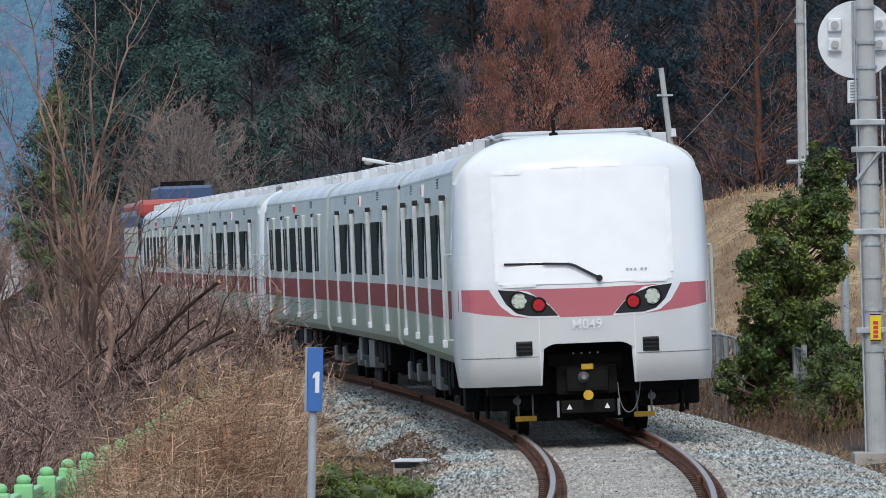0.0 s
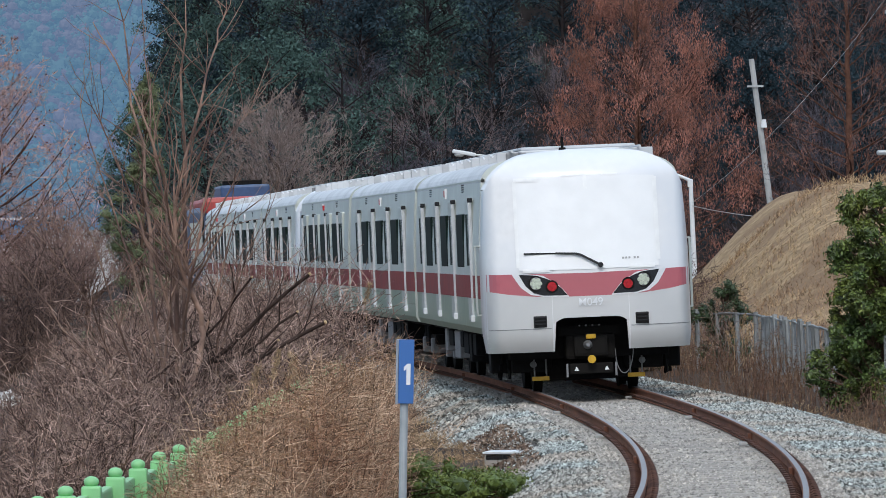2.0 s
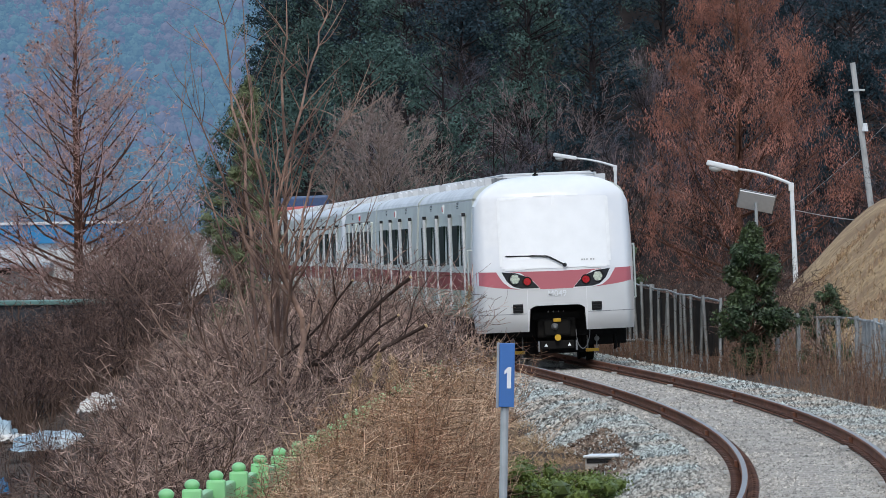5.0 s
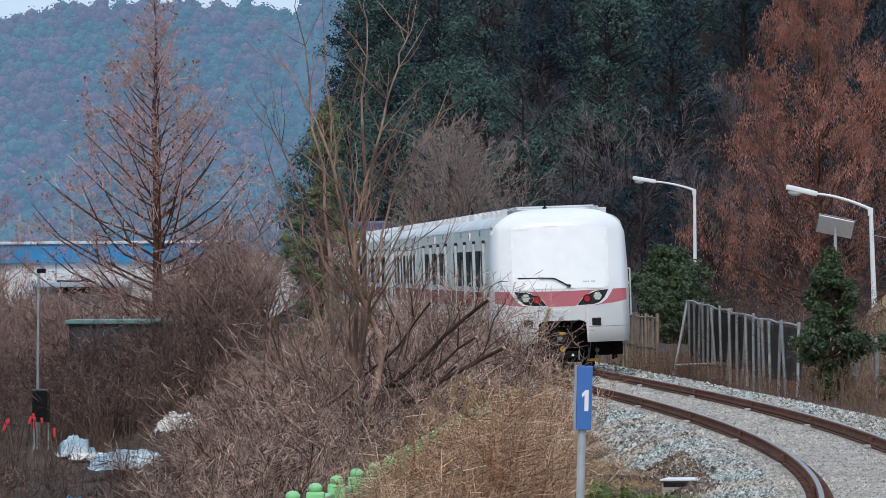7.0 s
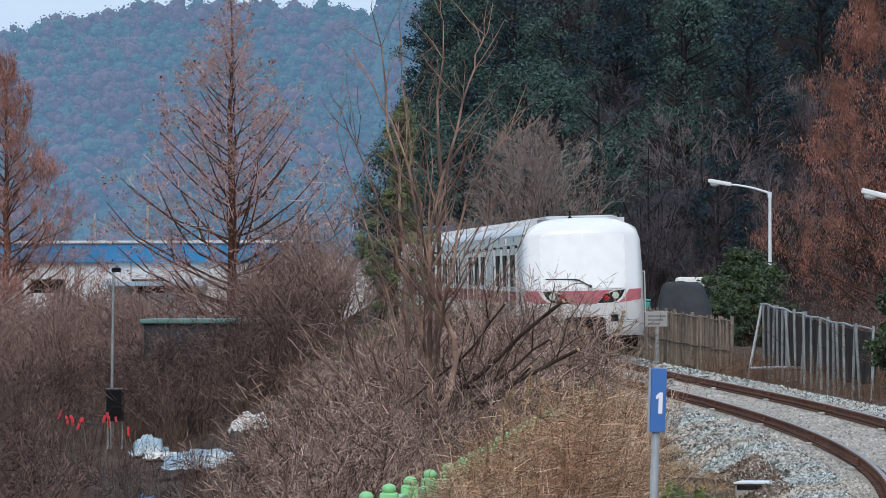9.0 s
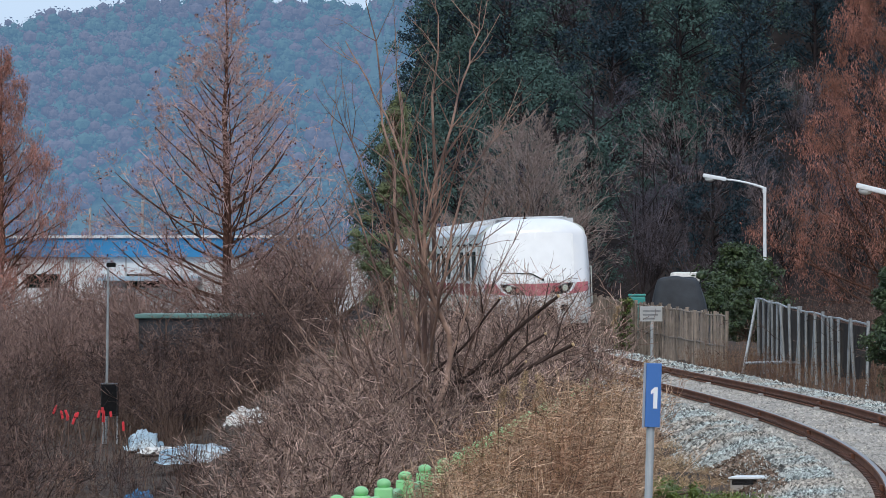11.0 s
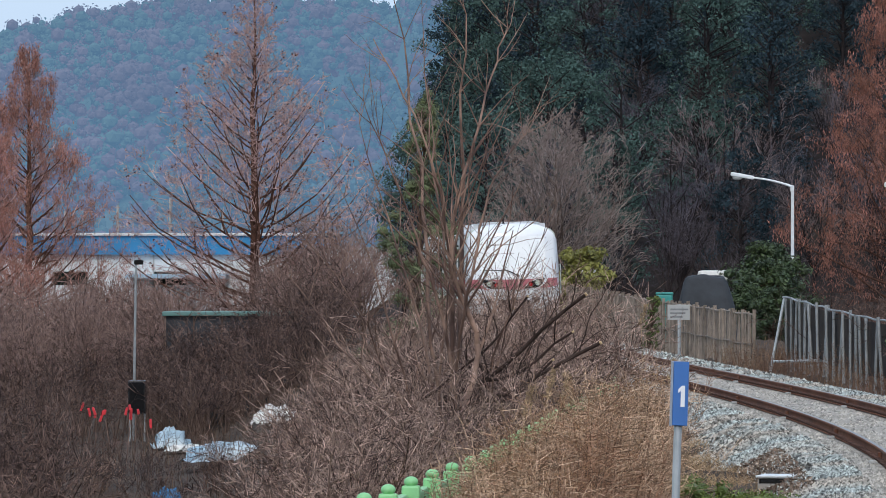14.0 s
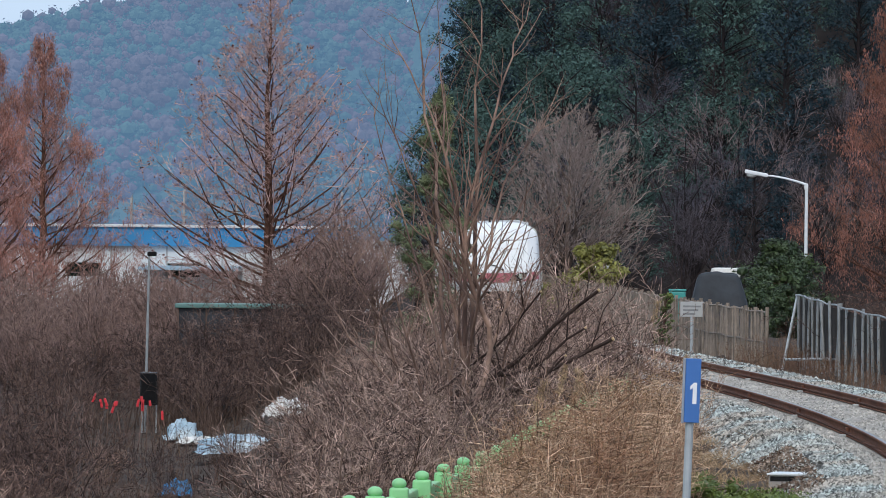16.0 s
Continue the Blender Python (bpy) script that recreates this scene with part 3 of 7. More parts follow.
    for x0, x1, z0, z1 in ((-1.07, -0.72, 3.19, 3.25), (-0.35, 0.05, 3.255, 3.295), (0.25, 0.5, 3.25, 3.28), (-1.09, -1.04, 1.9, 3.2), (1.03, 1.09, 1.95, 3.2), (-0.03, 0.03, 3.05, 3.28), (-1.0, -0.6, 1.82, 1.88), (0.6, 1.0, 1.83, 1.9)):
        part("tape", skin((x0, x1, lambda x: z0, lambda x: z1), 8, 8, 0.016, place), M["tape"], film)
    # wiper
    fy = lambda x, z: -LEN / 2 + nose_y(x, z) - 0.05
    w = rodded((0.17, fy(0.17, 1.90), 1.90), (-0.12, fy(-0.12, 2.06), 2.06), 0.018, n=6)
    rod(w, (-0.12, fy(-0.12, 2.06), 2.06), (-0.2, fy(-0.2, 2.085), 2.085), 0.018, n=6)
    rod(w, (-0.2, fy(-0.2, 2.085), 2.085), (-0.5, fy(-0.5, 2.1), 2.1), 0.014, n=6)
    rod(w, (0.17, fy(0.17, 1.90) + 0.06, 1.90), (0.17, fy(0.17, 1.9) - 0.02, 1.90), 0.04, n=12)
    wip = part("wiper", w, M["black_panel"], car, "black windscreen wiper")
    part("blade", boxed(-0.98, -0.2, fy(-0.6, 2.08) - 0.0, fy(-0.6, 2.08) + 0.03, 2.075, 2.10), M["black_panel"], wip)
    bl_ob = wip.children[0]
    bl_ob.matrix_basis = Matrix.Translation((-0.2, fy(-0.2, 2.08), 2.09)) @ pose(0, 0, 0, 0, 1.5, -5.5) @ Matrix.Translation((0.2, -fy(-0.2, 2.08), -2.09))
    # fleet number and a hand-written note that cannot be read
    me = text_mesh("M049", 0.165, 0.003, 0.001)
    num = part("fleet_number", me, M["rail_white"], car, "white fleet number M049")
    num.matrix_basis = Matrix.Translation((0.0, -LEN / 2 - 0.020, 1.345)) @ pose(0, 0, 0, 90, 0, 0)
    for j, (x, wd) in enumerate(((0.50, 0.035), (0.55, 0.03), (0.60, 0.03), (0.68, 0.03), (0.73, 0.03))):
        part("note_mark", skin((x, x + wd, lambda x: 1.975, lambda x: 2.005), 2, 2, 0.018, place), M["old_concrete"], film)
    # coupler
    c = part("coupler", boxed(-0.38, 0.38, -LEN / 2 + 0.42, -LEN / 2 + 1.0, 0.48, 0.86, bevel=0.06), M["black_metal"], car, "black automatic coupler")
    part("coupler_face", boxed(-0.26, 0.26, -LEN / 2 + 0.30, -LEN / 2 + 0.45, 0.52, 0.84, bevel=0.05), M["black_metal"], c)
    part("coupler_cone", rodded((-0.05, -LEN / 2 + 0.3, 0.70), (-0.05, -LEN / 2 + 0.2, 0.70), 0.07, 0.03, n=12), M["under_grey"], c)
    part("cover_plate", boxed(-0.46, 0.46, -LEN / 2 + 0.52, -LEN / 2 + 0.6, 0.84, 0.98), M["black_metal"], c)
    for q in range(4):
        part("bolt", rodded((-0.15 + q * 0.1, -LEN / 2 + 0.53, 0.99), (-0.15 + q * 0.1, -LEN / 2 + 0.50, 0.99), 0.012, n=8), M["rail_white"], c)
    part("yellow_cap", boxed(-0.075, 0.075, -LEN / 2 + 0.26, -LEN / 2 + 0.32, 0.79, 0.86, bevel=0.015), M["yellow"], c)
    part("yellow_knob", rodded((0, -LEN / 2 + 0.3, 0.48), (0, -LEN / 2 + 0.24, 0.48), 0.062, n=12), M["yellow"], c)
    eb = part("electric_head", boxed(-0.33, 0.33, -LEN / 2 + 0.36, -LEN / 2 + 0.7, 0.26, 0.42, bevel=0.02), M["black_metal"], car)
    for sx in (-1, 1):
        part("bracket", boxed(sx * 0.37 - 0.015, sx * 0.37 + 0.015, -LEN / 2 + 0.34, -LEN / 2 + 0.37, 0.22, 0.42), M["under_grey"], eb)
        bm = bmesh.new()
        tri = [bm.verts.new((sx * 0.23 + dx, -LEN / 2 + 0.355, 0.34 + dz)) for dx, dz in ((-0.035, -0.03), (0.035, -0.03), (0, 0.035))]
        bm.faces.new(tri)
        r = bmesh.ops.extrude_face_region(bm, geom=bm.faces[:])
        bmesh.ops.translate(bm, verts=[v for v in r["geom"] if isinstance(v, bmesh.types.BMVert)], vec=(0, -0.01, 0))
        part("warning_triangle", bm, M["rail_white"], eb)
    hose = bmesh.new()
    prev = None
    for i in range(13):
        a = i / 12 * math.pi
        p = Vector((0.47 + 0.1 * math.cos(a + math.pi) + 0.08 * i / 12, -LEN / 2 + 0.4, 0.62 - 0.42 * math.sin(a) ** 0.7 + 0.1 * i / 12))
        if prev:
            rod(hose, prev, p, 0.007, n=6)
        prev = p
    part("hose", hose, M["under_grey"], c)
    for sx in (-1, 1):
        rr = random.Random(9)
        for q in range(6):
            x = sx * rr.uniform(1.1, 1.45)
            part("brake_pipe", rodded((x, -LEN / 2 + 1.0 + rr.uniform(0, 0.8), 0.7), (x + rr.uniform(-0.05, 0.05), -LEN / 2 + 1.0 + rr.uniform(0, 0.8), rr.uniform(0.2, 0.4)), 0.025, n=6), M["black_metal"], car)
        part("brake_box", boxed(sx * 1.25 - 0.2, sx * 1.25 + 0.2, -LEN / 2 + 1.5, -LEN / 2 + 2.0, 0.3, 0.72, bevel=0.03), M["black_metal"], car)
    # roof edge rails and aerial
    bm = bmesh.new()
    for sx in (-1, 1):
        rod(bm, (sx * 0.85, front - 0.1, 3.70), (sx * 0.85, front + 2.4, 3.70), 0.025, n=6)
    rod(bm, (-0.85, front - 0.1, 3.70), (0.85, front - 0.1, 3.70), 0.025, n=6)
    part("roof_guard", bm, M["roof"], car)
    a = rodded((-0.25, front - 0.25, 3.62), (-0.25, front - 0.25, 3.70), 0.07, 0.05, n=10)
    rod(a, (-0.25, front - 0.25, 3.68), (-0.25, front - 0.25, 3.86), 0.022, n=8)
    part("aerial", a, M["black_metal"], car)


def locomotive():
    lo = thing("locomotive", Matrix(), "red and blue diesel locomotive pulling the train", "locomotive", "cars of the train")
    h = 9.6
    part("frame", boxed(-1.45, 1.45, -h, h, 0.95, 1.3, bevel=0.04), M["loco_blue"], lo)
    part("engine_hood", boxed(-1.42, 1.42, -h + 2.2, h - 2.5, 1.3, 3.6, bevel=0.18), M["loco_blue"], lo, "dark blue engine hood")
    part("roof_band", boxed(-1.3, 1.3, -h + 0.6, h - 2.5, 3.5, 3.85, bevel=0.12), M["loco_red"], lo, "red roof band")
    part("roof_hatch", boxed(-0.8, 0.8, -h + 3, -h + 8, 3.8, 4.25, bevel=0.08), M["loco_blue"], lo)
    part("fan", rodded((0, -h + 5, 4.2), (0, -h + 5, 4.4), 0.65, n=20), M["black_metal"], lo)
    c = part("cab", boxed(-1.48, 1.48, -h + 0.1, -h + 2.2, 1.3, 3.75, bevel=0.12), M["loco_blue"], lo)
    part("cab_roof", boxed(-1.52, 1.52, -h, -h + 2.3, 3.35, 3.86, bevel=0.14), M["loco_red"], c, "red cab roof")
    for sx in (-1, 1):
        part("cab_window", boxed(sx * 1.47 - 0.03, sx * 1.47 + 0.03, -h + 0.5, -h + 1.8, 2.4, 3.2, bevel=0.02), M["window_glass"], c)
        part("front_window", boxed(sx * 0.7 - 0.45, sx * 0.7 + 0.45, -h + 0.06, -h + 0.12, 2.4, 3.2, bevel=0.02), M["window_glass"], c)
        part("handrail", rodded((sx * 1.5, -h, 2.2), (sx * 1.5, h, 2.2), 0.03, n=6), M["loco_red"], lo)
        for j in range(22):
            part("grille_slat", boxed(sx * 1.43 - 0.02, sx * 1.43 + 0.02, -h + 2.6 + j * 0.5, -h + 2.75 + j * 0.5, 1.6, 3.1), M["steel"], lo)
    for by in (-6.2, 6.2):
        b = part("bogie", boxed(-1.2, 1.2, by - 1.8, by + 1.8, 0.45, 0.9, bevel=0.05), M["black_metal"], lo)
        for wy in (-1.6, 0, 1.6):
            for sx in (-1, 1):
                part("wheel", rodded((sx * 0.68, by + wy, 0.46), (sx * 0.8, by + wy, 0.46), 0.46, n=24), M["black_metal"], b)
    part("fuel_tank", boxed(-1.3, 1.3, -2.8, 2.8, 0.35, 0.95, bevel=0.1), M["black_metal"], lo)
    return lo


lead = metro_car("metro_cab_car", "silver metro car with white cab, pink stripe and film-covered windscreen", True)
middle = metro_car("metro_car", "silver metro car with dark red side stripe", False)
TRAIN = [(lead, False)]
TRAIN.append((middle, False))
TRAIN.append((copy_thing(lead, Matrix()), True))
TRAIN.append((copy_thing(lead, Matrix()), False))
TRAIN.append((copy_thing(middle, Matrix()), False))
TRAIN.append((copy_thing(lead, Matrix()), True))
TRAIN.append((locomotive(), False))


# ---- sleepers, clips and loose stones ----
def at(a, b, d):
    """A point d metres ahead, by its turn and tilt from the eye in 1/12500 radian."""
    return Vector((d * math.tan(a / FOCAL), d, EYE.z + d * b / FOCAL))


def stones(name, centres, radius, rng, mat):
    """Crushed stones half sunk in the bed: five-sided chips with an off-centre peak."""
    n = len(centres)
    k = 5
    a = rng.uniform(0, 2 * np.pi, (n, 1)) + np.arange(k) * 2 * np.pi / k + rng.uniform(-0.45, 0.45, (n, k))
    r = radius[:, None] * rng.uniform(0.7, 1.3, (n, k))
    ring = np.stack([r * np.cos(a), r * np.sin(a), radius[:, None] * rng.uniform(-0.8, 0.25, (n, k))], -1)
    peak = np.stack([radius * rng.uniform(-0.55, 0.55, n), radius * rng.uniform(-0.55, 0.55, n), radius * rng.uniform(0.45, 1.05, n)], -1)
    v = np.concatenate([ring, peak[:, None]], 1) + centres[:, None]
    f0 = np.array([(q, (q + 1) % k, k) for q in range(k)])
    f = (f0[None] + (k + 1) * np.arange(n)[:, None, None]).reshape(-1, 3)
    return raw_mesh(name, v.reshape(-1, 3), f, mat)


def bed_points(y0, y1, per_m2, rng, o0=-2.65, o1=3.35):
    n = int((y1 - y0) * (o1 - o0) * per_m2)
    y, o = rng.uniform(y0, y1, n), rng.uniform(o0, o1, n)
    s = np.interp(y, _gy, _gs)
    z = np.interp(o, [p[0] for p in BED], [p[1] for p in BED]) + o * math.sin(CANT) + 0.02
    return np.stack([np.interp(y, _gy, _gx) + o, y - o * s, z], 1), o


rng = np.random.default_rng(4)
pieces = []
for y0, y1, dens, r0, r1 in ((54, 78, 620, 0.012, 0.031), (78, 102, 420, 0.015, 0.035), (102, 150, 150, 0.024, 0.046), (150, 215, 24, 0.055, 0.085)):
    p, o = bed_points(y0, y1, dens, rng)
    keep = (np.abs(np.abs(o) - HALF) > 0.13) & ((np.abs(o) > 1.25) | (rng.random(len(o)) < 0.7))
    # earth and litter have crept over the shoulder beside the cable box
    edge = -1.75 + 0.25 * np.sin(p[:, 1] * 1.3) + 0.15 * np.sin(p[:, 1] * 3.7)
    keep &= ~((o < edge) & (np.abs(p[:, 1] - 90) < 7.5) & (rng.random(len(o)) < 0.85))
    p = p[keep]
    p[:, 2] += rng.uniform(-0.006, 0.022, len(p)) + np.where(np.abs(o[keep]) < 1.3, 0.014, 0.0)
    pieces.append((p, rng.uniform(r0, r1, len(p))))
cen = np.concatenate([p for p, r in pieces])
rad = np.concatenate([r for p, r in pieces])
mid_track = np.abs(cen[:, 0] - np.interp(cen[:, 1], _gy, _gx)) < 1.15
for sel, mt, lb in ((~mid_track, "ballast", "loose blue-grey crushed stones of the track shoulders"), (mid_track, "ballast_tan", "dusty tan crushed stones between the rails")):
    tagged(part("ballast_stones", stones("ballast_stones", cen[sel], rad[sel], rng, M[mt]), None), lb, "ballast", kind="stuff")


def sleeper_mesh():
    bm = bmesh.new()
    box(bm, -1.2, 1.2, -0.13, 0.13, -0.20, -0.0, bevel=0.02)
    me = bpy.data.meshes.new("sleeper")
    bm.to_mesh(me)
    bm.free()
    me.materials.append(M["concrete"])
    return me


def clip_mesh():
    """A bowed spring clip, five bends of rod."""
    bm = bmesh.new()
    pts = [(-0.06, 0.0, 0.0), (-0.055, 0.05, 0.035), (0.0, 0.075, 0.062), (0.05, 0.03, 0.055), (0.045, -0.045, 0.05), (-0.01, -0.07, 0.035), (-0.06, -0.045, 0.0)]
    for p, q in zip(pts, pts[1:]):
        rod(bm, p, q, 0.012, n=4)
    box(bm, -0.085, -0.055, -0.06, 0.06, -0.02, 0.02)
    me = bpy.data.meshes.new("rail_clip")
    bm.to_mesh(me)
    bm.free()
    me.materials.append(M["clip_rust"])
    return me


def line_pose(s, off, z, turn=0.0):
    y = float(np.interp(s, _gl, _gy))
    p = track_point(y, off, z)
    h = math.atan(float(np.interp(y, _gy, _gs)))
    return Matrix.Translation(p) @ Matrix.Rotation(-h + turn, 4, "Z") @ Matrix.Rotation(-CANT, 4, "Y")


SL, CL = sleeper_mesh(), clip_mesh()
clips = []
s0 = chain(52)
for k in range(290):
    ob = new("sleeper", SL)
    ob.parent = track
    ob.matrix_basis = line_pose(s0 + 0.6 * k, 0, -0.172)
    for off in (-HALF - 0.085, -HALF + 0.085, HALF - 0.085, HALF + 0.085):
        inner = abs(off) < HALF
        clips.append(line_pose(s0 + 0.6 * k, off, -0.148, math.pi if (off > 0) == inner else 0.0))
for m in clips[24:316]:
    ob = new("rail_clip", CL)
    ob.parent = track
    ob.matrix_basis = m
v0 = np.array([v.co for v in CL.vertices])
far_v, far_f = [], []
base = 0
for m in clips[:24] + clips[316:]:
    mm = np.array(m)
    far_v.append(v0 @ mm[:3, :3].T + mm[:3, 3])
CL.calc_loop_triangles()
t0 = np.array([t.vertices for t in CL.loop_triangles])
nf = len(far_v)
far_f = (t0[None] + len(v0) * np.arange(nf)[:, None, None]).reshape(-1, 3)
tagged(part("far_rail_clips", raw_mesh("far_rail_clips", np.concatenate(far_v), far_f, M["clip_rust"]), None, track), "rusty spring clips along the rails", kind="stuff")
for side, ys_ in ((1, (70.5, 83.0, 95.5, 108.0, 120.5, 133, 146, 158)), (-1, (76.0, 88.5, 101, 113.5, 126, 139, 152))):
    for y in ys_:
        j = part("rail_joint", boxed(-0.045, 0.045, -0.16, 0.16, -0.115, -0.04, bevel=0.008), M["rail_side"], track)
        j.matrix_basis = line_pose(chain(y), side * HALF - 0.02, 0)
        p = part("bond_cable", boxed(-0.05, 0.05, -0.05, 0.05, -0.16, -0.12, bevel=0.01), M["old_concrete"], track)
        p.matrix_basis = line_pose(chain(y) - 0.6, side * HALF - 0.14, 0)


# ---- marker post ----
def marker_post():
    p = at(-229, 0, 48.0)
    top = EYE.z - 48.0 * 171 / FOCAL
    g = gz(p.x, 48.0)
    sg = thing("marker_post", Matrix.Translation((p.x - 0.062, 48.0, g)) @ pose(0, 0, 0, 0, 1.8, 0), "blue trackside marker with a white number 1 on a grey pole", "marker post")
    h = top - g
    w, hh = 0.052, 0.435
    part("board", boxed(-w, w, -0.03, 0.03, h - hh, h, bevel=0.004), M["sign_blue"], sg, "blue marker board")
    part("side_plate", boxed(-w - 0.018, -w - 0.001, -0.035, 0.16, h - hh - 0.005, h, bevel=0.003), M["sign_side"], sg)
    bm = bmesh.new()
    one = [(-0.012, -0.072), (0.016, -0.072), (0.016, 0.072), (-0.006, 0.072), (-0.03, 0.048), (-0.03, 0.022), (-0.012, 0.036)]
    bm.faces.new([bm.verts.new((0.014 + x, -0.034, h - 0.235 + z)) for x, z in one])
    r = bmesh.ops.extrude_face_region(bm, geom=bm.faces[:])
    bmesh.ops.translate(bm, verts=[v for v in r["geom"] if isinstance(v, bmesh.types.BMVert)], vec=(0, 0.004, 0))
    part("number", bm, M["rail_white"], sg, "white number 1")
    part("pole", rodded((-0.012, 0.02, -0.3), (-0.012, 0.02, h - 0.05), 0.028, n=14), M["galvanised"], sg)
    part("sleeve", rodded((-0.012, 0.02, 0.0), (-0.012, 0.02, 0.34), 0.036, n=14), M["galvanised"], sg)


marker_post()


# ---- green boundary fence ----
def green_fence():
    fx = lambda y: float(np.interp(y, [45, 55, 65, 114], [-3.62, -3.33, -3.02, -3.02]))
    step = 2.05
    for k in range(32):
        y = 45.2 + k * step
        f = thing("plastic_fence", Matrix.Translation((fx(y), y, 0)), "bright green plastic fence panel grown over with weeds", "fence", "green fence panels")
        g = gz(fx(y), y)
        bm = boxed(-0.075, 0.075, -0.075, 0.075, g - 0.2, 0.50, bevel=0.02)
        part("post", bm, M["green_plastic"], f)
        kn = bmesh.new()
        bmesh.ops.create_uvsphere(kn, u_segments=14, v_segments=8, radius=0.06, matrix=Matrix.Translation((0, 0, 0.53)) @ Matrix.Diagonal((1, 1, 0.75, 1)))
        part("knob", kn, M["green_plastic"], f, smooth=True)
        for z in (0.36, g + 0.25):
            part("rail", boxed(-0.04, 0.04, 0.05, step - 0.05, z - 0.07, z + 0.07, bevel=0.02), M["green_plastic"], f)
        for j in range(1, 8):
            part("picket", boxed(-0.03, 0.03, j * step / 8 - 0.045, j * step / 8 + 0.045, g + 0.1, 0.42, bevel=0.015), M["green_plastic"], f)


green_fence()


# ---- right-hand fences ----
def post_fence(pts, top, spacing, r, label, mat, rails=(0.0, -0.55), lean=0.02, seed=1, name="wire_fence", posts_r=None):
    """Posts or pickets between plan points; top(y) is the height of its top."""
    rr = random.Random(seed)
    a0 = Vector(pts[0])
    f = thing(name, Matrix.Translation((a0.x, a0.y, 0)), label, "fence", "trackside fences")
    for p, q in zip(pts, pts[1:]):
        p, q = Vector(p), Vector(q)
        n = max(1, round((q - p).length / spacing))
        for k in range(n):
            w = p.lerp(q, (k + rr.uniform(-0.12, 0.12)) / n)
            g = gz(w.x, w.y)
            t = top(w.y) + rr.uniform(-0.05, 0.05)
            big = posts_r and k % 8 == 0
            rad = posts_r if big else r
            bm = rodded((w.x - a0.x, w.y - a0.y, g - 0.2), (w.x - a0.x + rr.gauss(0, lean), w.y - a0.y, t + (0.05 if big else 0)), rad, n=6)
            part("post" if big else "picket", bm, mat, f)
        for dz in rails:
            m = max(2, int((q - p).length / 1.6))
            bm = bmesh.new()
            for i in range(m):
                u, v = p.lerp(q, i / m), p.lerp(q, (i + 1) / m)
                rod(bm, (u.x - a0.x, u.y - a0.y - 0.03, top(u.y) - 0.04 + dz + 0.02 * math.sin(i * 1.7)), (v.x - a0.x, v.y - a0.y - 0.03, top(v.y) - 0.04 + dz + 0.02 * math.sin(i * 1.7 + 1.7)), 0.022, n=6)
            part("top_rail" if dz == 0 else "rail", bm, mat, f)
    return f


def wire_mesh(f, pts, top, pitch, mat):
    """Woven wire as thin crossing rods, one part."""
    a0 = f.matrix_world.translation
    segs = []
    for p, q in zip(pts, pts[1:]):
        p, q = Vector(p), Vector(q)
        ln = (q - p).length
        n = int(ln / pitch)
        for k in range(n):
            for sg in (-1, 1):
                u = p.lerp(q, k / n)
                h = 1.3
                k2 = min(1.0, max(0.0, k / n + sg * h * 0.8 / ln))
                v = p.lerp(q, k2)
                segs.append((u.x - a0.x, u.y - a0.y, top(u.y) - 0.05, v.x - a0.x, v.y - a0.y, gz(v.x, v.y) + 0.05, 0.004, 0.004))
    v, fc = tubes(np.array(segs), 3)
    tagged(part("wire_mesh", raw_mesh("wire_mesh", v, fc, mat), None, f), kind="stuff")


def tubes(segs, sides=3):
    """Tapered prisms for rows of x0 y0 z0 x1 y1 z1 r0 r1."""
    segs = np.asarray(segs, float)
    p, q = segs[:, :3], segs[:, 3:6]
    d = q - p
    d = d / np.maximum(np.linalg.norm(d, axis=1, keepdims=True), 1e-9)
    ref = np.where(np.abs(d[:, 2:3]) > 0.9, np.array([[1.0, 0, 0]]), np.array([[0, 0, 1.0]]))
    u = np.cross(d, ref)
    u /= np.linalg.norm(u, axis=1, keepdims=True)
    w = np.cross(d, u)
    n = len(segs)
    vs = []
    for pt, r in ((p, segs[:, 6]), (q, segs[:, 7])):
        for k in range(sides):
            a = 2 * np.pi * k / sides
            vs.append(pt + (u * np.cos(a) + w * np.sin(a)) * r[:, None])
    v = np.stack(vs, 1).reshape(-1, 3)
    f = []
    for k in range(sides):
        k2 = (k + 1) % sides
        f.append(np.stack([k + np.zeros(n, int), k2 + np.zeros(n, int), sides + k2 + np.zeros(n, int), sides + k + np.zeros(n, int)], 1))
    f = np.stack(f, 1) + (2 * sides * np.arange(n))[:, None, None]
    return v, f.reshape(-1, 4)


def ribbons(segs, seed=1):
    """Thin flat slivers for twigs and stalks too fine to be round."""
    segs = np.asarray(segs, float)
    p, q = segs[:, :3], segs[:, 3:6]
    rg = np.random.default_rng(seed)
    u = np.cross(q - p, rg.normal(0, 1, p.shape))
    u /= np.maximum(np.linalg.norm(u, axis=1, keepdims=True), 1e-9)
    a, c = u * segs[:, 6:7] * 1.25, u * segs[:, 7:8] * 1.25
    v = np.stack([p - a, p + a, q + c, q - c], 1).reshape(-1, 3)
    return v, np.arange(len(v)).reshape(-1, 4)


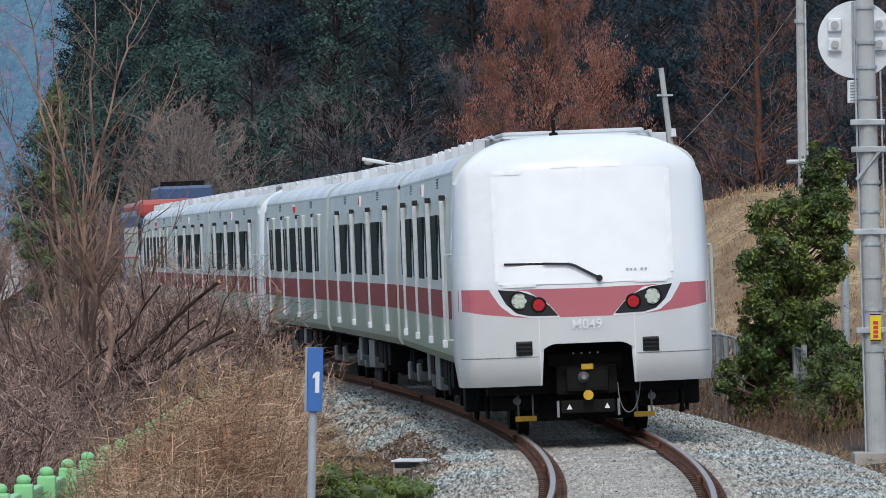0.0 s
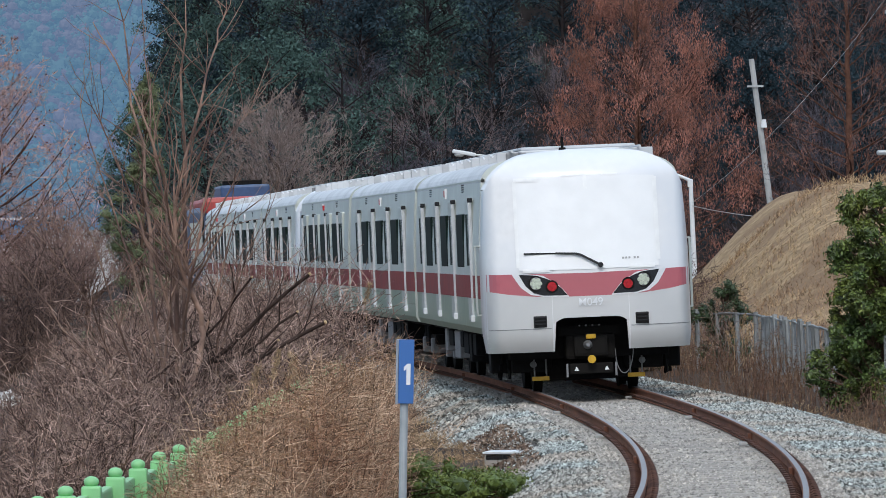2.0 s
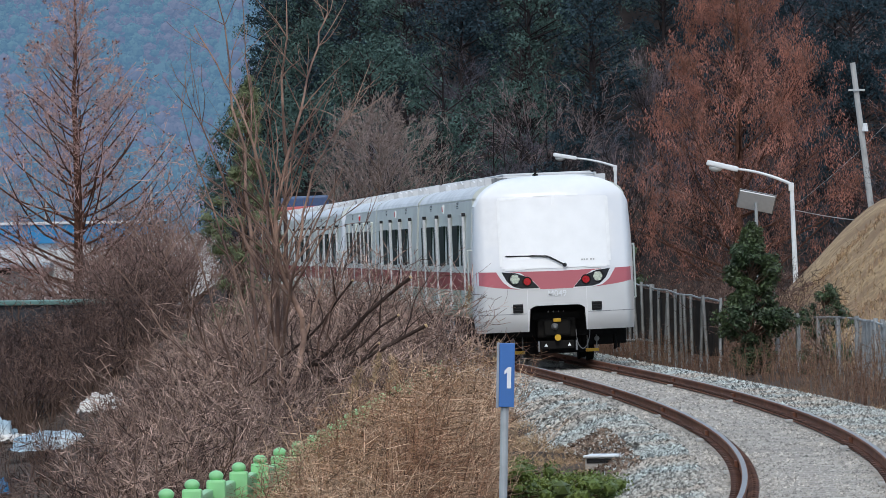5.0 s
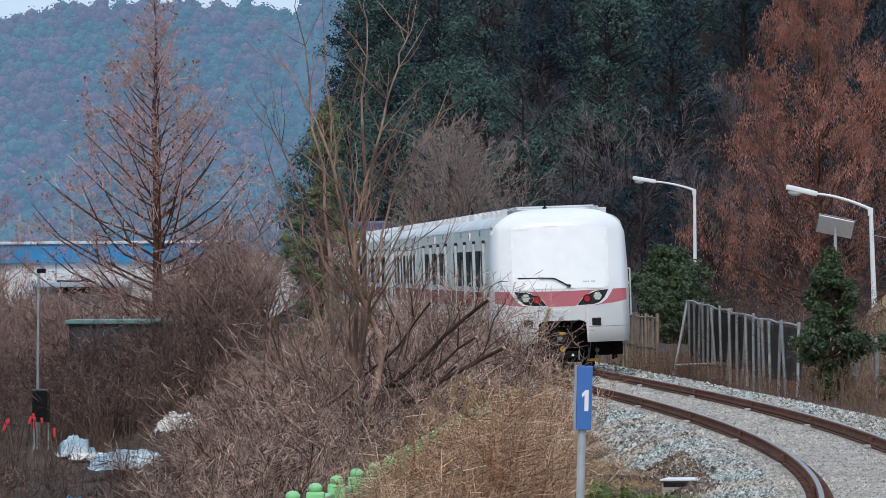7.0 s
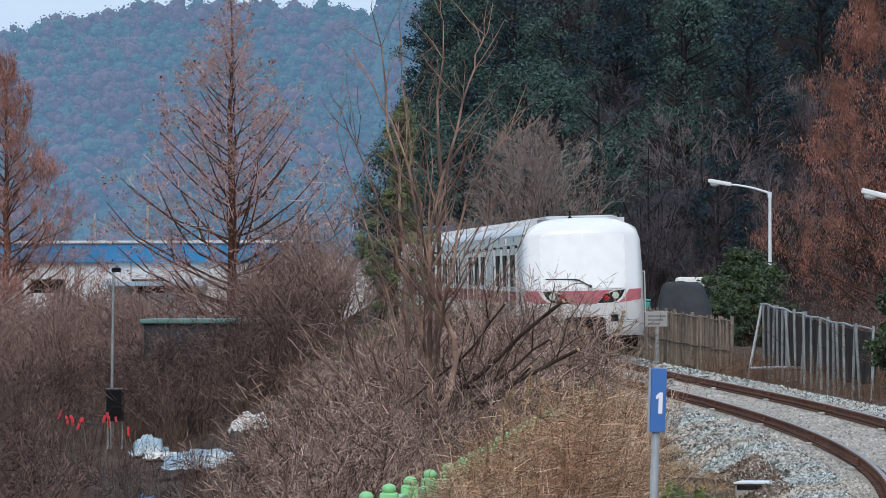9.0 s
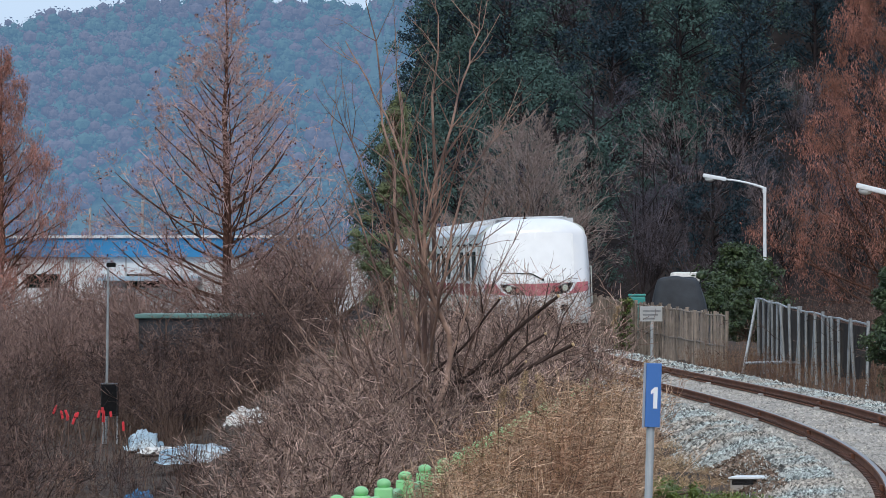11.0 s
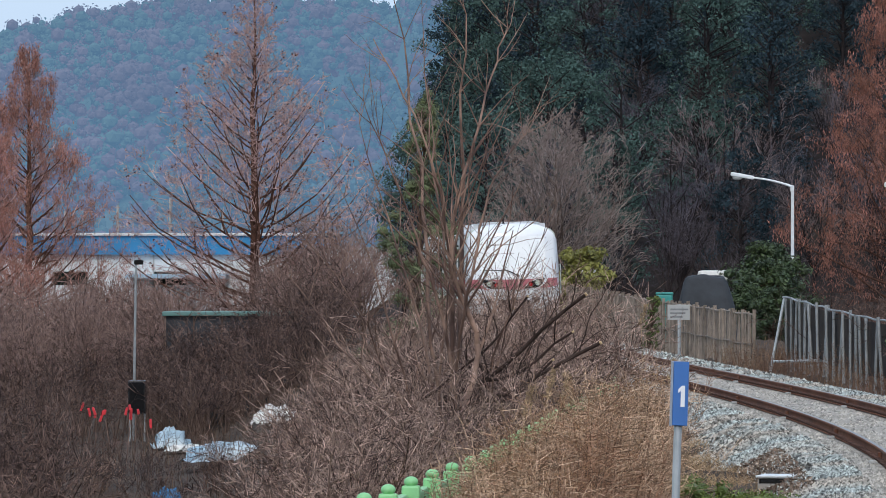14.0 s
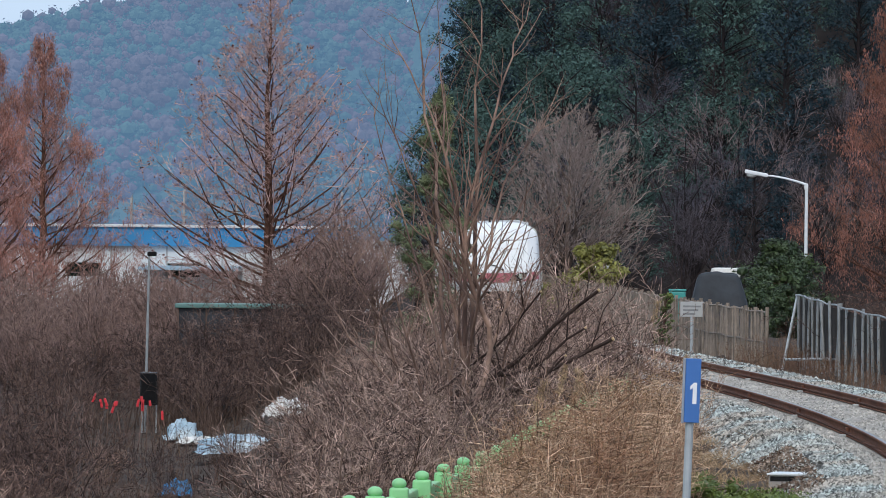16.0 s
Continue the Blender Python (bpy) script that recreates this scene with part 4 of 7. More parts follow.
M["net_black"] = material("net_black", (0.030, 0.024, 0.021), 0.95, vary=0.6, grain=4, second=(0.055, 0.04, 0.03), patch=1.2)
M["dull_zinc"] = material("dull_zinc", (0.28, 0.29, 0.29), 0.55, metal=0.4, vary=0.2, grain=5, rand=0.25)
M["old_picket"] = material("old_picket", (0.24, 0.19, 0.15), 0.8, metal=0.1, vary=0.25, grain=5, rand=0.3)
NEAR_F = [(5.3, 104, 0), (4.75, 118, 0), (4.3, 136, 0), (2.5, 143, 0)]
nf_top = lambda y: 0.80 + (y - 118) * 0.002
nf = post_fence(NEAR_F, nf_top, 1.35, 0.045, "grey galvanised wire fence on round posts beside the track", M["dull_zinc"], rails=(0.0,), seed=2)
wire_mesh(nf, NEAR_F, nf_top, 0.30, M["dull_zinc"])
PICK_F = [(1.75, 147.5, 0), (1.35, 151, 0), (0.4, 163, 0), (-0.7, 179, 0)]
pf_top = lambda y: 1.15 + (y - 149) * 0.013
pfence = post_fence(PICK_F, pf_top, 1.55, 0.036, "row of grey galvanised fence posts with a bent top rail", M["dull_zinc"], rails=(0.0,), lean=0.05, seed=5, name="post_fence")
for p, q in zip(PICK_F, PICK_F[1:]):
    p, q = Vector(p), Vector(q)
    n = max(1, round((q - p).length / 3.0))
    for k in range(n):
        u, v = p.lerp(q, k / n), p.lerp(q, (k + 1) / n)
        bm = bmesh.new()
        ends = [(u.x + 0.07, u.y, gz(u.x, u.y) + 0.35), (v.x + 0.07, v.y, gz(v.x, v.y) + 0.35), (v.x + 0.07, v.y, pf_top(v.y) - 0.12), (u.x + 0.07, u.y, pf_top(u.y) - 0.12)]
        front_v = [bm.verts.new(Vector(e) - Vector((PICK_F[0][0], PICK_F[0][1], 0))) for e in ends]
        back_v = [bm.verts.new(w.co + Vector((0.012, 0.012, 0))) for w in front_v]
        bm.faces.new(front_v)
        bm.faces.new(back_v[::-1])
        for i in range(4):
            bm.faces.new((front_v[i], back_v[i], back_v[(i + 1) % 4], front_v[(i + 1) % 4]))
        part("shade_net", bm, M["net_black"], pfence, "dark netting behind the posts")
tilt = thing("leaning_post", Matrix.Translation((-0.75, 178.5, 0)), "loose grey fence post leaning on its neighbour", "fence post")
part("shaft", rodded((-0.3, 0, -0.6), (0.1, 0.1, 1.5), 0.04, n=8), M["galvanised"], tilt)
MESH_F = [(-1.5, 186, 0), (-4.6, 216, 0), (-7.9, 252, 0), (-12, 300, 0)]
mf_top = lambda y: 1.05 + (y - 190) * 0.006
mfence = post_fence(MESH_F, mf_top, 0.36, 0.02, "weathered brown mesh fence between thin posts", M["old_picket"], rails=(0.0, -0.8), lean=0.02, seed=8, name="mesh_fence", posts_r=0.05)
wire_mesh(mfence, MESH_F, mf_top, 0.3, M["old_picket"])
pole_lie = thing("pipe", Matrix.Translation((0.2, 167, 0)), "pale grey pipe lying at the foot of the fence", "pipe")
part("tube", rodded((-1.1, 6, gz(-0.9, 173) + 0.3), (0.1, 0, gz(0.3, 167) + 0.30), 0.035, n=10), M["old_concrete"], pole_lie)

# small notice on the fence
nt_p = at(-232, -86, 205)
notice = thing("notice_sign", Matrix.Translation((nt_p.x, 205, 0)), "faded grey notice board on two posts by the fence", "sign")
part("board", boxed(-0.34, 0.34, -0.02, 0.02, 0.70, 1.14, bevel=0.01), M["old_concrete"], notice, "faded grey board")
part("post", rodded((0.0, 0.04, gz(nt_p.x, 205) - 0.2), (0.0, 0.04, 1.15), 0.05, n=10), M["galvanised"], notice)
for j in range(3):
    part("writing_bar", boxed(-0.26, 0.26 - 0.08 * j, -0.026, -0.021, 0.98 - j * 0.11, 1.03 - j * 0.11), M["under_grey"], notice)


# ---- lamps and poles ----
def street_lamp(a_post, b_top, a_tip, b_tip, d, lean=0.0):
    top, tip = at(a_post, b_top, d), at(a_tip, b_tip, d)
    g = gz(top.x, d)
    la = thing("street_lamp", Matrix.Translation((top.x, d, g)), "white painted street lamp with a curved arm and cobra head", "street lamp", "street lamps")
    h = top.z - g
    dx, dz = tip.x - top.x, tip.z - top.z
    bm = bmesh.new()
    rod(bm, (-lean, 0, -0.2), (0, 0, h), 0.085, 0.06, n=12)
    part("pole", bm, M["lamp_white"], la)
    part("bracket", boxed(-0.09, 0.07, -0.07, 0.07, h - 0.22, h + 0.03, bevel=0.02), M["lamp_white"], la)
    bm = bmesh.new()
    prev = Vector((0, 0, h - 0.02))
    for i in range(1, 9):
        t = i / 8
        p = Vector((dx * 0.68 * t, 0, h - 0.02 + dz * 0.75 * (1 - (1 - t) ** 1.7)))
        rod(bm, prev, p, 0.05 - 0.015 * t, n=8)
        prev = p
    part("arm", bm, M["lamp_white"], la)
    hd = bmesh.new()
    box(hd, dx * 1.0, dx * 0.62, -0.16, 0.16, -0.06, 0.10, bevel=0.05)
    bmesh.ops.rotate(hd, verts=hd.verts, cent=(dx * 0.68, 0, 0), matrix=Matrix.Rotation(math.atan2(dz * 0.35, -dx * 0.36), 3, "Y"))
    bmesh.ops.translate(hd, verts=hd.verts, vec=(0, 0, prev.z))
    head = part("lamp_head", hd, M["lamp_white"], la, smooth=False)
    gl = bmesh.new()
    bmesh.ops.create_uvsphere(gl, u_segments=14, v_segments=8, radius=0.17, matrix=Matrix.Translation((dx * 0.88, 0, prev.z + dz * 0.16 - 0.05)) @ Matrix.Diagonal((1.3, 0.8, 0.75, 1)))
    part("glass_bowl", gl, M["lens_bowl"], head, smooth=True)
    return la


M["lens_bowl"] = material("lens_bowl", (0.55, 0.56, 0.55), 0.2, vary=0.1, grain=10)
street_lamp(279, 103, 128, 141, 212, lean=-0.10)
street_lamp(-32, 139, -142, 160, 290)
street_lamp(-363, 2, -418, 18, 400)

# modern lamp on a grey post behind the evergreen
p = at(708, 141, 128)
lc = thing("lamp_post", Matrix.Translation((p.x, 128, gz(p.x, 128))), "slim grey lamp post with a flat LED head", "street lamp", "street lamps")
h = p.z - gz(p.x, 128)
part("pole", rodded((0.03, 0, -0.2), (0, 0, h), 0.07, n=12), M["galvanised"], lc)
part("arm", rodded((0, 0, h), (-0.75, 0, h + 0.02), 0.03, n=8), M["galvanised"], lc)
part("lamp_head", boxed(-1.02, -0.55, -0.13, 0.13, h + 0.0, h + 0.09, bevel=0.035), M["galvanised"], lc)

# solar panel on a post
p = at(216, 70, 206)
sp = thing("solar_panel", Matrix.Translation((p.x, 206, gz(p.x, 206))), "tilted solar panel on a thin post behind an evergreen", "solar panel")
h = p.z - gz(p.x, 206)
part("pole", rodded((0, 0, -0.2), (0, 0, h), 0.05, n=10), M["galvanised"], sp)
pn = part("panel", boxed(-0.52, 0.52, -0.36, 0.36, -0.02, 0.02, bevel=0.006), M["lamp_white"], sp, "pale underside of the panel")
pn.matrix_basis = Matrix.Translation((0, 0, h + 0.03)) @ pose(0, 0, 0, -42, 12, 0)
fr = part("frame", boxed(-0.55, 0.55, -0.39, 0.39, 0.021, 0.045), M["under_grey"], sp)
fr.matrix_basis = pn.matrix_basis.copy()


def utility_pole(a, b, d, a_low, b_low, label, r=0.14, steps=False):
    top = at(a, b, d)
    low = at(a_low, b_low, d)
    g = gz(low.x, d)
    k = (top.x - low.x) / max(0.1, top.z - low.z)
    up = thing("utility_pole", Matrix.Translation((low.x - k * (low.z - g), d, g)), label, "utility pole", "utility poles")
    h = top.z - g
    part("shaft", rodded((0, 0, -0.3), (k * h, 0, h), r * 1.25, r, n=14), M["old_concrete"], up)
    return up, h, k


up, h, k = utility_pole(637, 560, 230, 638, 102, "tall grey concrete utility pole behind the mound", 0.13)
for z in (h - 1.4, h - 3.1):
    part("band", rodded((k * z, 0, z), (k * z, 0, z + 0.12), 0.2, n=14), M["galvanised"], up)
bm = rodded((0.16, -0.1, 0), (k * h + 0.16, -0.1, h - 2.4), 0.035, n=6)
part("conduit", bm, M["galvanised"], up)
up2, h2, k2 = utility_pole(390, 315, 262, 404, 195, "short leaning grey pole among bare trees", 0.10)
lb = part("insulator", rodded((k2 * h2 * 0.7 + 0.1, -0.15, h2 - 2.55), (k2 * h2 * 0.7 + 0.1, -0.15, h2 - 2.25), 0.12, 0.08, n=10), M["lamp_white"], up2)
part("crossbar", boxed(k2 * h2 * 0.88 - 0.3, k2 * h2 * 0.88 + 0.3, -0.16, -0.1, h2 - 1.05, h2 - 0.98), M["galvanised"], up2)


def cable(p, q, sag, r, label):
    p, q = Vector(p), Vector(q)
    c = thing("overhead_cable", Matrix.Translation(p), label, "cable", "overhead cables")
    bm = bmesh.new()
    prev = Vector((0, 0, 0))
    for i in range(1, 17):
        t = i / 16
        n = (q - p) * t - Vector((0, 0, sag * 4 * t * (1 - t)))
        rod(bm, prev, n, r, n=5)
        prev = n
    part("wire", bm, M["galvanised"], c)


cable(at(281, 62, 211.8), at(633, 425, 229.8), 0.5, 0.0045, "thin grey overhead cable from lamp to pole")
cable(at(281, 57, 211.8), at(640, 45, 229.8), 0.35, 0.012, "slack pale cable running along the mound")


# ---- signal pole with round boards ----
def signal_pole():
    d = 86.0
    low, top = at(763, -399, d), at(748, 620, d)
    g = gz(low.x, d)
    k = (top.x - low.x) / (top.z - low.z)
    s = thing("signal_pole", Matrix.Translation((low.x, d, g)), "grey concrete pole carrying a round white board and metal brackets", "pole")
    h = top.z - g
    part("shaft", rodded((0, 0, -0.3), (k * h, 0, h), 0.125, 0.105, n=18), M["old_concrete"], s)
    cz = EYE.z + 362 * d / FOCAL - g
    cx = k * cz - 0.09
    disc = rodded((cx, 0.32, cz), (cx, 0.36, cz), 0.475, n=48)
    dk = part("round_board", disc, M["lamp_white"], s, "round white board seen from behind")
    for sx in (-0.27, 0.27):
        for dz in (0.18, -0.06):
            b = part("light_unit", boxed(cx + sx - 0.085, cx + sx + 0.085, 0.24, 0.325, cz + dz - 0.08, cz + dz + 0.08, bevel=0.02), M["lamp_white"], s, "square white light unit")
            part("cap", rodded((cx + sx, 0.245, cz + dz), (cx + sx, 0.22, cz + dz), 0.048, n=16), M["old_concrete"], b)
    for sx in (-0.12, 0.12):
        part("rail", boxed(cx + sx + 0.06, cx + sx + 0.09, 0.28, 0.32, cz - 0.42, cz + 0.46), M["galvanised"], dk)
    for z in (cz + 0.38, cz - 0.05, cz - 0.35, cz - 0.72, cz - 1.0, cz - 1.35, cz - 1.75, cz - 2.1, cz - 2.5, cz - 2.9, cz - 3.3, cz - 3.8):
        bm = rodded((k * z, 0, z - 0.02), (k * z, 0, z + 0.02), 0.132, n=18)
        part("band", bm, M["galvanised"], s)
    for z in (cz - 1.02, cz - 1.35, cz - 2.35, cz - 3.55):
        part("bracket", boxed(k * z - 0.22, k * z + 0.20, -0.14, -0.08, z - 0.035, z + 0.035, bevel=0.008), M["galvanised"], s)
    part("brace", rodded((k * cz + 0.16, -0.12, cz - 1.36), (k * cz - 0.14, -0.12, cz - 1.72), 0.022, n=6), M["galvanised"], s)
    vb = part("junction_box", boxed(cx - 0.13, cx + 0.21, 0.1, 0.22, cz - 0.78, cz - 0.5, bevel=0.015), M["lamp_white"], s)
    for j in range(7):
        part("slot", boxed(cx - 0.1, cx + 0.18, 0.09, 0.105, cz - 0.75 + j * 0.035, cz - 0.74 + j * 0.035), M["under_grey"], vb)
    part("cable_pipe", rodded((-0.14, -0.05, 0), (k * cz - 0.14, -0.05, cz), 0.014, n=6), M["galvanised"], s)
    part("cable_pipe", rodded((0.16, -0.05, 0.3), (k * cz + 0.17, -0.05, cz - 0.4), 0.012, n=6), M["galvanised"], s)
    z = EYE.z - 149 * d / FOCAL - g
    tg = part("warning_tag", boxed(-0.075, 0.055, -0.155, -0.135, z - 0.17, z + 0.17), M["tag_yellow"], s, "yellow warning tag with black border")
    for q in (-0.165, 0.15):
        part("border", boxed(-0.077, 0.057, -0.158, -0.154, z + q, z + q + 0.016), M["black_panel"], tg)
    for j in range(4):
        part("writing_bar", boxed(-0.04, 0.02, -0.159, -0.155, z - 0.13 + j * 0.055, z - 0.09 + j * 0.055), M["signal_red"], tg)
    part("plinth", boxed(-0.3, 0.35, -0.3, 0.3, -0.25, 0.12, bevel=0.02), M["concrete"], s)


M["tag_yellow"] = material("tag_yellow", (0.75, 0.55, 0.03), 0.5, vary=0.06)
signal_pole()

# concrete trough lid and stones beside the track
p = at(-55, -396, 88)
tr_ = thing("cable_trough", Matrix.Translation((p.x, 87.5, gz(p.x, 87.5) + 0.02)) @ pose(0, 0, 0, 0, 0, -8), "small concrete cable box with a metal lid", "cable box")
part("box", boxed(-0.22, 0.22, -0.35, 0.35, -0.2, 0.12, bevel=0.015), M["concrete"], tr_)
part("lid", boxed(-0.24, 0.24, -0.38, 0.38, 0.125, 0.15, bevel=0.006), M["lamp_white"], tr_)
part("gap", boxed(-0.20, 0.20, -0.352, -0.345, 0.05, 0.11), M["black_panel"], tr_)


# ---- vegetation ----
def grow(rr, p, d, length, r, level, out, levels, wob=0.12, lift=0.03, kids=(4, 7), spread=0.7, shrink=0.55, tip=0.35, first=0.25):
    """A wandering branch of five or so joints with its own side branches."""
    n = 7 if level == 0 else (4 if level == 1 else (3 if levels == 3 else 2))
    pts = [(Vector(p), r)]
    d = Vector(d).normalized()
    step = length / n
    pos = Vector(p)
    for i in range(n):
        d = (d + Vector((rr.gauss(0, wob), rr.gauss(0, wob), rr.gauss(0, wob) + lift))).normalized()
        q = pos + d * step
        r0, r1 = r * (1 - (1 - tip) * i / n), r * (1 - (1 - tip) * (i + 1) / n)
        out.append((*pos, *q, r0, r1))
        pos = q
        pts.append((q.copy(), r1, d.copy()))
    if level + 1 < levels:
        for _ in range(rr.randint(*kids)):
            t = rr.uniform(first, 1.0)
            i = min(n - 1, int(t * n))
            a, b = pts[i][0], pts[i + 1][0]
            base = a.lerp(b, t * n - i)
            dd = pts[i + 1][2]
            side = Vector((rr.gauss(0, 1), rr.gauss(0, 1), rr.gauss(0, 0.7)))
            side = (side - dd * side.dot(dd)).normalized()
            nd = (dd * (1 - spread * 0.5) + side * spread * rr.uniform(0.6, 1.2)).normalized()
            grow(rr, base, nd, length * shrink * rr.uniform(0.6, 1.2) * (1.15 - 0.5 * t), pts[i + 1][1] * 0.6, level + 1, out, levels, wob * 1.15, lift, kids, spread, shrink, tip, first)


def leaves(centres, size, rng, aspect=0.5, down=0.0):
    """Small pointed four-cornered leaves, each turned its own way."""
    n = len(centres)
    d = rng.normal(0, 1, (n, 3))
    d[:, 2] -= down
    d /= np.linalg.norm(d, axis=1, keepdims=True)
    e = np.cross(d, rng.normal(0, 1, (n, 3)))
    e /= np.linalg.norm(e, axis=1, keepdims=True)
    s = (size * rng.uniform(0.6, 1.3, n))[:, None]
    w = s * aspect
    nrm = np.cross(d, e) * s * 0.12
    v = np.stack([centres - d * s * 0.5, centres + e * w * 0.5 + nrm, centres + d * s * 0.5, centres - e * w * 0.5 + nrm], 1)
    return v.reshape(-1, 3), np.arange(4 * n).reshape(-1, 4)


def shell_leaves(centres, normals, size, rng, aspect=0.5, loose=0.55):
    """Pointed leaves that lie roughly along the surface of their clump."""
    n = len(centres)
    nr = normals + rng.normal(0, loose, (n, 3))
    nr /= np.linalg.norm(nr, axis=1, keepdims=True)
    d = np.cross(nr, rng.normal(0, 1, (n, 3)))
    d /= np.linalg.norm(d, axis=1, keepdims=True)
    e = np.cross(nr, d)
    s = (size * rng.uniform(0.6, 1.3, n))[:, None]
    w = s * aspect
    lift = nr * s * 0.10
    v = np.stack([centres - d * s * 0.5, centres + e * w * 0.5 + lift, centres + d * s * 0.5, centres - e * w * 0.5 + lift], 1)
    return v.reshape(-1, 3), np.arange(4 * n).reshape(-1, 4)


def clump_leaves(clumps, radii, per, rng, flat=0.75, up=0.25, inner=0.55):
    """Leaf places and outward directions on uneven shells round the clump centres."""
    n = len(clumps)
    d = rng.normal(0, 1, (n, per, 3))
    d[..., 2] += 0.35
    d /= np.linalg.norm(d, axis=2, keepdims=True)
    k = radii[:, None, None] * rng.uniform(inner, 1.08, (n, per, 1))
    c = clumps[:, None] + d * k * np.array([1, 1, flat])
    nr = d * np.array([1, 1, 1 / flat]) + np.array([0, 0, up])
    nr /= np.linalg.norm(nr, axis=2, keepdims=True)
    return c.reshape(-1, 3), nr.reshape(-1, 3)


def blob_cores(centres, scales):
    """Rounded dark insides of leaf clumps, so that no daylight shows through a crown."""
    bm = bmesh.new()
    bmesh.ops.create_icosphere(bm, subdivisions=1, radius=1.0)
    v0 = np.array([v.co for v in bm.verts])
    f0 = np.array([[v.index for v in f.verts] for f in bm.faces])
    bm.free()
    n = len(centres)
    v = centres[:, None] + v0[None] * scales[:, None]
    f = f0[None] + len(v0) * np.arange(n)[:, None, None]
    return v.reshape(-1, 3), f.reshape(-1, 3)


def leafy_mass(name, clumps, radii, per, size, rng, mat, aspect=0.42, flat=0.7, loose=0.45, inner=0.7, solid=True):
    """Leaf shells round the clumps, with their solid insides, in one mesh."""
    c, nr = clump_leaves(clumps, radii, per, rng, flat, 0.3, inner)
    v, f = shell_leaves(c, nr, size, rng, aspect, loose)
    if not solid:
        return raw_mesh(name, v, f, mat)
    bv, tri = blob_cores(clumps, radii[:, None] * (inner + 0.05) * np.array([1, 1, flat]))
    me = bpy.data.meshes.new(name)
    me.from_pydata(np.concatenate([v, bv]).tolist(), [], f.tolist() + (tri + len(v)).tolist())
    me.materials.append(mat)
    return me


def stem_mesh(name, segs, mat, sides=3):
    v, f = tubes(np.array(segs), sides) if sides > 3 else ribbons(segs)
    return raw_mesh(name, v, f, mat)


def leaf_mesh(name, centres, size, rng, mat, aspect=0.5, down=0.0):
    v, f = leaves(np.asarray(centres), size, rng, aspect, down)
    return raw_mesh(name, v, f, mat)


def plant(name, m, label, category, group, trunk, crown, tm, cm, crown_name="crown", kind=""):
    t = thing(name, m, label, category, group, kind)
    if trunk is not None:
        part("trunk", trunk, None, t)
    if crown is not None:
        part(crown_name, crown, None, t)
    return t


# -- bare shrub variants: upright thin stems from one stool --
def bare_shrub(seed, height, stems, levels, thick=0.019, bark="bark_shrub", twig="twig_brown", kids=(4, 6), least=0.0055):
    rr = random.Random(seed)
    big, fine = [], []
    for i in range(stems):
        a = rr.uniform(0, 2 * math.pi)
        lean = rr.uniform(0.03, 0.70)
        out = []
        grow(rr, (0.25 * math.cos(a) * rr.random(), 0.25 * math.sin(a) * rr.random(), -0.1), (lean * math.cos(a), lean * math.sin(a), 1), height * rr.uniform(0.6, 1.0), thick * rr.uniform(0.6, 1.3), 0, out, levels, 0.15, 0.03, kids, 0.85, 0.55)
        for s in out:
            (big if s[6] > thick * 0.5 else fine).append((*s[:6], max(s[6], least), max(s[7], least * 0.8)))
    return stem_mesh("stool", big, M[bark], 4), stem_mesh("branch_crown", fine, M[twig], 3)


M["bark_shrub"] = material("bark_shrub", (0.22, 0.15, 0.115), 0.9, vary=0.35, grain=6, rand=0.35, second=(0.17, 0.125, 0.10), patch=1.5)
M["whip"] = material("whip", (0.30, 0.20, 0.155), 0.85, vary=0.35, grain=6, second=(0.15, 0.09, 0.07), patch=1.2)
# dark twigs and dark patches put the thicket's self-shadowing into the colour
M["twig_shade"] = material("twig_shade", (0.14, 0.09, 0.076), 0.9, vary=0.4, grain=1.2, island=0.8, second=(0.035, 0.022, 0.02), patch=0.9)
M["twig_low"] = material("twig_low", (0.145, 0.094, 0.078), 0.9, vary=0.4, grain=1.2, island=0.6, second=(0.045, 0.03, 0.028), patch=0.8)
M["twig_light"] = material("twig_light", (0.42, 0.29, 0.235), 0.9, vary=0.4, grain=1.5, island=0.5, second=(0.09, 0.056, 0.047), patch=0.9)
M["bark_low"] = material("bark_low", (0.15, 0.10, 0.08), 0.9, vary=0.35, grain=3, rand=0.5)
LIGHT = [bare_shrub(180 + i, 3.1, 15, 3, 0.0155, "whip", "twig_light", (4, 7), 0.0042) for i in range(4)]
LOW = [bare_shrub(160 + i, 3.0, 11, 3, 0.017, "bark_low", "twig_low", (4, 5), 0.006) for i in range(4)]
SHADY = [bare_shrub(190 + i, 2.7, 15, 3, 0.016, "bark", "twig_shade", (4, 6), 0.005) for i in range(4)]
SHRUBS = [bare_shrub(100 + i, 3.4, 11, 3, least=0.0045) for i in range(4)] + [bare_shrub(140 + i, 2.4, 12, 3, 0.013, least=0.0045) for i in range(3)]
FAR = []


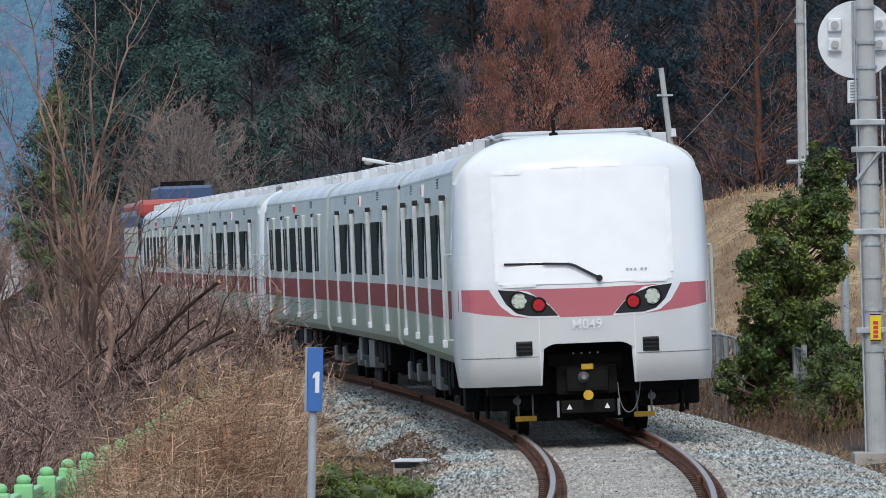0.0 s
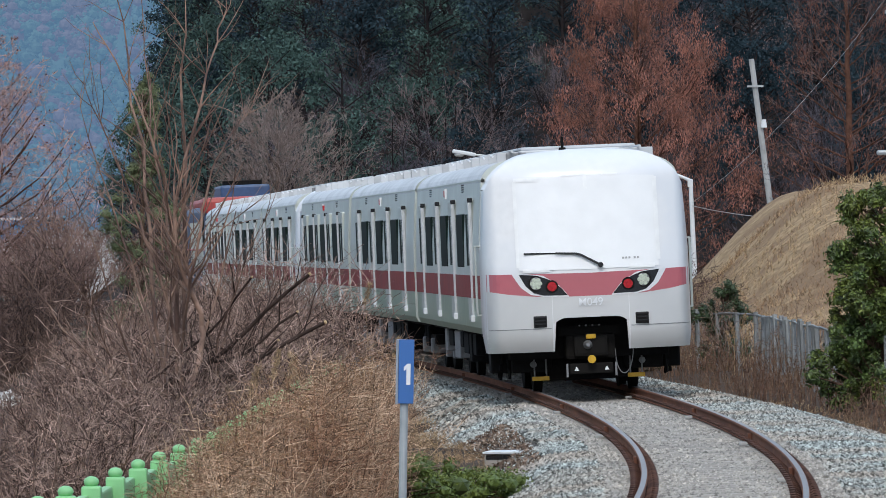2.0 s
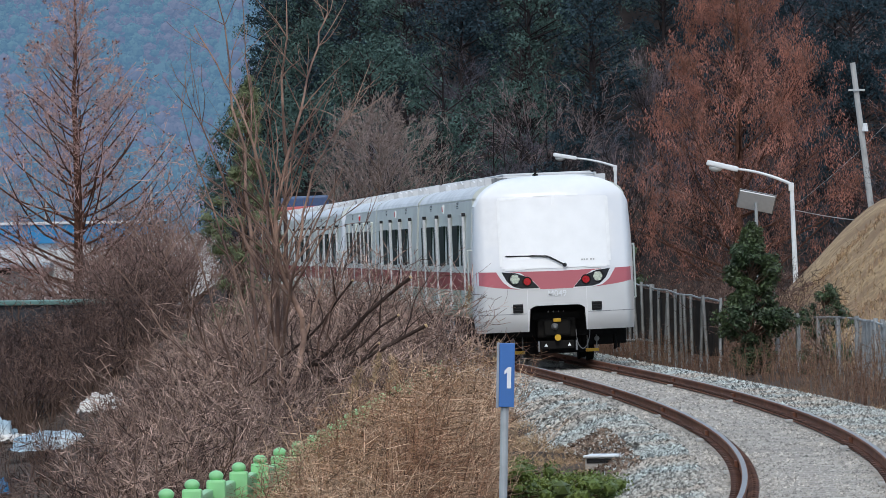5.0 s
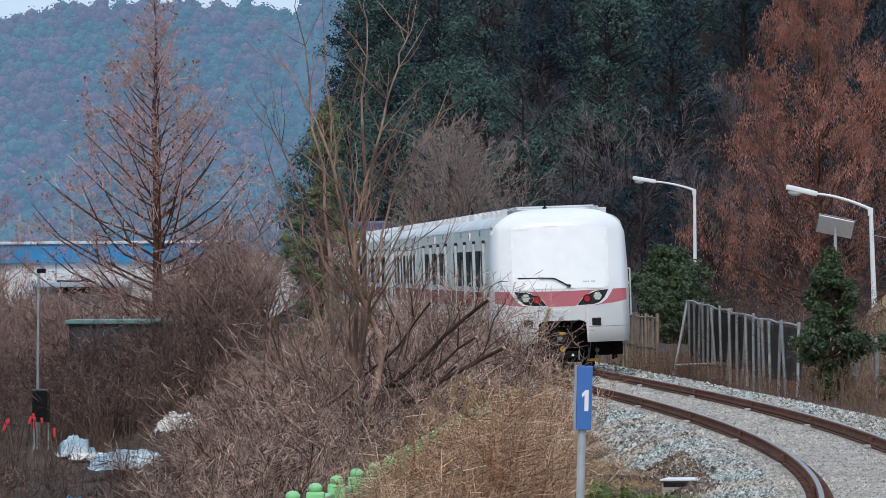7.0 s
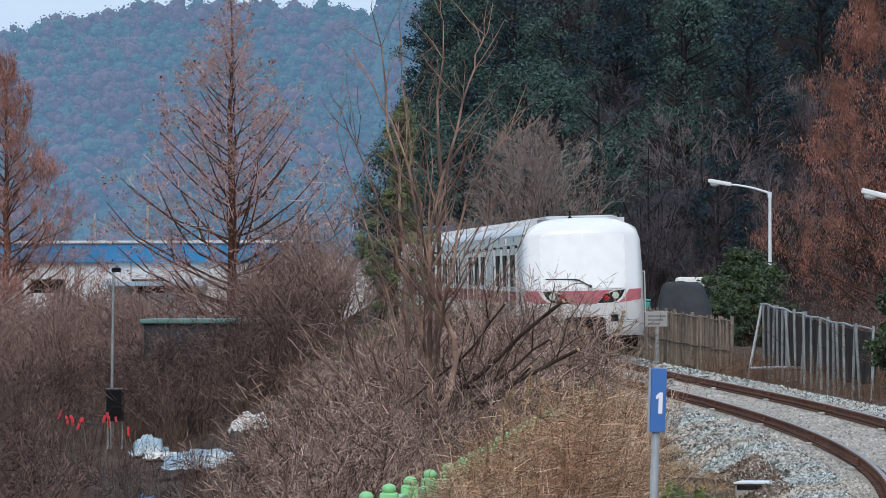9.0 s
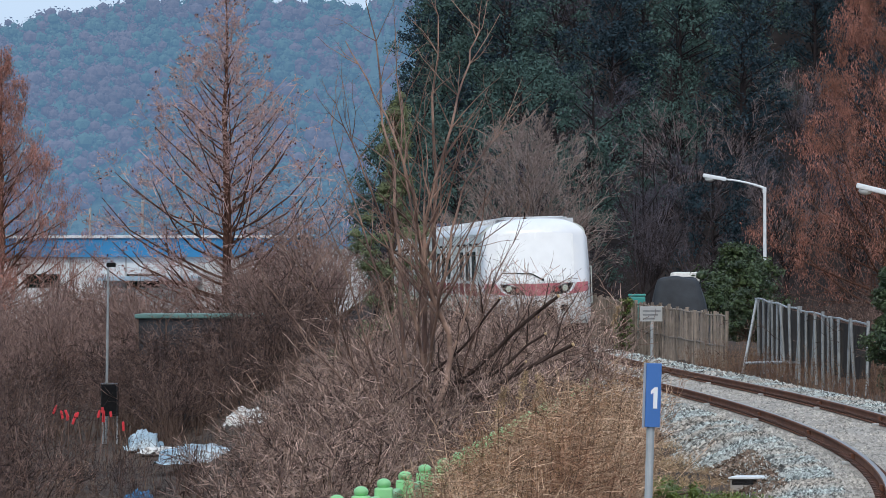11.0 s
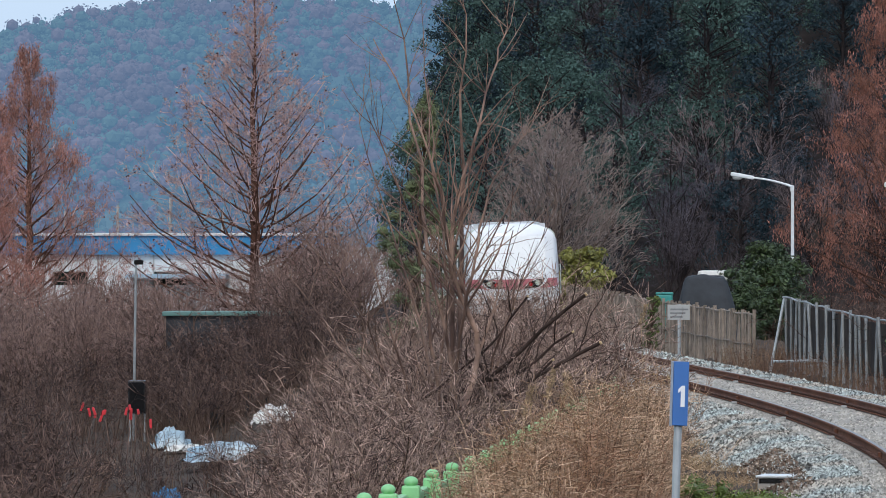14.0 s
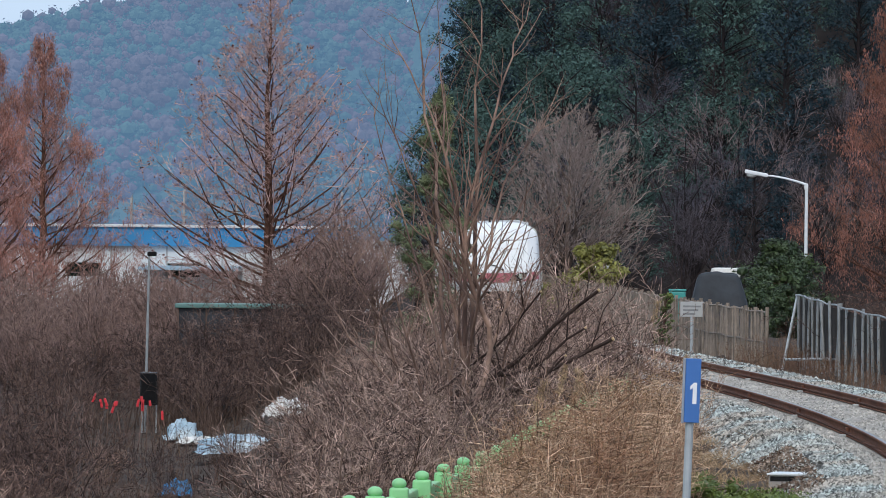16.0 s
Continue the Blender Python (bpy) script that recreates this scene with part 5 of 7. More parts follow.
def far_brush():
    """All the distant shrubs joined: thick stems and twigs."""
    for k, nm, lb in ((0, "far_shrub_stems", "grey-brown stems of the distant thicket"), (1, "far_shrub_twigs", "dark brown twigs of the distant thicket")):
        groups = {}
        for pair, m in FAR:
            groups.setdefault(pair[k].materials[0].name, {}).setdefault(pair[k].name, [pair[k], []])[1].append(np.array(m))
        for mat_name, kinds in groups.items():
            vs, fs, base_i = [], [], 0
            for me, ms in kinds.values():
                v = np.empty(len(me.vertices) * 3, np.float32)
                me.vertices.foreach_get("co", v)
                f = np.empty(len(me.loops), np.int32)
                me.loops.foreach_get("vertex_index", f)
                v, f = v.reshape(-1, 3), f.reshape(-1, 4)
                for m in ms:
                    vs.append(v @ m[:3, :3].T + m[:3, 3])
                    fs.append(f + base_i)
                    base_i += len(v)
            tagged(part(nm, raw_mesh(nm, np.concatenate(vs), np.concatenate(fs), M[mat_name]), None), lb, "shrubs", kind="stuff")


rr = random.Random(21)
for i in range(330):
    y = rr.uniform(66, 178) if i < 270 else rr.uniform(175, 330)
    span = y * 0.062
    o = -5.2 - rr.random() ** 0.8 * (max(4, 0.135 * y - 2.0))
    x = line_x(y) + o
    if y < 110 and x > -4.0:
        x = -4.0 - rr.random()
    # leave the littered clearing open
    if -1330 < x / y * FOCAL < -900 and (172 < y < 232 or (150 < y and i % 2)):
        continue
    j = rr.randrange(7)
    turn_a = x / y * FOCAL
    if -1330 < turn_a < -940 and 112 < y < 150 and i % 3:
        continue
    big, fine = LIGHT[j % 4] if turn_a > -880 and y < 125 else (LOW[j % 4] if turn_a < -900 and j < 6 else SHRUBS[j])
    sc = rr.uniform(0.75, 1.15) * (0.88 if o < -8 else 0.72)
    # two shrubs in five use the dark copy, as shade inside the thicket
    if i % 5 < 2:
        big, fine = SHADY[j % 4]
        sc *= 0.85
    # low growth in front of the littered clearing
    if -1345 < turn_a < -870:
        sc = min(sc, 0.45 if y < 150 else 0.55)
    m = Matrix.Translation((x, y, gz(x, y))) @ Matrix.Rotation(rr.uniform(0, 6.28), 4, "Z") @ Matrix.Scale(sc, 4)
    if y > 118:
        FAR.append(((big, fine), m))
        continue
    sh = thing("bare_shrub", m, "leafless brown shrub with tangled thin stems", "shrub", "bare shrubs of the thicket")
    part("stool", big, None, sh)
    part("branch_crown", fine, None, sh)


# brushwood on the bank left of the line, and round the littered clearing
rr = random.Random(55)
for i in range(166):
    if i < 100:
        y = rr.uniform(92, 142)
        x = line_x(y) - 4.1 - 4.0 * rr.random() ** 1.2
        sc, kinds = rr.uniform(0.60, 0.92), (LIGHT if i % 3 else SHRUBS)
    else:
        y = rr.uniform(208, 231)
        x = y * rr.uniform(-1420, -850) / FOCAL
        sc, kinds = rr.uniform(0.75, 1.05), LOW
        if i >= 128:
            y = rr.uniform(222, 230.5)
            x = y * rr.uniform(-1180, -860) / FOCAL
            sc = rr.uniform(0.95, 1.28)
    big, fine = kinds[rr.randrange(4)] if i % 5 < 3 or y > 118 else SHADY[rr.randrange(4)]
    m = Matrix.Translation((x, y, gz(x, y))) @ Matrix.Rotation(rr.uniform(0, 6.28), 4, "Z") @ Matrix.Scale(sc, 4)
    if y > 118:
        FAR.append(((big, fine), m))
        continue
    sh = thing("bare_shrub", m, "low leafless shrub with criss-crossing twigs", "shrub", "bare shrubs of the thicket")
    part("stool", big, None, sh)
    part("branch_crown", fine, None, sh)


for i in range(75):
    y = rr.uniform(66, 104)
    x = -3.45 - 2.6 * rr.random() ** 1.3
    big, fine = (SHADY if i % 2 else LIGHT)[rr.randrange(4)]
    sh = thing("bare_shrub", Matrix.Translation((x, y, gz(x, y))) @ Matrix.Rotation(rr.uniform(0, 6.28), 4, "Z") @ Matrix.Scale(rr.uniform(0.45, 0.75), 4), "low leafless shrub with criss-crossing reddish-tan twigs", "shrub", "bare shrubs of the thicket")
    part("stool", big, None, sh)
    part("branch_crown", fine, None, sh)
for i in range(34):
    y = rr.uniform(80, 104)
    x = min(-3.3, line_x(y) - 3.7) - 1.5 * rr.random()
    big, fine = (SHADY if i % 2 else LIGHT)[rr.randrange(4)]
    sh = thing("bare_shrub", Matrix.Translation((x, y, gz(x, y))) @ Matrix.Rotation(rr.uniform(0, 6.28), 4, "Z") @ Matrix.Scale(rr.uniform(0.38, 0.56), 4), "low leafless shrub with criss-crossing reddish-tan twigs", "shrub", "bare shrubs of the thicket")
    part("stool", big, None, sh)
    part("branch_crown", fine, None, sh)
for i in range(26):
    y = rr.uniform(150, 184)
    x = -0.7 + (179 - y) * 0.083 + rr.uniform(0.6, 2.6)
    big, fine = LOW[rr.randrange(4)]
    sh = thing("bare_shrub", Matrix.Translation((x, y, gz(x, y))) @ Matrix.Rotation(rr.uniform(0, 6.28), 4, "Z") @ Matrix.Scale(rr.uniform(0.5, 0.75), 4), "dark leafless shrub behind the post fence", "shrub", "shrubs behind the post fence")
    part("stool", big, None, sh)
    part("branch_crown", fine, None, sh)
far_brush()


# -- the tall whip-like shrub by the green fence --
def whip_shrub():
    rr = random.Random(77)
    base = at(-640, -235, 86)
    g = gz(base.x, 86)
    w = thing("tall_shrub", Matrix.Translation((base.x, 86, g)), "tall leafless shrub with long whips and cut stumps beside the fence", "shrub")
    tips = [(-742, 470, 0.034), (-610, 445, 0.040), (-575, 300, 0.022), (-800, 250, 0.024), (-850, 170, 0.020), (-690, 400, 0.026), (-480, 40, 0.022), (-900, 60, 0.02), (-520, -10, 0.018), (-960, 10, 0.018)]
    for a, b, r in tips:
        tip = at(a, b, 86 + rr.uniform(-1.5, 1.5)) - Vector((base.x, 86, g))
        p0 = Vector((rr.uniform(-0.25, 0.25), rr.uniform(-0.25, 0.25), -0.2))
        bend = Vector((rr.uniform(-0.2, 0.2) - tip.x * 0.22, 0, tip.z * 0.06))
        segs = []
        prev = p0
        n = 12
        for i in range(1, n + 1):
            t = i / n
            q = p0.lerp(tip, t) + bend * 4 * t * (1 - t) * 0.5 + Vector((rr.gauss(0, 0.025), rr.gauss(0, 0.025), 0))
            rad = r * 1.25 * (1 - 0.86 * t)
            segs.append((*prev, *q, r * 1.25 * (1 - 0.86 * (i - 1) / n), rad))
            if i > 3:
                for _ in range(rr.randint(1, 2)):
                    sd = Vector((rr.gauss(0, 1), rr.gauss(0, 0.7), rr.uniform(0.1, 1.3))).normalized()
                    grow(rr, q, ((q - prev).normalized() * 0.8 + sd), rr.uniform(0.35, 1.2) * (1.2 - 0.6 * t), max(0.006, rad * 0.55), 1, segs, 3, 0.13, 0.04, (2, 4), 0.7, 0.5)
            prev = q
        part("stem", stem_mesh("stem", segs, M["whip_red"], 5), None, w)
    # the oldest stems arch one way and then bend back
    for pts, r in ((((-615, -260), (-589, -141), (-637, 26), (-589, 244), (-538, 420)), 0.046), (((-632, -250), (-640, 20), (-676, 205), (-772, 400)), 0.036), (((-625, -255), (-650, -100), (-715, 100), (-790, 290)), 0.030), (((-640, -255), (-600, -20), (-560, 150), (-500, 235)), 0.026)):
        way = [at(a, b, 85 + rr.uniform(-0.6, 0.6)) - Vector((base.x, 86, g)) for a, b in pts]
        segs = []
        n = 7 * (len(way) - 1)
        prev = way[0]
        for i in range(1, n + 1):
            t = i / n
            k = min(len(way) - 2, int((i - 1) / 7))
            f = (i - 7 * k) / 7
            p0, p1, p2, p3 = way[max(0, k - 1)], way[k], way[k + 1], way[min(len(way) - 1, k + 2)]
            q = 0.5 * (2 * p1 + (p2 - p0) * f + (2 * p0 - 5 * p1 + 4 * p2 - p3) * f * f + (3 * p1 - p0 - 3 * p2 + p3) * f ** 3) + Vector((rr.gauss(0, 0.012), rr.gauss(0, 0.012), 0))
            rad = r * (1 - 0.85 * t)
            segs.append((*prev, *q, r * (1 - 0.85 * (i - 1) / n), rad))
            if i > 5:
                for _ in range(rr.randint(0, 2)):
                    sd = Vector((rr.gauss(0, 1), rr.gauss(0, 0.6), rr.uniform(0.0, 1.0))).normalized()
                    grow(rr, q, ((q - prev).normalized() * 0.9 + sd), rr.uniform(0.5, 1.7) * (1.2 - 0.6 * t), max(0.006, rad * 0.5), 1, segs, 3, 0.12, 0.05, (2, 4), 0.7, 0.5)
            prev = q
        part("stem", stem_mesh("stem", segs, M["whip_red"], 6), None, w, "reddish-brown main stem")
    for (a0, b0), (a1, b1), r in (((-660, -250), (-397, -45), 0.026), ((-640, -255), (-371, -128), 0.028), ((-650, -235), (-420, -120), 0.018), ((-690, -240), (-500, -60), 0.016), ((-620, -260), (-455, -175), 0.018)):
        p = at(a0, b0, 85.5) - Vector((base.x, 86, g))
        q = at(a1, b1, 85.0) - Vector((base.x, 86, g))
        segs = []
        prev = p
        for i in range(1, 8):
            t = i / 7
            n_ = p.lerp(q, t) + Vector((0, 0, -0.13 * math.sin(t * 3.1) + 0.04 * math.sin(t * 9 + r * 300) + rr.gauss(0, 0.015)))
            segs.append((*prev, *n_, r * (1.25 - 0.4 * t), r * (1.2 - 0.4 * t)))
            if 1 < i < 7:
                sd = Vector((rr.gauss(0, 0.5), rr.gauss(0, 0.6), rr.uniform(0.2, 1.2))).normalized()
                grow(rr, n_, sd, rr.uniform(0.4, 0.9), 0.010, 0, segs, 3, 0.16, 0.03, (4, 6), 0.8, 0.5)
            prev = n_
        lg = part("cut_limb", stem_mesh("cut_limb", segs, M["limb_dark"], 7), None, w, "dark leaning limb with a fresh cut end")
        dirv = (q - p).normalized()
        part("cut_face", rodded(prev - dirv * 0.01, prev + dirv * 0.012, r * 0.82, n=10), M["cut_wood"], lg, "pale cut face")


M["whip_red"] = material("whip_red", (0.27, 0.165, 0.12), 0.8, vary=0.4, grain=5, second=(0.10, 0.055, 0.042), patch=1.5)
M["limb_dark"] = material("limb_dark", (0.055, 0.036, 0.030), 0.9, vary=0.4, grain=6)
M["cut_wood"] = material("cut_wood", (0.55, 0.38, 0.2), 0.8, vary=0.15, grain=30)
whip_shrub()


# -- dry weeds over the fence and along the bank --
def weeds(name, n, area, height, seed, label, mat, rad=0.0035, twigs=5, clumped=True):
    rg = np.random.default_rng(seed)
    x, y = area(rg, n)
    z = ground_z(x, y)
    h = height(x, y) * rg.uniform(0.45, 1.1, n)
    segs = []
    lean = rg.normal(0, 0.15, (n, 2))
    p = np.stack([x, y, z], 1)
    k = 4
    prev = p
    for i in range(1, k + 1):
        t = i / k
        q = np.stack([x + lean[:, 0] * h * t ** 1.6 + rg.normal(0, 0.02, n), y + lean[:, 1] * h * t ** 1.6, z + h * t], 1)
        segs.append(np.concatenate([prev, q, np.full((n, 1), rad * (1.2 - 0.7 * (t - 1 / k))), np.full((n, 1), rad * (1.2 - 0.7 * t))], 1))
        if i >= 2:
            for _ in range(twigs):
                d = rg.normal(0, 1, (n, 3))
                d[:, 2] = np.abs(d[:, 2]) * 0.6
                d /= np.linalg.norm(d, axis=1, keepdims=True)
                ln = (h * rg.uniform(0.04, 0.15, n))[:, None]
                s0 = prev + (q - prev) * rg.random((n, 1))
                e = s0 + d * ln
                segs.append(np.concatenate([s0, e, np.full((n, 1), rad * 0.7), np.full((n, 1), rad * 0.4)], 1))
        prev = q
    v, f = ribbons(np.concatenate(segs), seed)
    return tagged(part(name, raw_mesh(name, v, f, mat), None), label, "weeds", kind="stuff")


def bank_area(rg, n):
    near = rg.random(n) < 0.78
    y = np.where(near, 51 + 27 * rg.random(n), 78 + 34 * rg.random(n))
    left = np.interp(y, [51, 55, 65, 112], [-3.40, -3.24, -2.94, -2.95])
    right = np.minimum(np.interp(y, [51, 60, 75, 90, 100, 112], [-1.18, -1.22, -1.55, -2.0, -2.3, -2.7]), np.interp(y, _gy, _gx) - 2.9)
    return left + (right - left) * rg.random(n), y


def bank_height(x, y):
    side = np.interp(x, [-3.3, -2.9, -2.6, -2.2, -1.75, -1.35, -1.15], [0.92, 1.15, 1.48, 1.72, 1.90, 1.85, 1.3])
    far = np.interp(y, [51, 55, 60, 70, 78, 112], [0.72, 0.9, 1.0, 0.95, 0.62, 0.55])
    return side * far * (0.90 + 0.07 * np.sin(x * 6.3 + y * 0.9) + 0.07 * np.sin(x * 11.1 - y * 1.9))


weeds("dry_weeds", 5200, bank_area, bank_height, 5, "dense withered tan weeds covering the green fence", M["weed"], 0.0026, 14)
# seed heads and curled leaves: each head sits on a stalk of the weeds
rg = np.random.default_rng(8)
bx, by = bank_area(rg, 52000)
bz = ground_z(bx, by) + bank_height(bx, by) * np.sqrt(rg.uniform(0.12, 1.05, 52000))
tagged(part("dry_leaves", leaf_mesh("dry_leaves", np.stack([bx, by, bz], 1), 0.020, rg, M["dead_leaf"], 0.5), None), "curled brown leaves and seed heads caught in the weeds", "weeds", kind="stuff")


rg = np.random.default_rng(61)
lp, lo_ = bed_points(82, 98, 260, rg, -3.6, -1.75)
lp[:, 2] += rg.uniform(0.0, 0.05, len(lp))
tagged(part("leaf_litter", leaf_mesh("leaf_litter", lp, 0.055, rg, M["litter"], 0.45), None), "brown leaf litter and dry stalks over the earth shoulder", "leaf litter", kind="stuff")


def field_area(rg, n):
    y = rg.uniform(60, 230, n)
    o = -4.2 - rg.random(n) * np.maximum(3, 0.14 * y - 2.5)
    return np.interp(y, _gy, _gx) + o, y


weeds("field_weeds", 4500, field_area, lambda x, y: 0.9 + 0.3 * np.sin(x * 0.6 + y * 0.13), 15, "withered brown undergrowth of the thicket", M["undergrowth"], 0.005, 4)


def right_area(rg, n):
    y = rg.uniform(92, 190, n)
    o = 3.1 + 2.6 * rg.random(n)
    return np.interp(y, _gy, _gx) + o, y


weeds("fence_weeds", 3600, right_area, lambda x, y: 0.65 + 0.25 * np.sin(x * 1.6 + y * 0.4), 25, "withered reddish weeds along the wire fence", M["weed_red"], 0.0042, 4)


def shoulder_area(rg, n):
    y = rg.uniform(56, 130, n)
    o = np.where(rg.random(n) < 0.7, -2.3 - 1.6 * rg.random(n), 2.9 + 0.8 * rg.random(n))
    return np.interp(y, _gy, _gx) + o, y


weeds("short_grass", 8000, shoulder_area, lambda x, y: 0.13 + 0.05 * np.sin(x * 3), 31, "short withered grass at the edge of the ballast", M["straw"], 0.003, 2)


def mound_area(rg, n):
    x, y = rg.uniform(2.9, 14, n), rg.uniform(143, 176, n)
    return x, y


weeds("mound_grass", 9000, mound_area, lambda x, y: 0.24 + 0.08 * np.sin(x * 1.7 + y * 0.8), 33, "short pale withered grass on the mound", M["straw"], 0.008, 1)


# -- evergreens --
def evergreen(seed, h, w, n, size, mat, lean=(0, 0), layers=9, conic=0.5, aspect=0.5, lobes=None):
    """Trunk, limbs and a leafy crown of uneven clumps; lobes (x, z, half width, half height) shape an irregular crown."""
    rr = random.Random(seed)
    rg = np.random.default_rng(seed)
    segs = [(0, 0, -0.2, lean[0] * 0.5, lean[1] * 0.5, h * 0.5, 0.05, 0.035), (lean[0] * 0.5, lean[1] * 0.5, h * 0.5, lean[0], lean[1], h * 0.92, 0.035, 0.01)]
    cs, rs = [], []
    count = layers * 16
    area = [a * b for _, _, a, b in lobes] if lobes else None
    for i in range(count):
        if lobes:
            lx, lz, la, lb = rr.choices(lobes, area)[0]
            a = rr.uniform(0, 6.28)
            f = rr.random() ** 0.45
            c = Vector((lx + la * f * math.cos(a), rr.gauss(0, 0.45) * la, max(0.08, lz + lb * f * math.sin(a))))
            t = min(0.95, c.z / h)
            rad = rr.uniform(0.09, 0.19)
        else:
            t = rr.uniform(0.03, 1.0)
            prof = (1 - t) ** conic * (0.55 + 0.45 * min(1, t * 4)) * (1 + 0.35 * math.sin(t * 17 + seed))
            a = rr.uniform(0, 6.28)
            reach = w * 0.5 * prof * rr.uniform(0.25, 1.0) ** 0.6
            c = Vector((lean[0] * t + reach * math.cos(a), lean[1] * t + reach * math.sin(a), h * t))
            rad = min(0.20, w * 0.10) * (0.6 + 0.7 * prof) * rr.uniform(0.7, 1.3)
        segs.append((lean[0] * t * 0.8, lean[1] * t * 0.8, h * max(0.05, t - 0.12), *c, 0.016, 0.005))
        cs.append(c)
        rs.append(rad)
    crown = leafy_mass("crown", np.array(cs), np.array(rs), max(12, int(n / count)), size, rg, mat, aspect, 0.85, 0.55, 0.45)
    return stem_mesh("trunk", segs, M["bark"], 5), crown


def put(name, x, y, mesh, label, category, group="", turn=0.0, sc=1.0, dz=0.0):
    return plant(name, Matrix.Translation((x, y, gz(x, y) + dz)) @ Matrix.Rotation(turn, 4, "Z") @ Matrix.Scale(sc, 4), label, category, group, mesh[0], mesh[1], None, None)


LOBES = [(-0.30, 0.5, 0.52, 0.5), (0.27, 0.85, 0.75, 0.72), (0.0, 1.35, 0.5, 0.5), (0.25, 1.75, 0.66, 0.6), (0.62, 2.3, 0.45, 0.4), (0.45, 2.9, 0.78, 0.42), (-0.12, 2.25, 0.36, 0.35), (0.82, 3.45, 0.36, 0.5), (0.78, 4.0, 0.16, 0.22)]
put("evergreen_tree", 4.95, 106, evergreen(3, 4.1, 1.85, 46000, 0.075, M["leaf_green"], (0.75, 0), 26, lobes=LOBES), "dense dark green broadleaf evergreen beside the track", "tree")
put("evergreen_bush", 5.5, 99.5, evergreen(5, 1.1, 1.7, 8000, 0.06, M["leaf_green"], (0.1, 0), 6, 0.3), "low dark green bush at the foot of the pole", "bush")
put("evergreen_tree", 2.3, 140, evergreen(8, 2.95, 1.45, 26000, 0.085, M["leaf_dark"], (0.0, 0), 11, 0.45), "slim dark green evergreen standing at the wire fence", "tree")
put("evergreen_bush", 3.65, 139, evergreen(9, 1.75, 1.3, 6000, 0.07, M["leaf_dark"], (0.1, 0), 6, 0.4), "small dark evergreen bush tangled with dry reeds", "bush")
put("evergreen_bush", -1.35, 73, evergreen(12, 0.5, 1.3, 7000, 0.045, M["leaf_fresh"], (0, 0), 6, 0.2), "low fresh green shrub below the marker post", "bush")
put("evergreen_bush", -0.65, 75.5, evergreen(13, 0.36, 1.3, 5000, 0.045, M["leaf_fresh"], (0, 0), 5, 0.2), "low fresh green shrub below the marker post", "bush")
HEDGE = evergreen(15, 2.15, 2.0, 9000, 0.11, M["leaf_dark"], (0, 0), 8, 0.25)
for x, y, sc, tn in ((-2.3, 250, 0.90, 0), (-1.6, 262, 1.25, 1), (-1.3, 246, 0.85, 2), (-1.7, 285, 1.6, 4), (-6.2, 245, 0.55, 1.7), (-9.3, 300, 0.9, 0.4)):
    put("hedge_tree", x, y, HEDGE, "rounded evergreen hedge tree behind the fence", "tree", "hedge trees behind the fence", tn, sc)
YEL = evergreen(16, 2.2, 1.9, 5000, 0.12, M["leaf_yellow"], (0, 0), 7, 0.3)
put("bamboo_clump", -8.6, 268, YEL, "yellow-green leafy clump beside the track", "bush", "", 0.3, 1.5)
put("bamboo_clump", -11.4, 285, YEL, "yellow-green leafy clump beside the track", "bush", "", 2.1, 0.9)
put("ivy_post", -4.9, 214, evergreen(17, 1.9, 0.6, 2500, 0.08, M["leaf_green"], (0.15, 0), 6, 0.2), "fence post overgrown with green ivy", "bush")
PINE = evergreen(18, 6.9, 2.5, 9000, 0.19, M["pine_near"], (0.3, 0), 6, 0.7, 0.12)
put("pine_tree", -8.9, 158, PINE, "young green pine among leafless shrubs", "tree")


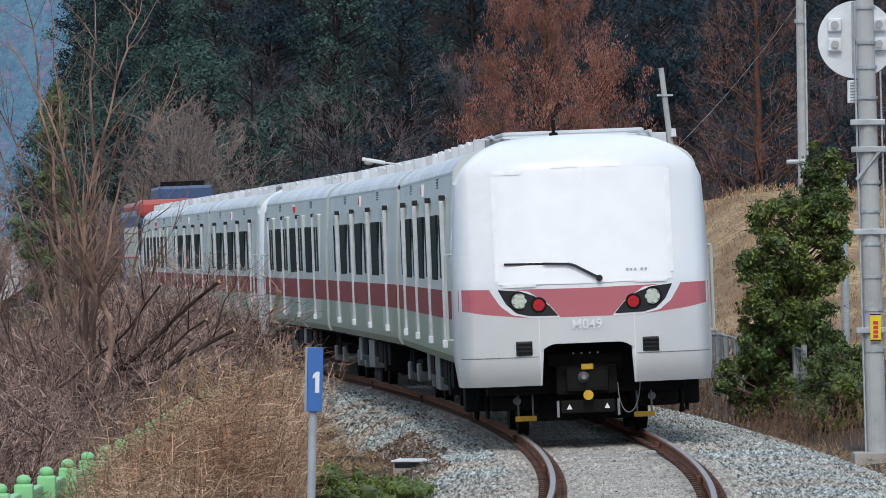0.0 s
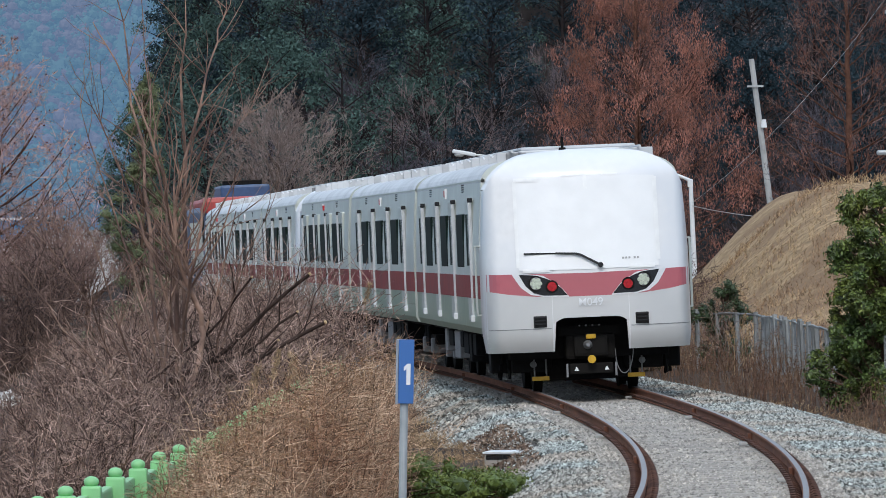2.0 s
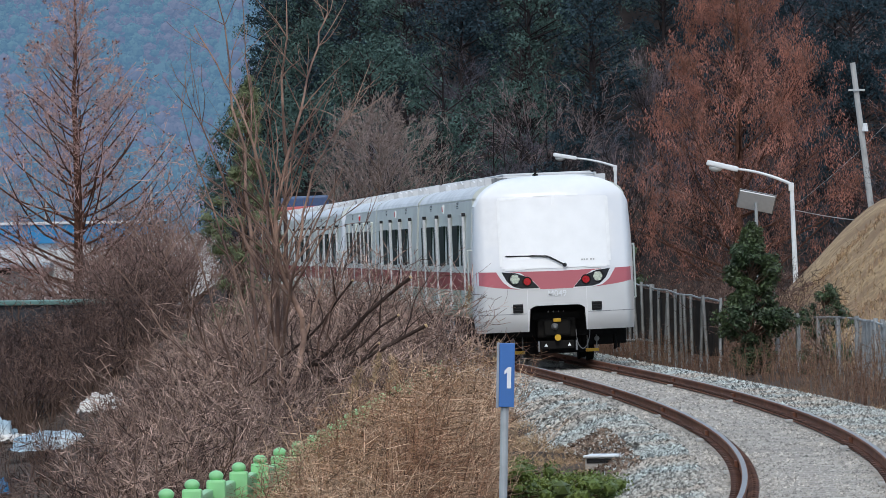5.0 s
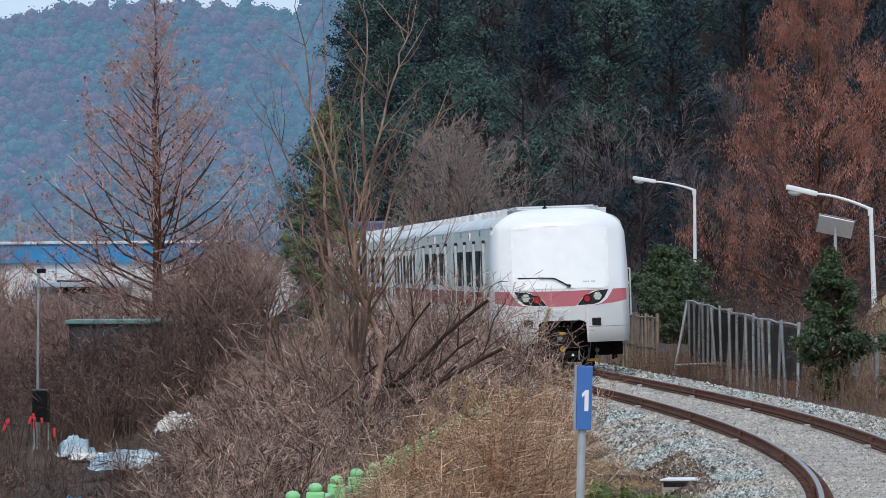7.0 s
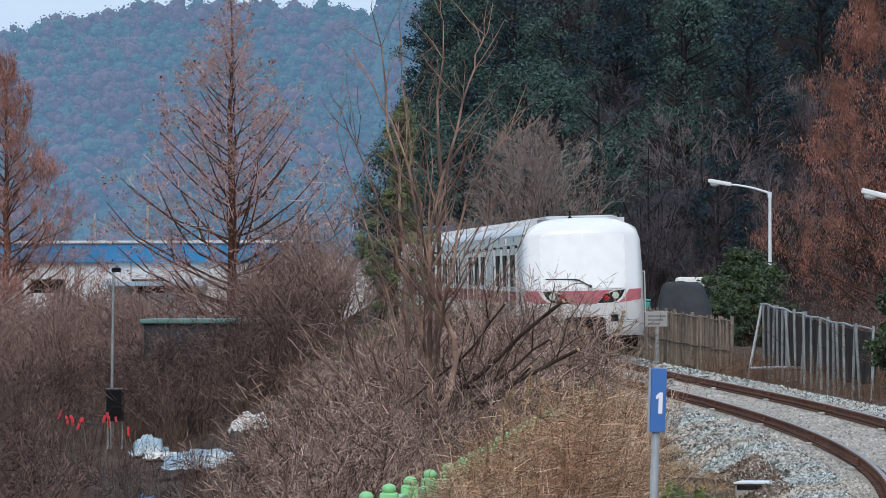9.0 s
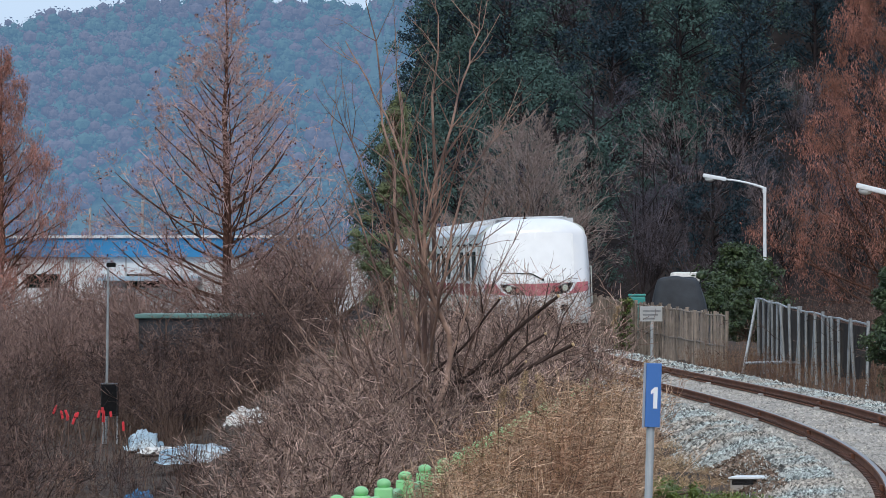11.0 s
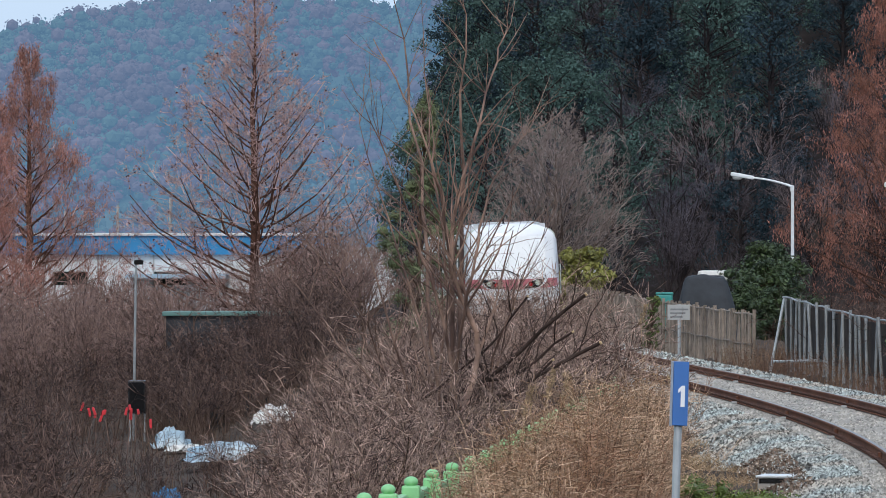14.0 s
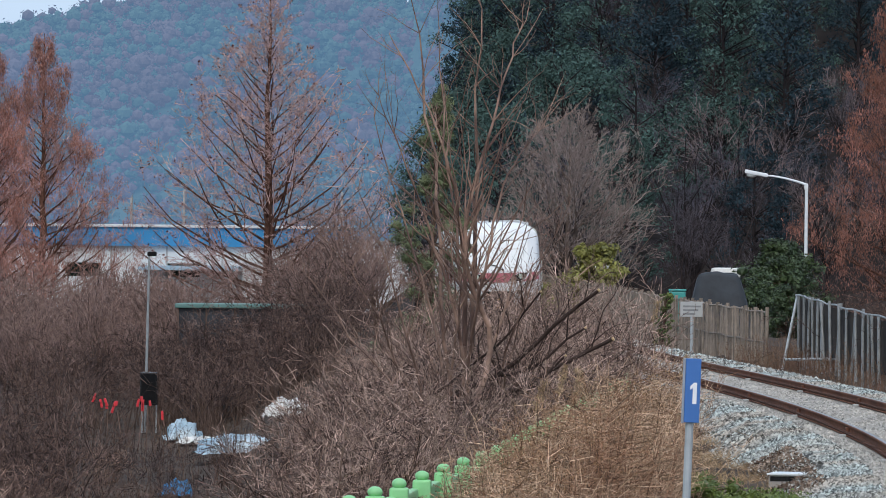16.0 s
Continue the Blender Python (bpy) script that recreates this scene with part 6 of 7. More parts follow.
# -- conical dawn redwoods --
def redwood(seed, h, w, red, dense, kids=(5, 7), rise=0.0, taper=0.75, needle="needle_red", twig="twig_red", fork=0.022, widest=0.12, levels=3):
    """A tapered leader with limbs that leave it level and curve upwards; needles hang from the outer twigs."""
    rr = random.Random(seed)
    rg = np.random.default_rng(seed)
    trunk, twigs = [], []
    n = 12
    px = Vector((0, 0, -0.3))
    for i in range(1, n + 1):
        q = Vector((rr.gauss(0, 0.04), rr.gauss(0, 0.04), h * i / n))
        trunk.append((*px, *q, 0.27 * (1 - (i - 1) / n) + 0.015, 0.27 * (1 - i / n) + 0.015))
        px = q
    tips = []
    for i in range(dense):
        t = 0.08 + 0.90 * (i + rr.random()) / dense
        z = h * t
        fall = (1 - max(0.0, t - widest) / (1 - widest)) ** taper * min(1.0, 0.72 + 0.28 * t / widest)
        ln = w * 0.5 * fall * rr.uniform(0.72, 1.08) + 0.12
        a = i * 2.4 + rr.uniform(-0.5, 0.5)
        up_ = rise - 0.02 + 0.85 * t + rr.uniform(-0.1, 0.15)
        out = []
        grow(rr, (0, 0, z - ln * 0.25), (math.cos(a), math.sin(a), up_), ln * 1.12, 0.075 * (1 - t) + 0.012, 0, out, levels, 0.085, 0.085, kids, 0.75, 0.42, 0.25, 0.15)
        for s in out:
            (trunk if s[6] > fork else twigs).append((*s[:6], max(s[6], 0.007), max(s[7], 0.0055)))
            if s[6] < 0.03:
                tips.append(s[3:6])
    tips = np.array(tips)
    reach = np.hypot(tips[:, 0], tips[:, 1]) / (0.4 + w * 0.5 * (1 - np.clip(tips[:, 2] / h, 0, 0.98)) ** taper)
    if red:
        tp = tips[rg.random(len(tips)) < np.clip(reach * 1.8 - 0.55, 0.05, 1)]
        c = np.repeat(tp, red, 0) + rg.normal(0, 1, (len(tp) * red, 3)) * np.array([0.10, 0.10, 0.20]) - np.array([0, 0, 0.14])
        cm = leaf_mesh("foliage", c, 0.20, rg, M[needle], 0.13, 2.6)
    else:
        k = rg.random(len(tips)) < 0.07 * np.clip(reach * 1.8 - 0.85, 0, 1) * (1.1 - np.clip(tips[:, 2] / h, 0, 1))
        cm = leaf_mesh("cones", tips[k], 0.115, rg, M["cone"], 0.7, 0.5)
    return stem_mesh("trunk", trunk, M["bark_red"], 6), stem_mesh("branch_crown", twigs, M[twig], 3), cm


def redwood_tree(mesh, a, d, label, sc=1.0, turn=0.0):
    x = d * a / FOCAL
    t = thing("redwood_tree", Matrix.Translation((x, d, gz(x, d))) @ Matrix.Rotation(turn, 4, "Z") @ Matrix.Scale(sc, 4), label, "tree", "dawn redwoods")
    part("trunk", mesh[0], None, t)
    part("branch_crown", mesh[1], None, t)
    part("foliage", mesh[2], None, t)


M["twig_rust"] = material("twig_rust", (0.17, 0.105, 0.09), 0.9, vary=0.25, grain=1, island=0.5)
M["needle_rust"] = material("needle_rust", (0.23, 0.09, 0.062), 0.9, vary=0.25, grain=0.6, island=0.5, second=(0.15, 0.07, 0.055), patch=0.35)
M["needle_pink"] = material("needle_pink", (0.40, 0.185, 0.145), 0.9, vary=0.25, grain=0.6, island=0.5, second=(0.28, 0.135, 0.105), patch=0.35)
RW_RUST = redwood(37, 19.0, 12.5, 1, 70, (6, 8), 0.0, 0.75, "needle_rust", "twig_rust")
RW_BARE = redwood(31, 17.0, 12.8, 0, 118, (6, 7), 0.0, 0.95, fork=0.02, widest=0.30, levels=4)
RW_RED = redwood(32, 20.5, 13.8, 5, 100, (7, 9), 0.05, 1.0, "needle_red", "twig_rust", widest=0.2)
RW_RED2 = redwood(35, 17.0, 10.8, 5, 110, (6, 8), 0.1, 0.85, "needle_pink")
redwood_tree(RW_BARE, -986, 300, "conical dawn redwood, almost bare, with a few rust-brown cones")
redwood_tree(RW_RED2, -1388, 340, "narrow conical dawn redwood with rust-red needles", 0.95, 1.0)
redwood_tree(RW_RED2, -1490, 290, "narrow conical dawn redwood with rust-red needles", 0.85, 2.6)
redwood_tree(RW_RED2, -1600, 320, "narrow conical dawn redwood with rust-red needles", 0.95, 4.0)
redwood_tree(RW_RED, 186, 300, "broad dawn redwood with hanging rust-red needles", 0.86, 0.5)
redwood_tree(RW_RUST, 560, 285, "broad dark dawn redwood with sparse rust-brown needles", 0.86, 2.2)
redwood_tree(RW_RUST, 860, 300, "broad dark dawn redwood with sparse rust-brown needles", 0.95, 5.1)


# -- grey broadleaf tree, bare --
def bare_tree(seed, h, spread, levels=4, thick=0.13, limbs=9, mat="twig_grey", bark="bark_grey"):
    rr = random.Random(seed)
    out = []
    trunk_h = h * 0.22
    out.append((0, 0, -0.3, 0, 0, trunk_h, thick * 1.3, thick))
    for i in range(limbs):
        a = i * 2.4 + rr.uniform(-0.3, 0.3)
        k = rr.uniform(0.25, 1.0) * spread
        grow(rr, (0, 0, trunk_h * rr.uniform(0.55, 1.05)), (k * math.cos(a), k * math.sin(a), 1.0), (h - trunk_h) * rr.uniform(0.7, 1.0) * (1 if k < 0.6 * spread else 0.8), thick * 0.6, 0, out, levels, 0.10, 0.05, (5, 7), 0.6, 0.5, 0.25, 0.2)
    big = [s for s in out if s[6] > 0.02]
    fine = [(*s[:6], max(s[6], 0.007), max(s[7], 0.005)) for s in out if s[6] <= 0.02]
    return stem_mesh("trunk", big, M[bark], 5), stem_mesh("branch_crown", fine, M[mat], 3)


def bare_at(mesh, x, y, label, group="", sc=1.0, turn=0.0, name="bare_tree"):
    t = thing(name, Matrix.Translation((x, y, gz(x, y))) @ Matrix.Rotation(turn, 4, "Z") @ Matrix.Scale(sc, 4), label, "tree", group)
    part("trunk", mesh[0], None, t)
    part("branch_crown", mesh[1], None, t)


def pointed_tree(seed, h, w, limbs, mat, bark):
    """A bare tree with a leader and steep limbs that make a pointed crown of fine twigs."""
    rr = random.Random(seed)
    out = []
    prev = Vector((0, 0, -0.3))
    for i in range(1, 9):
        q = Vector((rr.gauss(0, 0.05), rr.gauss(0, 0.05), h * 0.96 * i / 8))
        out.append((*prev, *q, 0.15 * (1 - (i - 1) / 8) + 0.01, 0.15 * (1 - i / 8) + 0.01))
        prev = q
    for i in range(limbs):
        t = 0.10 + 0.82 * (i + rr.random()) / limbs
        a = i * 2.4 + rr.uniform(-0.4, 0.4)
        side = w * 0.5 * (1 - t) ** 0.75 * rr.uniform(0.75, 1.1) + 0.08
        rise = 0.65 + 0.5 * t + rr.uniform(-0.1, 0.3)
        grow(rr, (0, 0, h * t - side * 0.4), (math.cos(a), math.sin(a), rise), side * math.hypot(1, rise) * 1.25, 0.05 * (1 - t) + 0.012, 0, out, 4, 0.07, 0.04, (5, 7), 0.5, 0.5, 0.25, 0.15)
    big = [s for s in out if s[6] > 0.02]
    fine = [(*s[:6], max(s[6], 0.006), max(s[7], 0.0045)) for s in out if s[6] <= 0.02]
    return stem_mesh("trunk", big, M[bark], 5), stem_mesh("branch_crown", fine, M[mat], 3)


gx_ = at(-452, 0, 312).x
GREY = pointed_tree(41, 8.8 - gz(gx_, 312), 8.0, 72, "twig_grey", "bark_grey")
bare_at(GREY, gx_, 312, "leafless grey tree with a pointed dense crown of twigs", "", 1.0, 0.4)
M["bark_dark"] = material("bark_dark", (0.045, 0.034, 0.034), 0.95, vary=0.3, grain=3)
DARKT = [bare_tree(50 + i, 8.5, 1.0, 4, 0.13, 8, "twig_dark", "bark_dark") for i in range(3)]
for i, (a, d, sc) in enumerate(((-250, 318, 0.62), (-170, 335, 0.72), (-320, 335, 0.5), (-90, 345, 0.8), (520, 250, 0.6), (690, 240, 0.55), (430, 262, 0.55))):
    bare_at(DARKT[i % 3], d * a / FOCAL, d, "dark leafless tree with spreading branches", "bare trees at the wood's edge", sc, i * 1.3)
M["twig_scrub"] = material("twig_scrub", (0.21, 0.138, 0.118), 0.9, vary=0.3, grain=1, island=0.5)
BUSHY = bare_tree(60, 4.2, 0.9, 3, 0.05, 26, "twig_scrub", "bark")
rr = random.Random(5)
for i in range(90):
    d = rr.uniform(235, 340)
    a = rr.uniform(-1650, -560)
    if (-1330 < a < -900 and d < 240) or (a > -900 and i % 2):
        continue
    bare_at(BUSHY, d * a / FOCAL, d, "leafless brown scrub tree in the low field", "scrub trees of the field", rr.uniform(0.7, 1.3), rr.uniform(0, 6))
for i in range(14):
    d = rr.uniform(108, 178)
    o = rr.uniform(4.6, 7.5)
    x = line_x(d) + o
    j = rr.randrange(7)
    big, fine = SHRUBS[j]
    sh = thing("bare_shrub", Matrix.Translation((x, d, gz(x, d))) @ Matrix.Rotation(rr.uniform(0, 6.28), 4, "Z") @ Matrix.Scale(rr.uniform(0.4, 0.6), 4), "leafless reddish bramble behind the wire fence", "shrub", "brambles behind the fence")
    part("stool", big, None, sh)
    part("branch_crown", fine, None, sh)


# -- wooded hill --
def forest_pine(seed, h, w, clumps, mat):
    rr = random.Random(seed)
    rg = np.random.default_rng(seed)
    segs = [(0, 0, -0.5, 0, 0, h * 0.9, 0.2, 0.05)]
    cs, rs = [], []
    for i in range(clumps):
        t = rr.uniform(0.18, 1.0)
        a = rr.uniform(0, 6.28)
        rad = w * 0.5 * math.sqrt(max(0.02, 1 - ((t - 0.45) / 0.57) ** 2)) * rr.uniform(0.25, 1.0) ** 0.7
        c = (rad * math.cos(a), rad * math.sin(a), h * t)
        segs.append((0, 0, h * max(0.1, t - 0.1), *c, 0.05, 0.02))
        cs.append(c)
        rs.append(rr.uniform(0.55, 1.15))
    return stem_mesh("trunk", segs, M["bark_hill"], 4), leafy_mass("crown", np.array(cs), np.array(rs), 100, 0.23, rg, mat, 0.42, 0.8, 0.7, 0.3, False)


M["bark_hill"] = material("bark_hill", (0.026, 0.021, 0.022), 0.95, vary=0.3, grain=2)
# bluish haze over the hill is mixed into these pine and twig colours
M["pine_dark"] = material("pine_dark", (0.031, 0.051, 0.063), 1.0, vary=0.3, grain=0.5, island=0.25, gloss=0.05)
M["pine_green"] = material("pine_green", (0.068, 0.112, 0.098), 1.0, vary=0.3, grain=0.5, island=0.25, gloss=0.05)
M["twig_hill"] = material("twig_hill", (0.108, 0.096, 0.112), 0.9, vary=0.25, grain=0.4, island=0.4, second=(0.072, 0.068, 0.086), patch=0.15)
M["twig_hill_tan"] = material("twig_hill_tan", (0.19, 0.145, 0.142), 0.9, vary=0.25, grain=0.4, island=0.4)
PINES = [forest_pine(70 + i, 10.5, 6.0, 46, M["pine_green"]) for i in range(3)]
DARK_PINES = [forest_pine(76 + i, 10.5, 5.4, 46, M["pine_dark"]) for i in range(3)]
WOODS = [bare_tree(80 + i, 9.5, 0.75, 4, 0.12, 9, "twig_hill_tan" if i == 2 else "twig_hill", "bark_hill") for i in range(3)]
rr = random.Random(12)
for row in range(9):
    d = 347 + row * 7.5
    a = -705 + row * 14 + rr.uniform(0, 30)
    while a < 1000:
        x = d * a / FOCAL
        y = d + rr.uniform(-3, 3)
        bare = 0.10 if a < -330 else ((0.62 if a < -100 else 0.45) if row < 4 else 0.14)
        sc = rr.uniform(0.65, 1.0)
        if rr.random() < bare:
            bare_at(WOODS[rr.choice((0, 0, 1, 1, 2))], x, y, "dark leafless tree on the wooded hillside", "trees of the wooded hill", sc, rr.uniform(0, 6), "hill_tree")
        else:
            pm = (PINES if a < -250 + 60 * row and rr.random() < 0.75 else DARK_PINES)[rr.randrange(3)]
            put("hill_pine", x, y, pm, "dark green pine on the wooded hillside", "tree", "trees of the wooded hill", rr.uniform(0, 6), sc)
        a += rr.uniform(85, 135)
# the wood goes on up the shoulder of the hill
for i in range(46):
    d = 405 + 3.6 * i
    a = rr.uniform(-630, -400) + max(0, d - 480) * 0.4
    put("hill_pine", d * a / FOCAL, d, (PINES + DARK_PINES)[rr.randrange(6)], "dark green pine on the wooded hillside", "tree", "trees of the wooded hill", rr.uniform(0, 6), rr.uniform(0.8, 1.1))
# thin leafless trees at the edge of the wood
for a, d, sc, tn in ((-690, 352, 0.95, 0.3), (-720, 360, 0.8, 2.0), (-655, 345, 0.7, 4.1)):
    bare_at(WOODS[1], d * a / FOCAL, d, "slim leafless tree at the edge of the wood", "trees of the wooded hill", sc, tn, "hill_tree")


# -- far ridge woods, their haze painted in as a blue glow --
def far_woods():
    rg = np.random.default_rng(3)
    n = 3400
    y = 1080 + 440 * rg.random(n) ** 0.75
    x = y * (-1750 + 1500 * rg.random(n)) / FOCAL
    w = rg.uniform(1.6, 3.6, n)
    c = np.stack([x, y, ground_z(x, y) + w * 0.75], 1)
    brown = rg.random(n) < 0.36 + 0.36 * np.sin(x * 0.045 + 0.02 * y) * np.sin(y * 0.021 + 1.0 + x * 0.013)
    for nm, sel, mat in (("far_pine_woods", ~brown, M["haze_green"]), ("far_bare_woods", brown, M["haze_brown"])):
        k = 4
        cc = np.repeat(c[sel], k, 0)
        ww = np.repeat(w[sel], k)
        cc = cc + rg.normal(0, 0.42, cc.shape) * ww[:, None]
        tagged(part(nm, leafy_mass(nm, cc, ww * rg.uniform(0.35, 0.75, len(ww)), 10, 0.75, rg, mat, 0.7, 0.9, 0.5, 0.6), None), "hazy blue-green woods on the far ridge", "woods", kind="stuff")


far_woods()


# ---- far things in the low field ----
def warehouse():
    d = 620
    x0, x1 = at(-1750, 0, d).x, at(-868, 0, d).x
    g = gz((x0 + x1) / 2, d)
    top = EYE.z + 56 * d / FOCAL
    w = thing("warehouse", Matrix.Translation((x0, d, g)), "long white warehouse with a bright blue fascia", "building")
    L_ = x1 - x0
    H_ = top - g
    part("wall", boxed(0, L_, 0, 20, -1, H_ - 1.9), M["lamp_white"], w, "white metal wall")
    part("fascia", boxed(-0.4, L_ + 0.4, -0.5, 20.5, H_ - 1.9, H_ - 0.25), M["roof_blue"], w, "bright blue fascia")
    part("roof", boxed(-0.6, L_ + 0.6, -0.7, 20.7, H_ - 0.25, H_, bevel=0.05), M["lamp_white"], w)
    for i in range(9):
        part("rib", boxed(i * L_ / 9, i * L_ / 9 + 0.15, -0.12, 0, -1, H_ - 1.9), M["old_concrete"], w)
    for i in range(5):
        part("window", boxed(3 + i * L_ / 5, 6 + i * L_ / 5, -0.06, 0.05, H_ - 4.6, H_ - 3.4), M["window_glass"], w)
    part("canopy", boxed(L_ * 0.62, L_ * 0.82, -4, 0, H_ - 4.0, H_ - 3.6, bevel=0.05), M["roof_blue_pale"], w)
    s = thing("shed", Matrix.Translation((x1 + 1, d - 30, gz(x1, d - 30))), "white flat-roofed shed beside the warehouse", "building")
    part("wall", boxed(0, 9, 0, 8, -1, H_ - 1.6), M["lamp_white"], s)
    part("roof", boxed(-0.3, 9.3, -0.3, 8.3, H_ - 1.6, H_ - 1.3), M["old_concrete"], s)
    for i in range(6):
        x = x0 + L_ * (0.42 + 0.11 * i)
        p = thing("roof_mast", Matrix.Translation((x, d + 30, gz(x, d + 30))), "slim pale pole behind the warehouse", "pole", "far poles")
        part("shaft", rodded((0, 0, -0.3), (0, 0, H_ + 2.2 + (i % 3) * 0.6), 0.16, 0.12, n=8), M["old_concrete"], p)


M["roof_blue"] = material("roof_blue", (0.03, 0.24, 0.50), 0.5, vary=0.1, grain=0.3)
M["roof_blue_pale"] = material("roof_blue_pale", (0.35, 0.50, 0.62), 0.5, vary=0.1, grain=0.3)
M["dark_sheet"] = material("dark_sheet", (0.026, 0.031, 0.038), 0.7, vary=0.3, grain=2, bump=0.05, bump_scale=2.5)
M["green_sheet"] = material("green_sheet", (0.10, 0.20, 0.18), 0.6, vary=0.2, grain=1)
M["ribbon_red"] = material("ribbon_red", (0.62, 0.03, 0.04), 0.5, vary=0.15, grain=10)
M["sheet_blue"] = material("sheet_blue", (0.30, 0.43, 0.52), 0.5, vary=0.3, grain=3, second=(0.48, 0.55, 0.58), bump=0.04, bump_scale=3)
M["sheet_white"] = material("sheet_white", (0.68, 0.66, 0.62), 0.6, vary=0.2, grain=3, bump=0.04, bump_scale=3)
M["teal"] = material("teal", (0.04, 0.28, 0.25), 0.5, vary=0.1)
warehouse()

p0, p1 = at(-1141, -86, 232), at(-890, -92, 232)
gh = thing("field_shelter", Matrix.Translation((p0.x, 232, gz(p0.x, 232))), "long low dark field shelter with a green tarpaulin roof", "shelter")
hh = p0.z - gz(p0.x, 232)
part("side", boxed(0, p1.x - p0.x, 0, 3, -0.2, hh - 0.1), M["dark_sheet"], gh, "dark net side")
for q in range(6):
    part("post", rodded((q * (p1.x - p0.x) / 5, -0.04, -0.2), (q * (p1.x - p0.x) / 5, -0.04, hh - 0.1), 0.03, n=8), M["bark_low"], gh)
part("roof", boxed(-0.1, p1.x - p0.x + 0.1, -0.15, 3.2, hh - 0.1, hh + 0.05, bevel=0.04), M["green_sheet"], gh, "faded green tarpaulin roof")

tp = at(-1193, 1, 215)
g = gz(tp.x, 215)
fp = thing("field_pole", Matrix.Translation((tp.x, 215, g)), "thin grey pole with a small camera head in the field", "pole")
h = tp.z - g
part("shaft", rodded((-0.08, 0, -0.2), (0, 0, h), 0.045, 0.035, n=10), M["dull_zinc"], fp)
part("head", boxed(-0.05, 0.22, -0.12, 0.12, h - 0.02, h + 0.12, bevel=0.03), M["black_metal"], fp)
bxs = thing("control_cabinet", Matrix.Translation((tp.x + 0.1, 214, g)), "dark blue cabinet on legs under the field pole", "cabinet")
part("body", boxed(-0.22, 0.30, -0.25, 0.25, 0.9, 1.9, bevel=0.03), M["black_panel"], bxs)
part("door", boxed(-0.18, 0.26, -0.27, -0.252, 0.96, 1.84), M["black_metal"], bxs)
for sx in (-0.18, 0.26):
    part("leg", rodded((sx, 0, -0.1), (sx, 0, 0.95), 0.03, n=6), M["galvanised"], bxs)


def ribbon_rack(a, b, d, seed):
    rr = random.Random(seed)
    t = at(a, b, d)
    g = gz(t.x, d)
    k = thing("ribbon_rack", Matrix.Translation((t.x, d, g)), "bundle of thin poles tied with red ribbons", "rack", "ribboned racks")
    h = t.z - g
    for i in range(7):
        x = -0.5 + i * 0.16
        part("pole", rodded((x * 1.5, rr.uniform(-0.3, 0.3), -0.1), (x * 0.8, 0, h - 0.06 * i), 0.014, n=6), M["bark_low"], k)
    for i in range(6):
        x = rr.uniform(-0.4, 0.4)
        z = h - 0.25 * rr.random() - 0.3 * x
        bm = boxed(x - 0.035, x + 0.035, -0.05, 0.0, z - rr.uniform(0.10, 0.30), z + 0.05, bevel=0.02)
        bmesh.ops.rotate(bm, verts=bm.verts, cent=(x, 0, z), matrix=Matrix.Rotation(rr.uniform(-0.4, 0.4), 3, "Y"))
        part("ribbon", bm, M["ribbon_red"], k, "red ribbon")


ribbon_rack(-1262, -255, 196, 1)
ribbon_rack(-1192, -255, 196, 2)


def sheet(a, b, d, w, dep, h, mat, label, seed):
    """A crumpled cover lying over a heap."""
    c = at(a, b, d)
    g = gz(c.x, d)
    s = thing("tarpaulin", Matrix.Translation((c.x, d, g)), label, "tarpaulin", "covers on the ground")
    n, m = 26, 18
    v = []
    for j in range(m + 1):
        for i in range(n + 1):
            u, t = i / n * 2 - 1, j / m * 2 - 1
            zz = h * (1 - abs(u) ** 3) * (1 - abs(t) ** 3)
            q = Vector((u * w / 2, t * dep / 2, zz + 0.02))
            nn = noise.noise(Vector((u * 2.5 + seed, t * 2.5, seed))) + 0.5 * noise.noise(Vector((u * 7 + seed, t * 6, seed)))
            q += Vector((nn * 0.12, nn * 0.1, abs(nn) * h * 0.55))
            v.append(q)
    i = (np.arange(m)[:, None] * (n + 1) + np.arange(n)[None]).ravel()
    part("cover", raw_mesh("cover", np.array(v), np.stack([i, i + 1, i + n + 2, i + n + 1], 1), mat), None, s)


sheet(-1030, -350, 186, 2.4, 1.6, 0.45, M["sheet_blue"], "crumpled pale blue tarpaulin on the ground", 1)
sheet(-1130, -285, 205, 1.0, 0.8, 0.5, M["sheet_blue"], "crumpled pale blue sheet on the ground", 2)
sheet(-1100, -310, 200, 1.4, 0.9, 0.2, M["sheet_white"], "crumpled white sheet on the ground", 3)
sheet(-945, -285, 196, 1.4, 1.0, 0.45, M["sheet_white"], "heap under a white cover", 4)
sheet(-1140, -420, 160, 0.7, 0.6, 0.3, M["roof_blue"], "small blue sheet on the ground", 5)

# covered stack behind the fence
tl = at(-183, -20, 238)
ck = thing("covered_stack", Matrix.Translation((tl.x, 238, gz(tl.x, 238))), "tall stack under a draped dark grey tarpaulin", "stack")
hgt = tl.z - gz(tl.x, 238)
n, m = 40, 24
v = []
for j in range(m + 1):
    for i in range(n):
        a = 2 * math.pi * i / n
        t = j / m
        sq = 1 / max(abs(math.cos(a)), abs(math.sin(a))) ** 0.75
        r = (0.80 - 0.10 * t) * sq * (1 + 0.10 * (1 - t) * noise.noise(Vector((math.cos(a) * 3, math.sin(a) * 3, t * 2))))
        r *= 1 - 0.42 * max(0, (t - 0.35) / 0.65) ** 1.4 * (1 + 0.5 * math.sin(a + 0.6))
        if t > 0.85:
            r *= 1 - ((t - 0.85) / 0.15) ** 2 * 0.95
        v.append((r * math.cos(a) * 1.32, r * math.sin(a) * 0.8, hgt * min(1, t * 1.12) * (1 + 0.05 * noise.noise(Vector((a, t, 2))))))
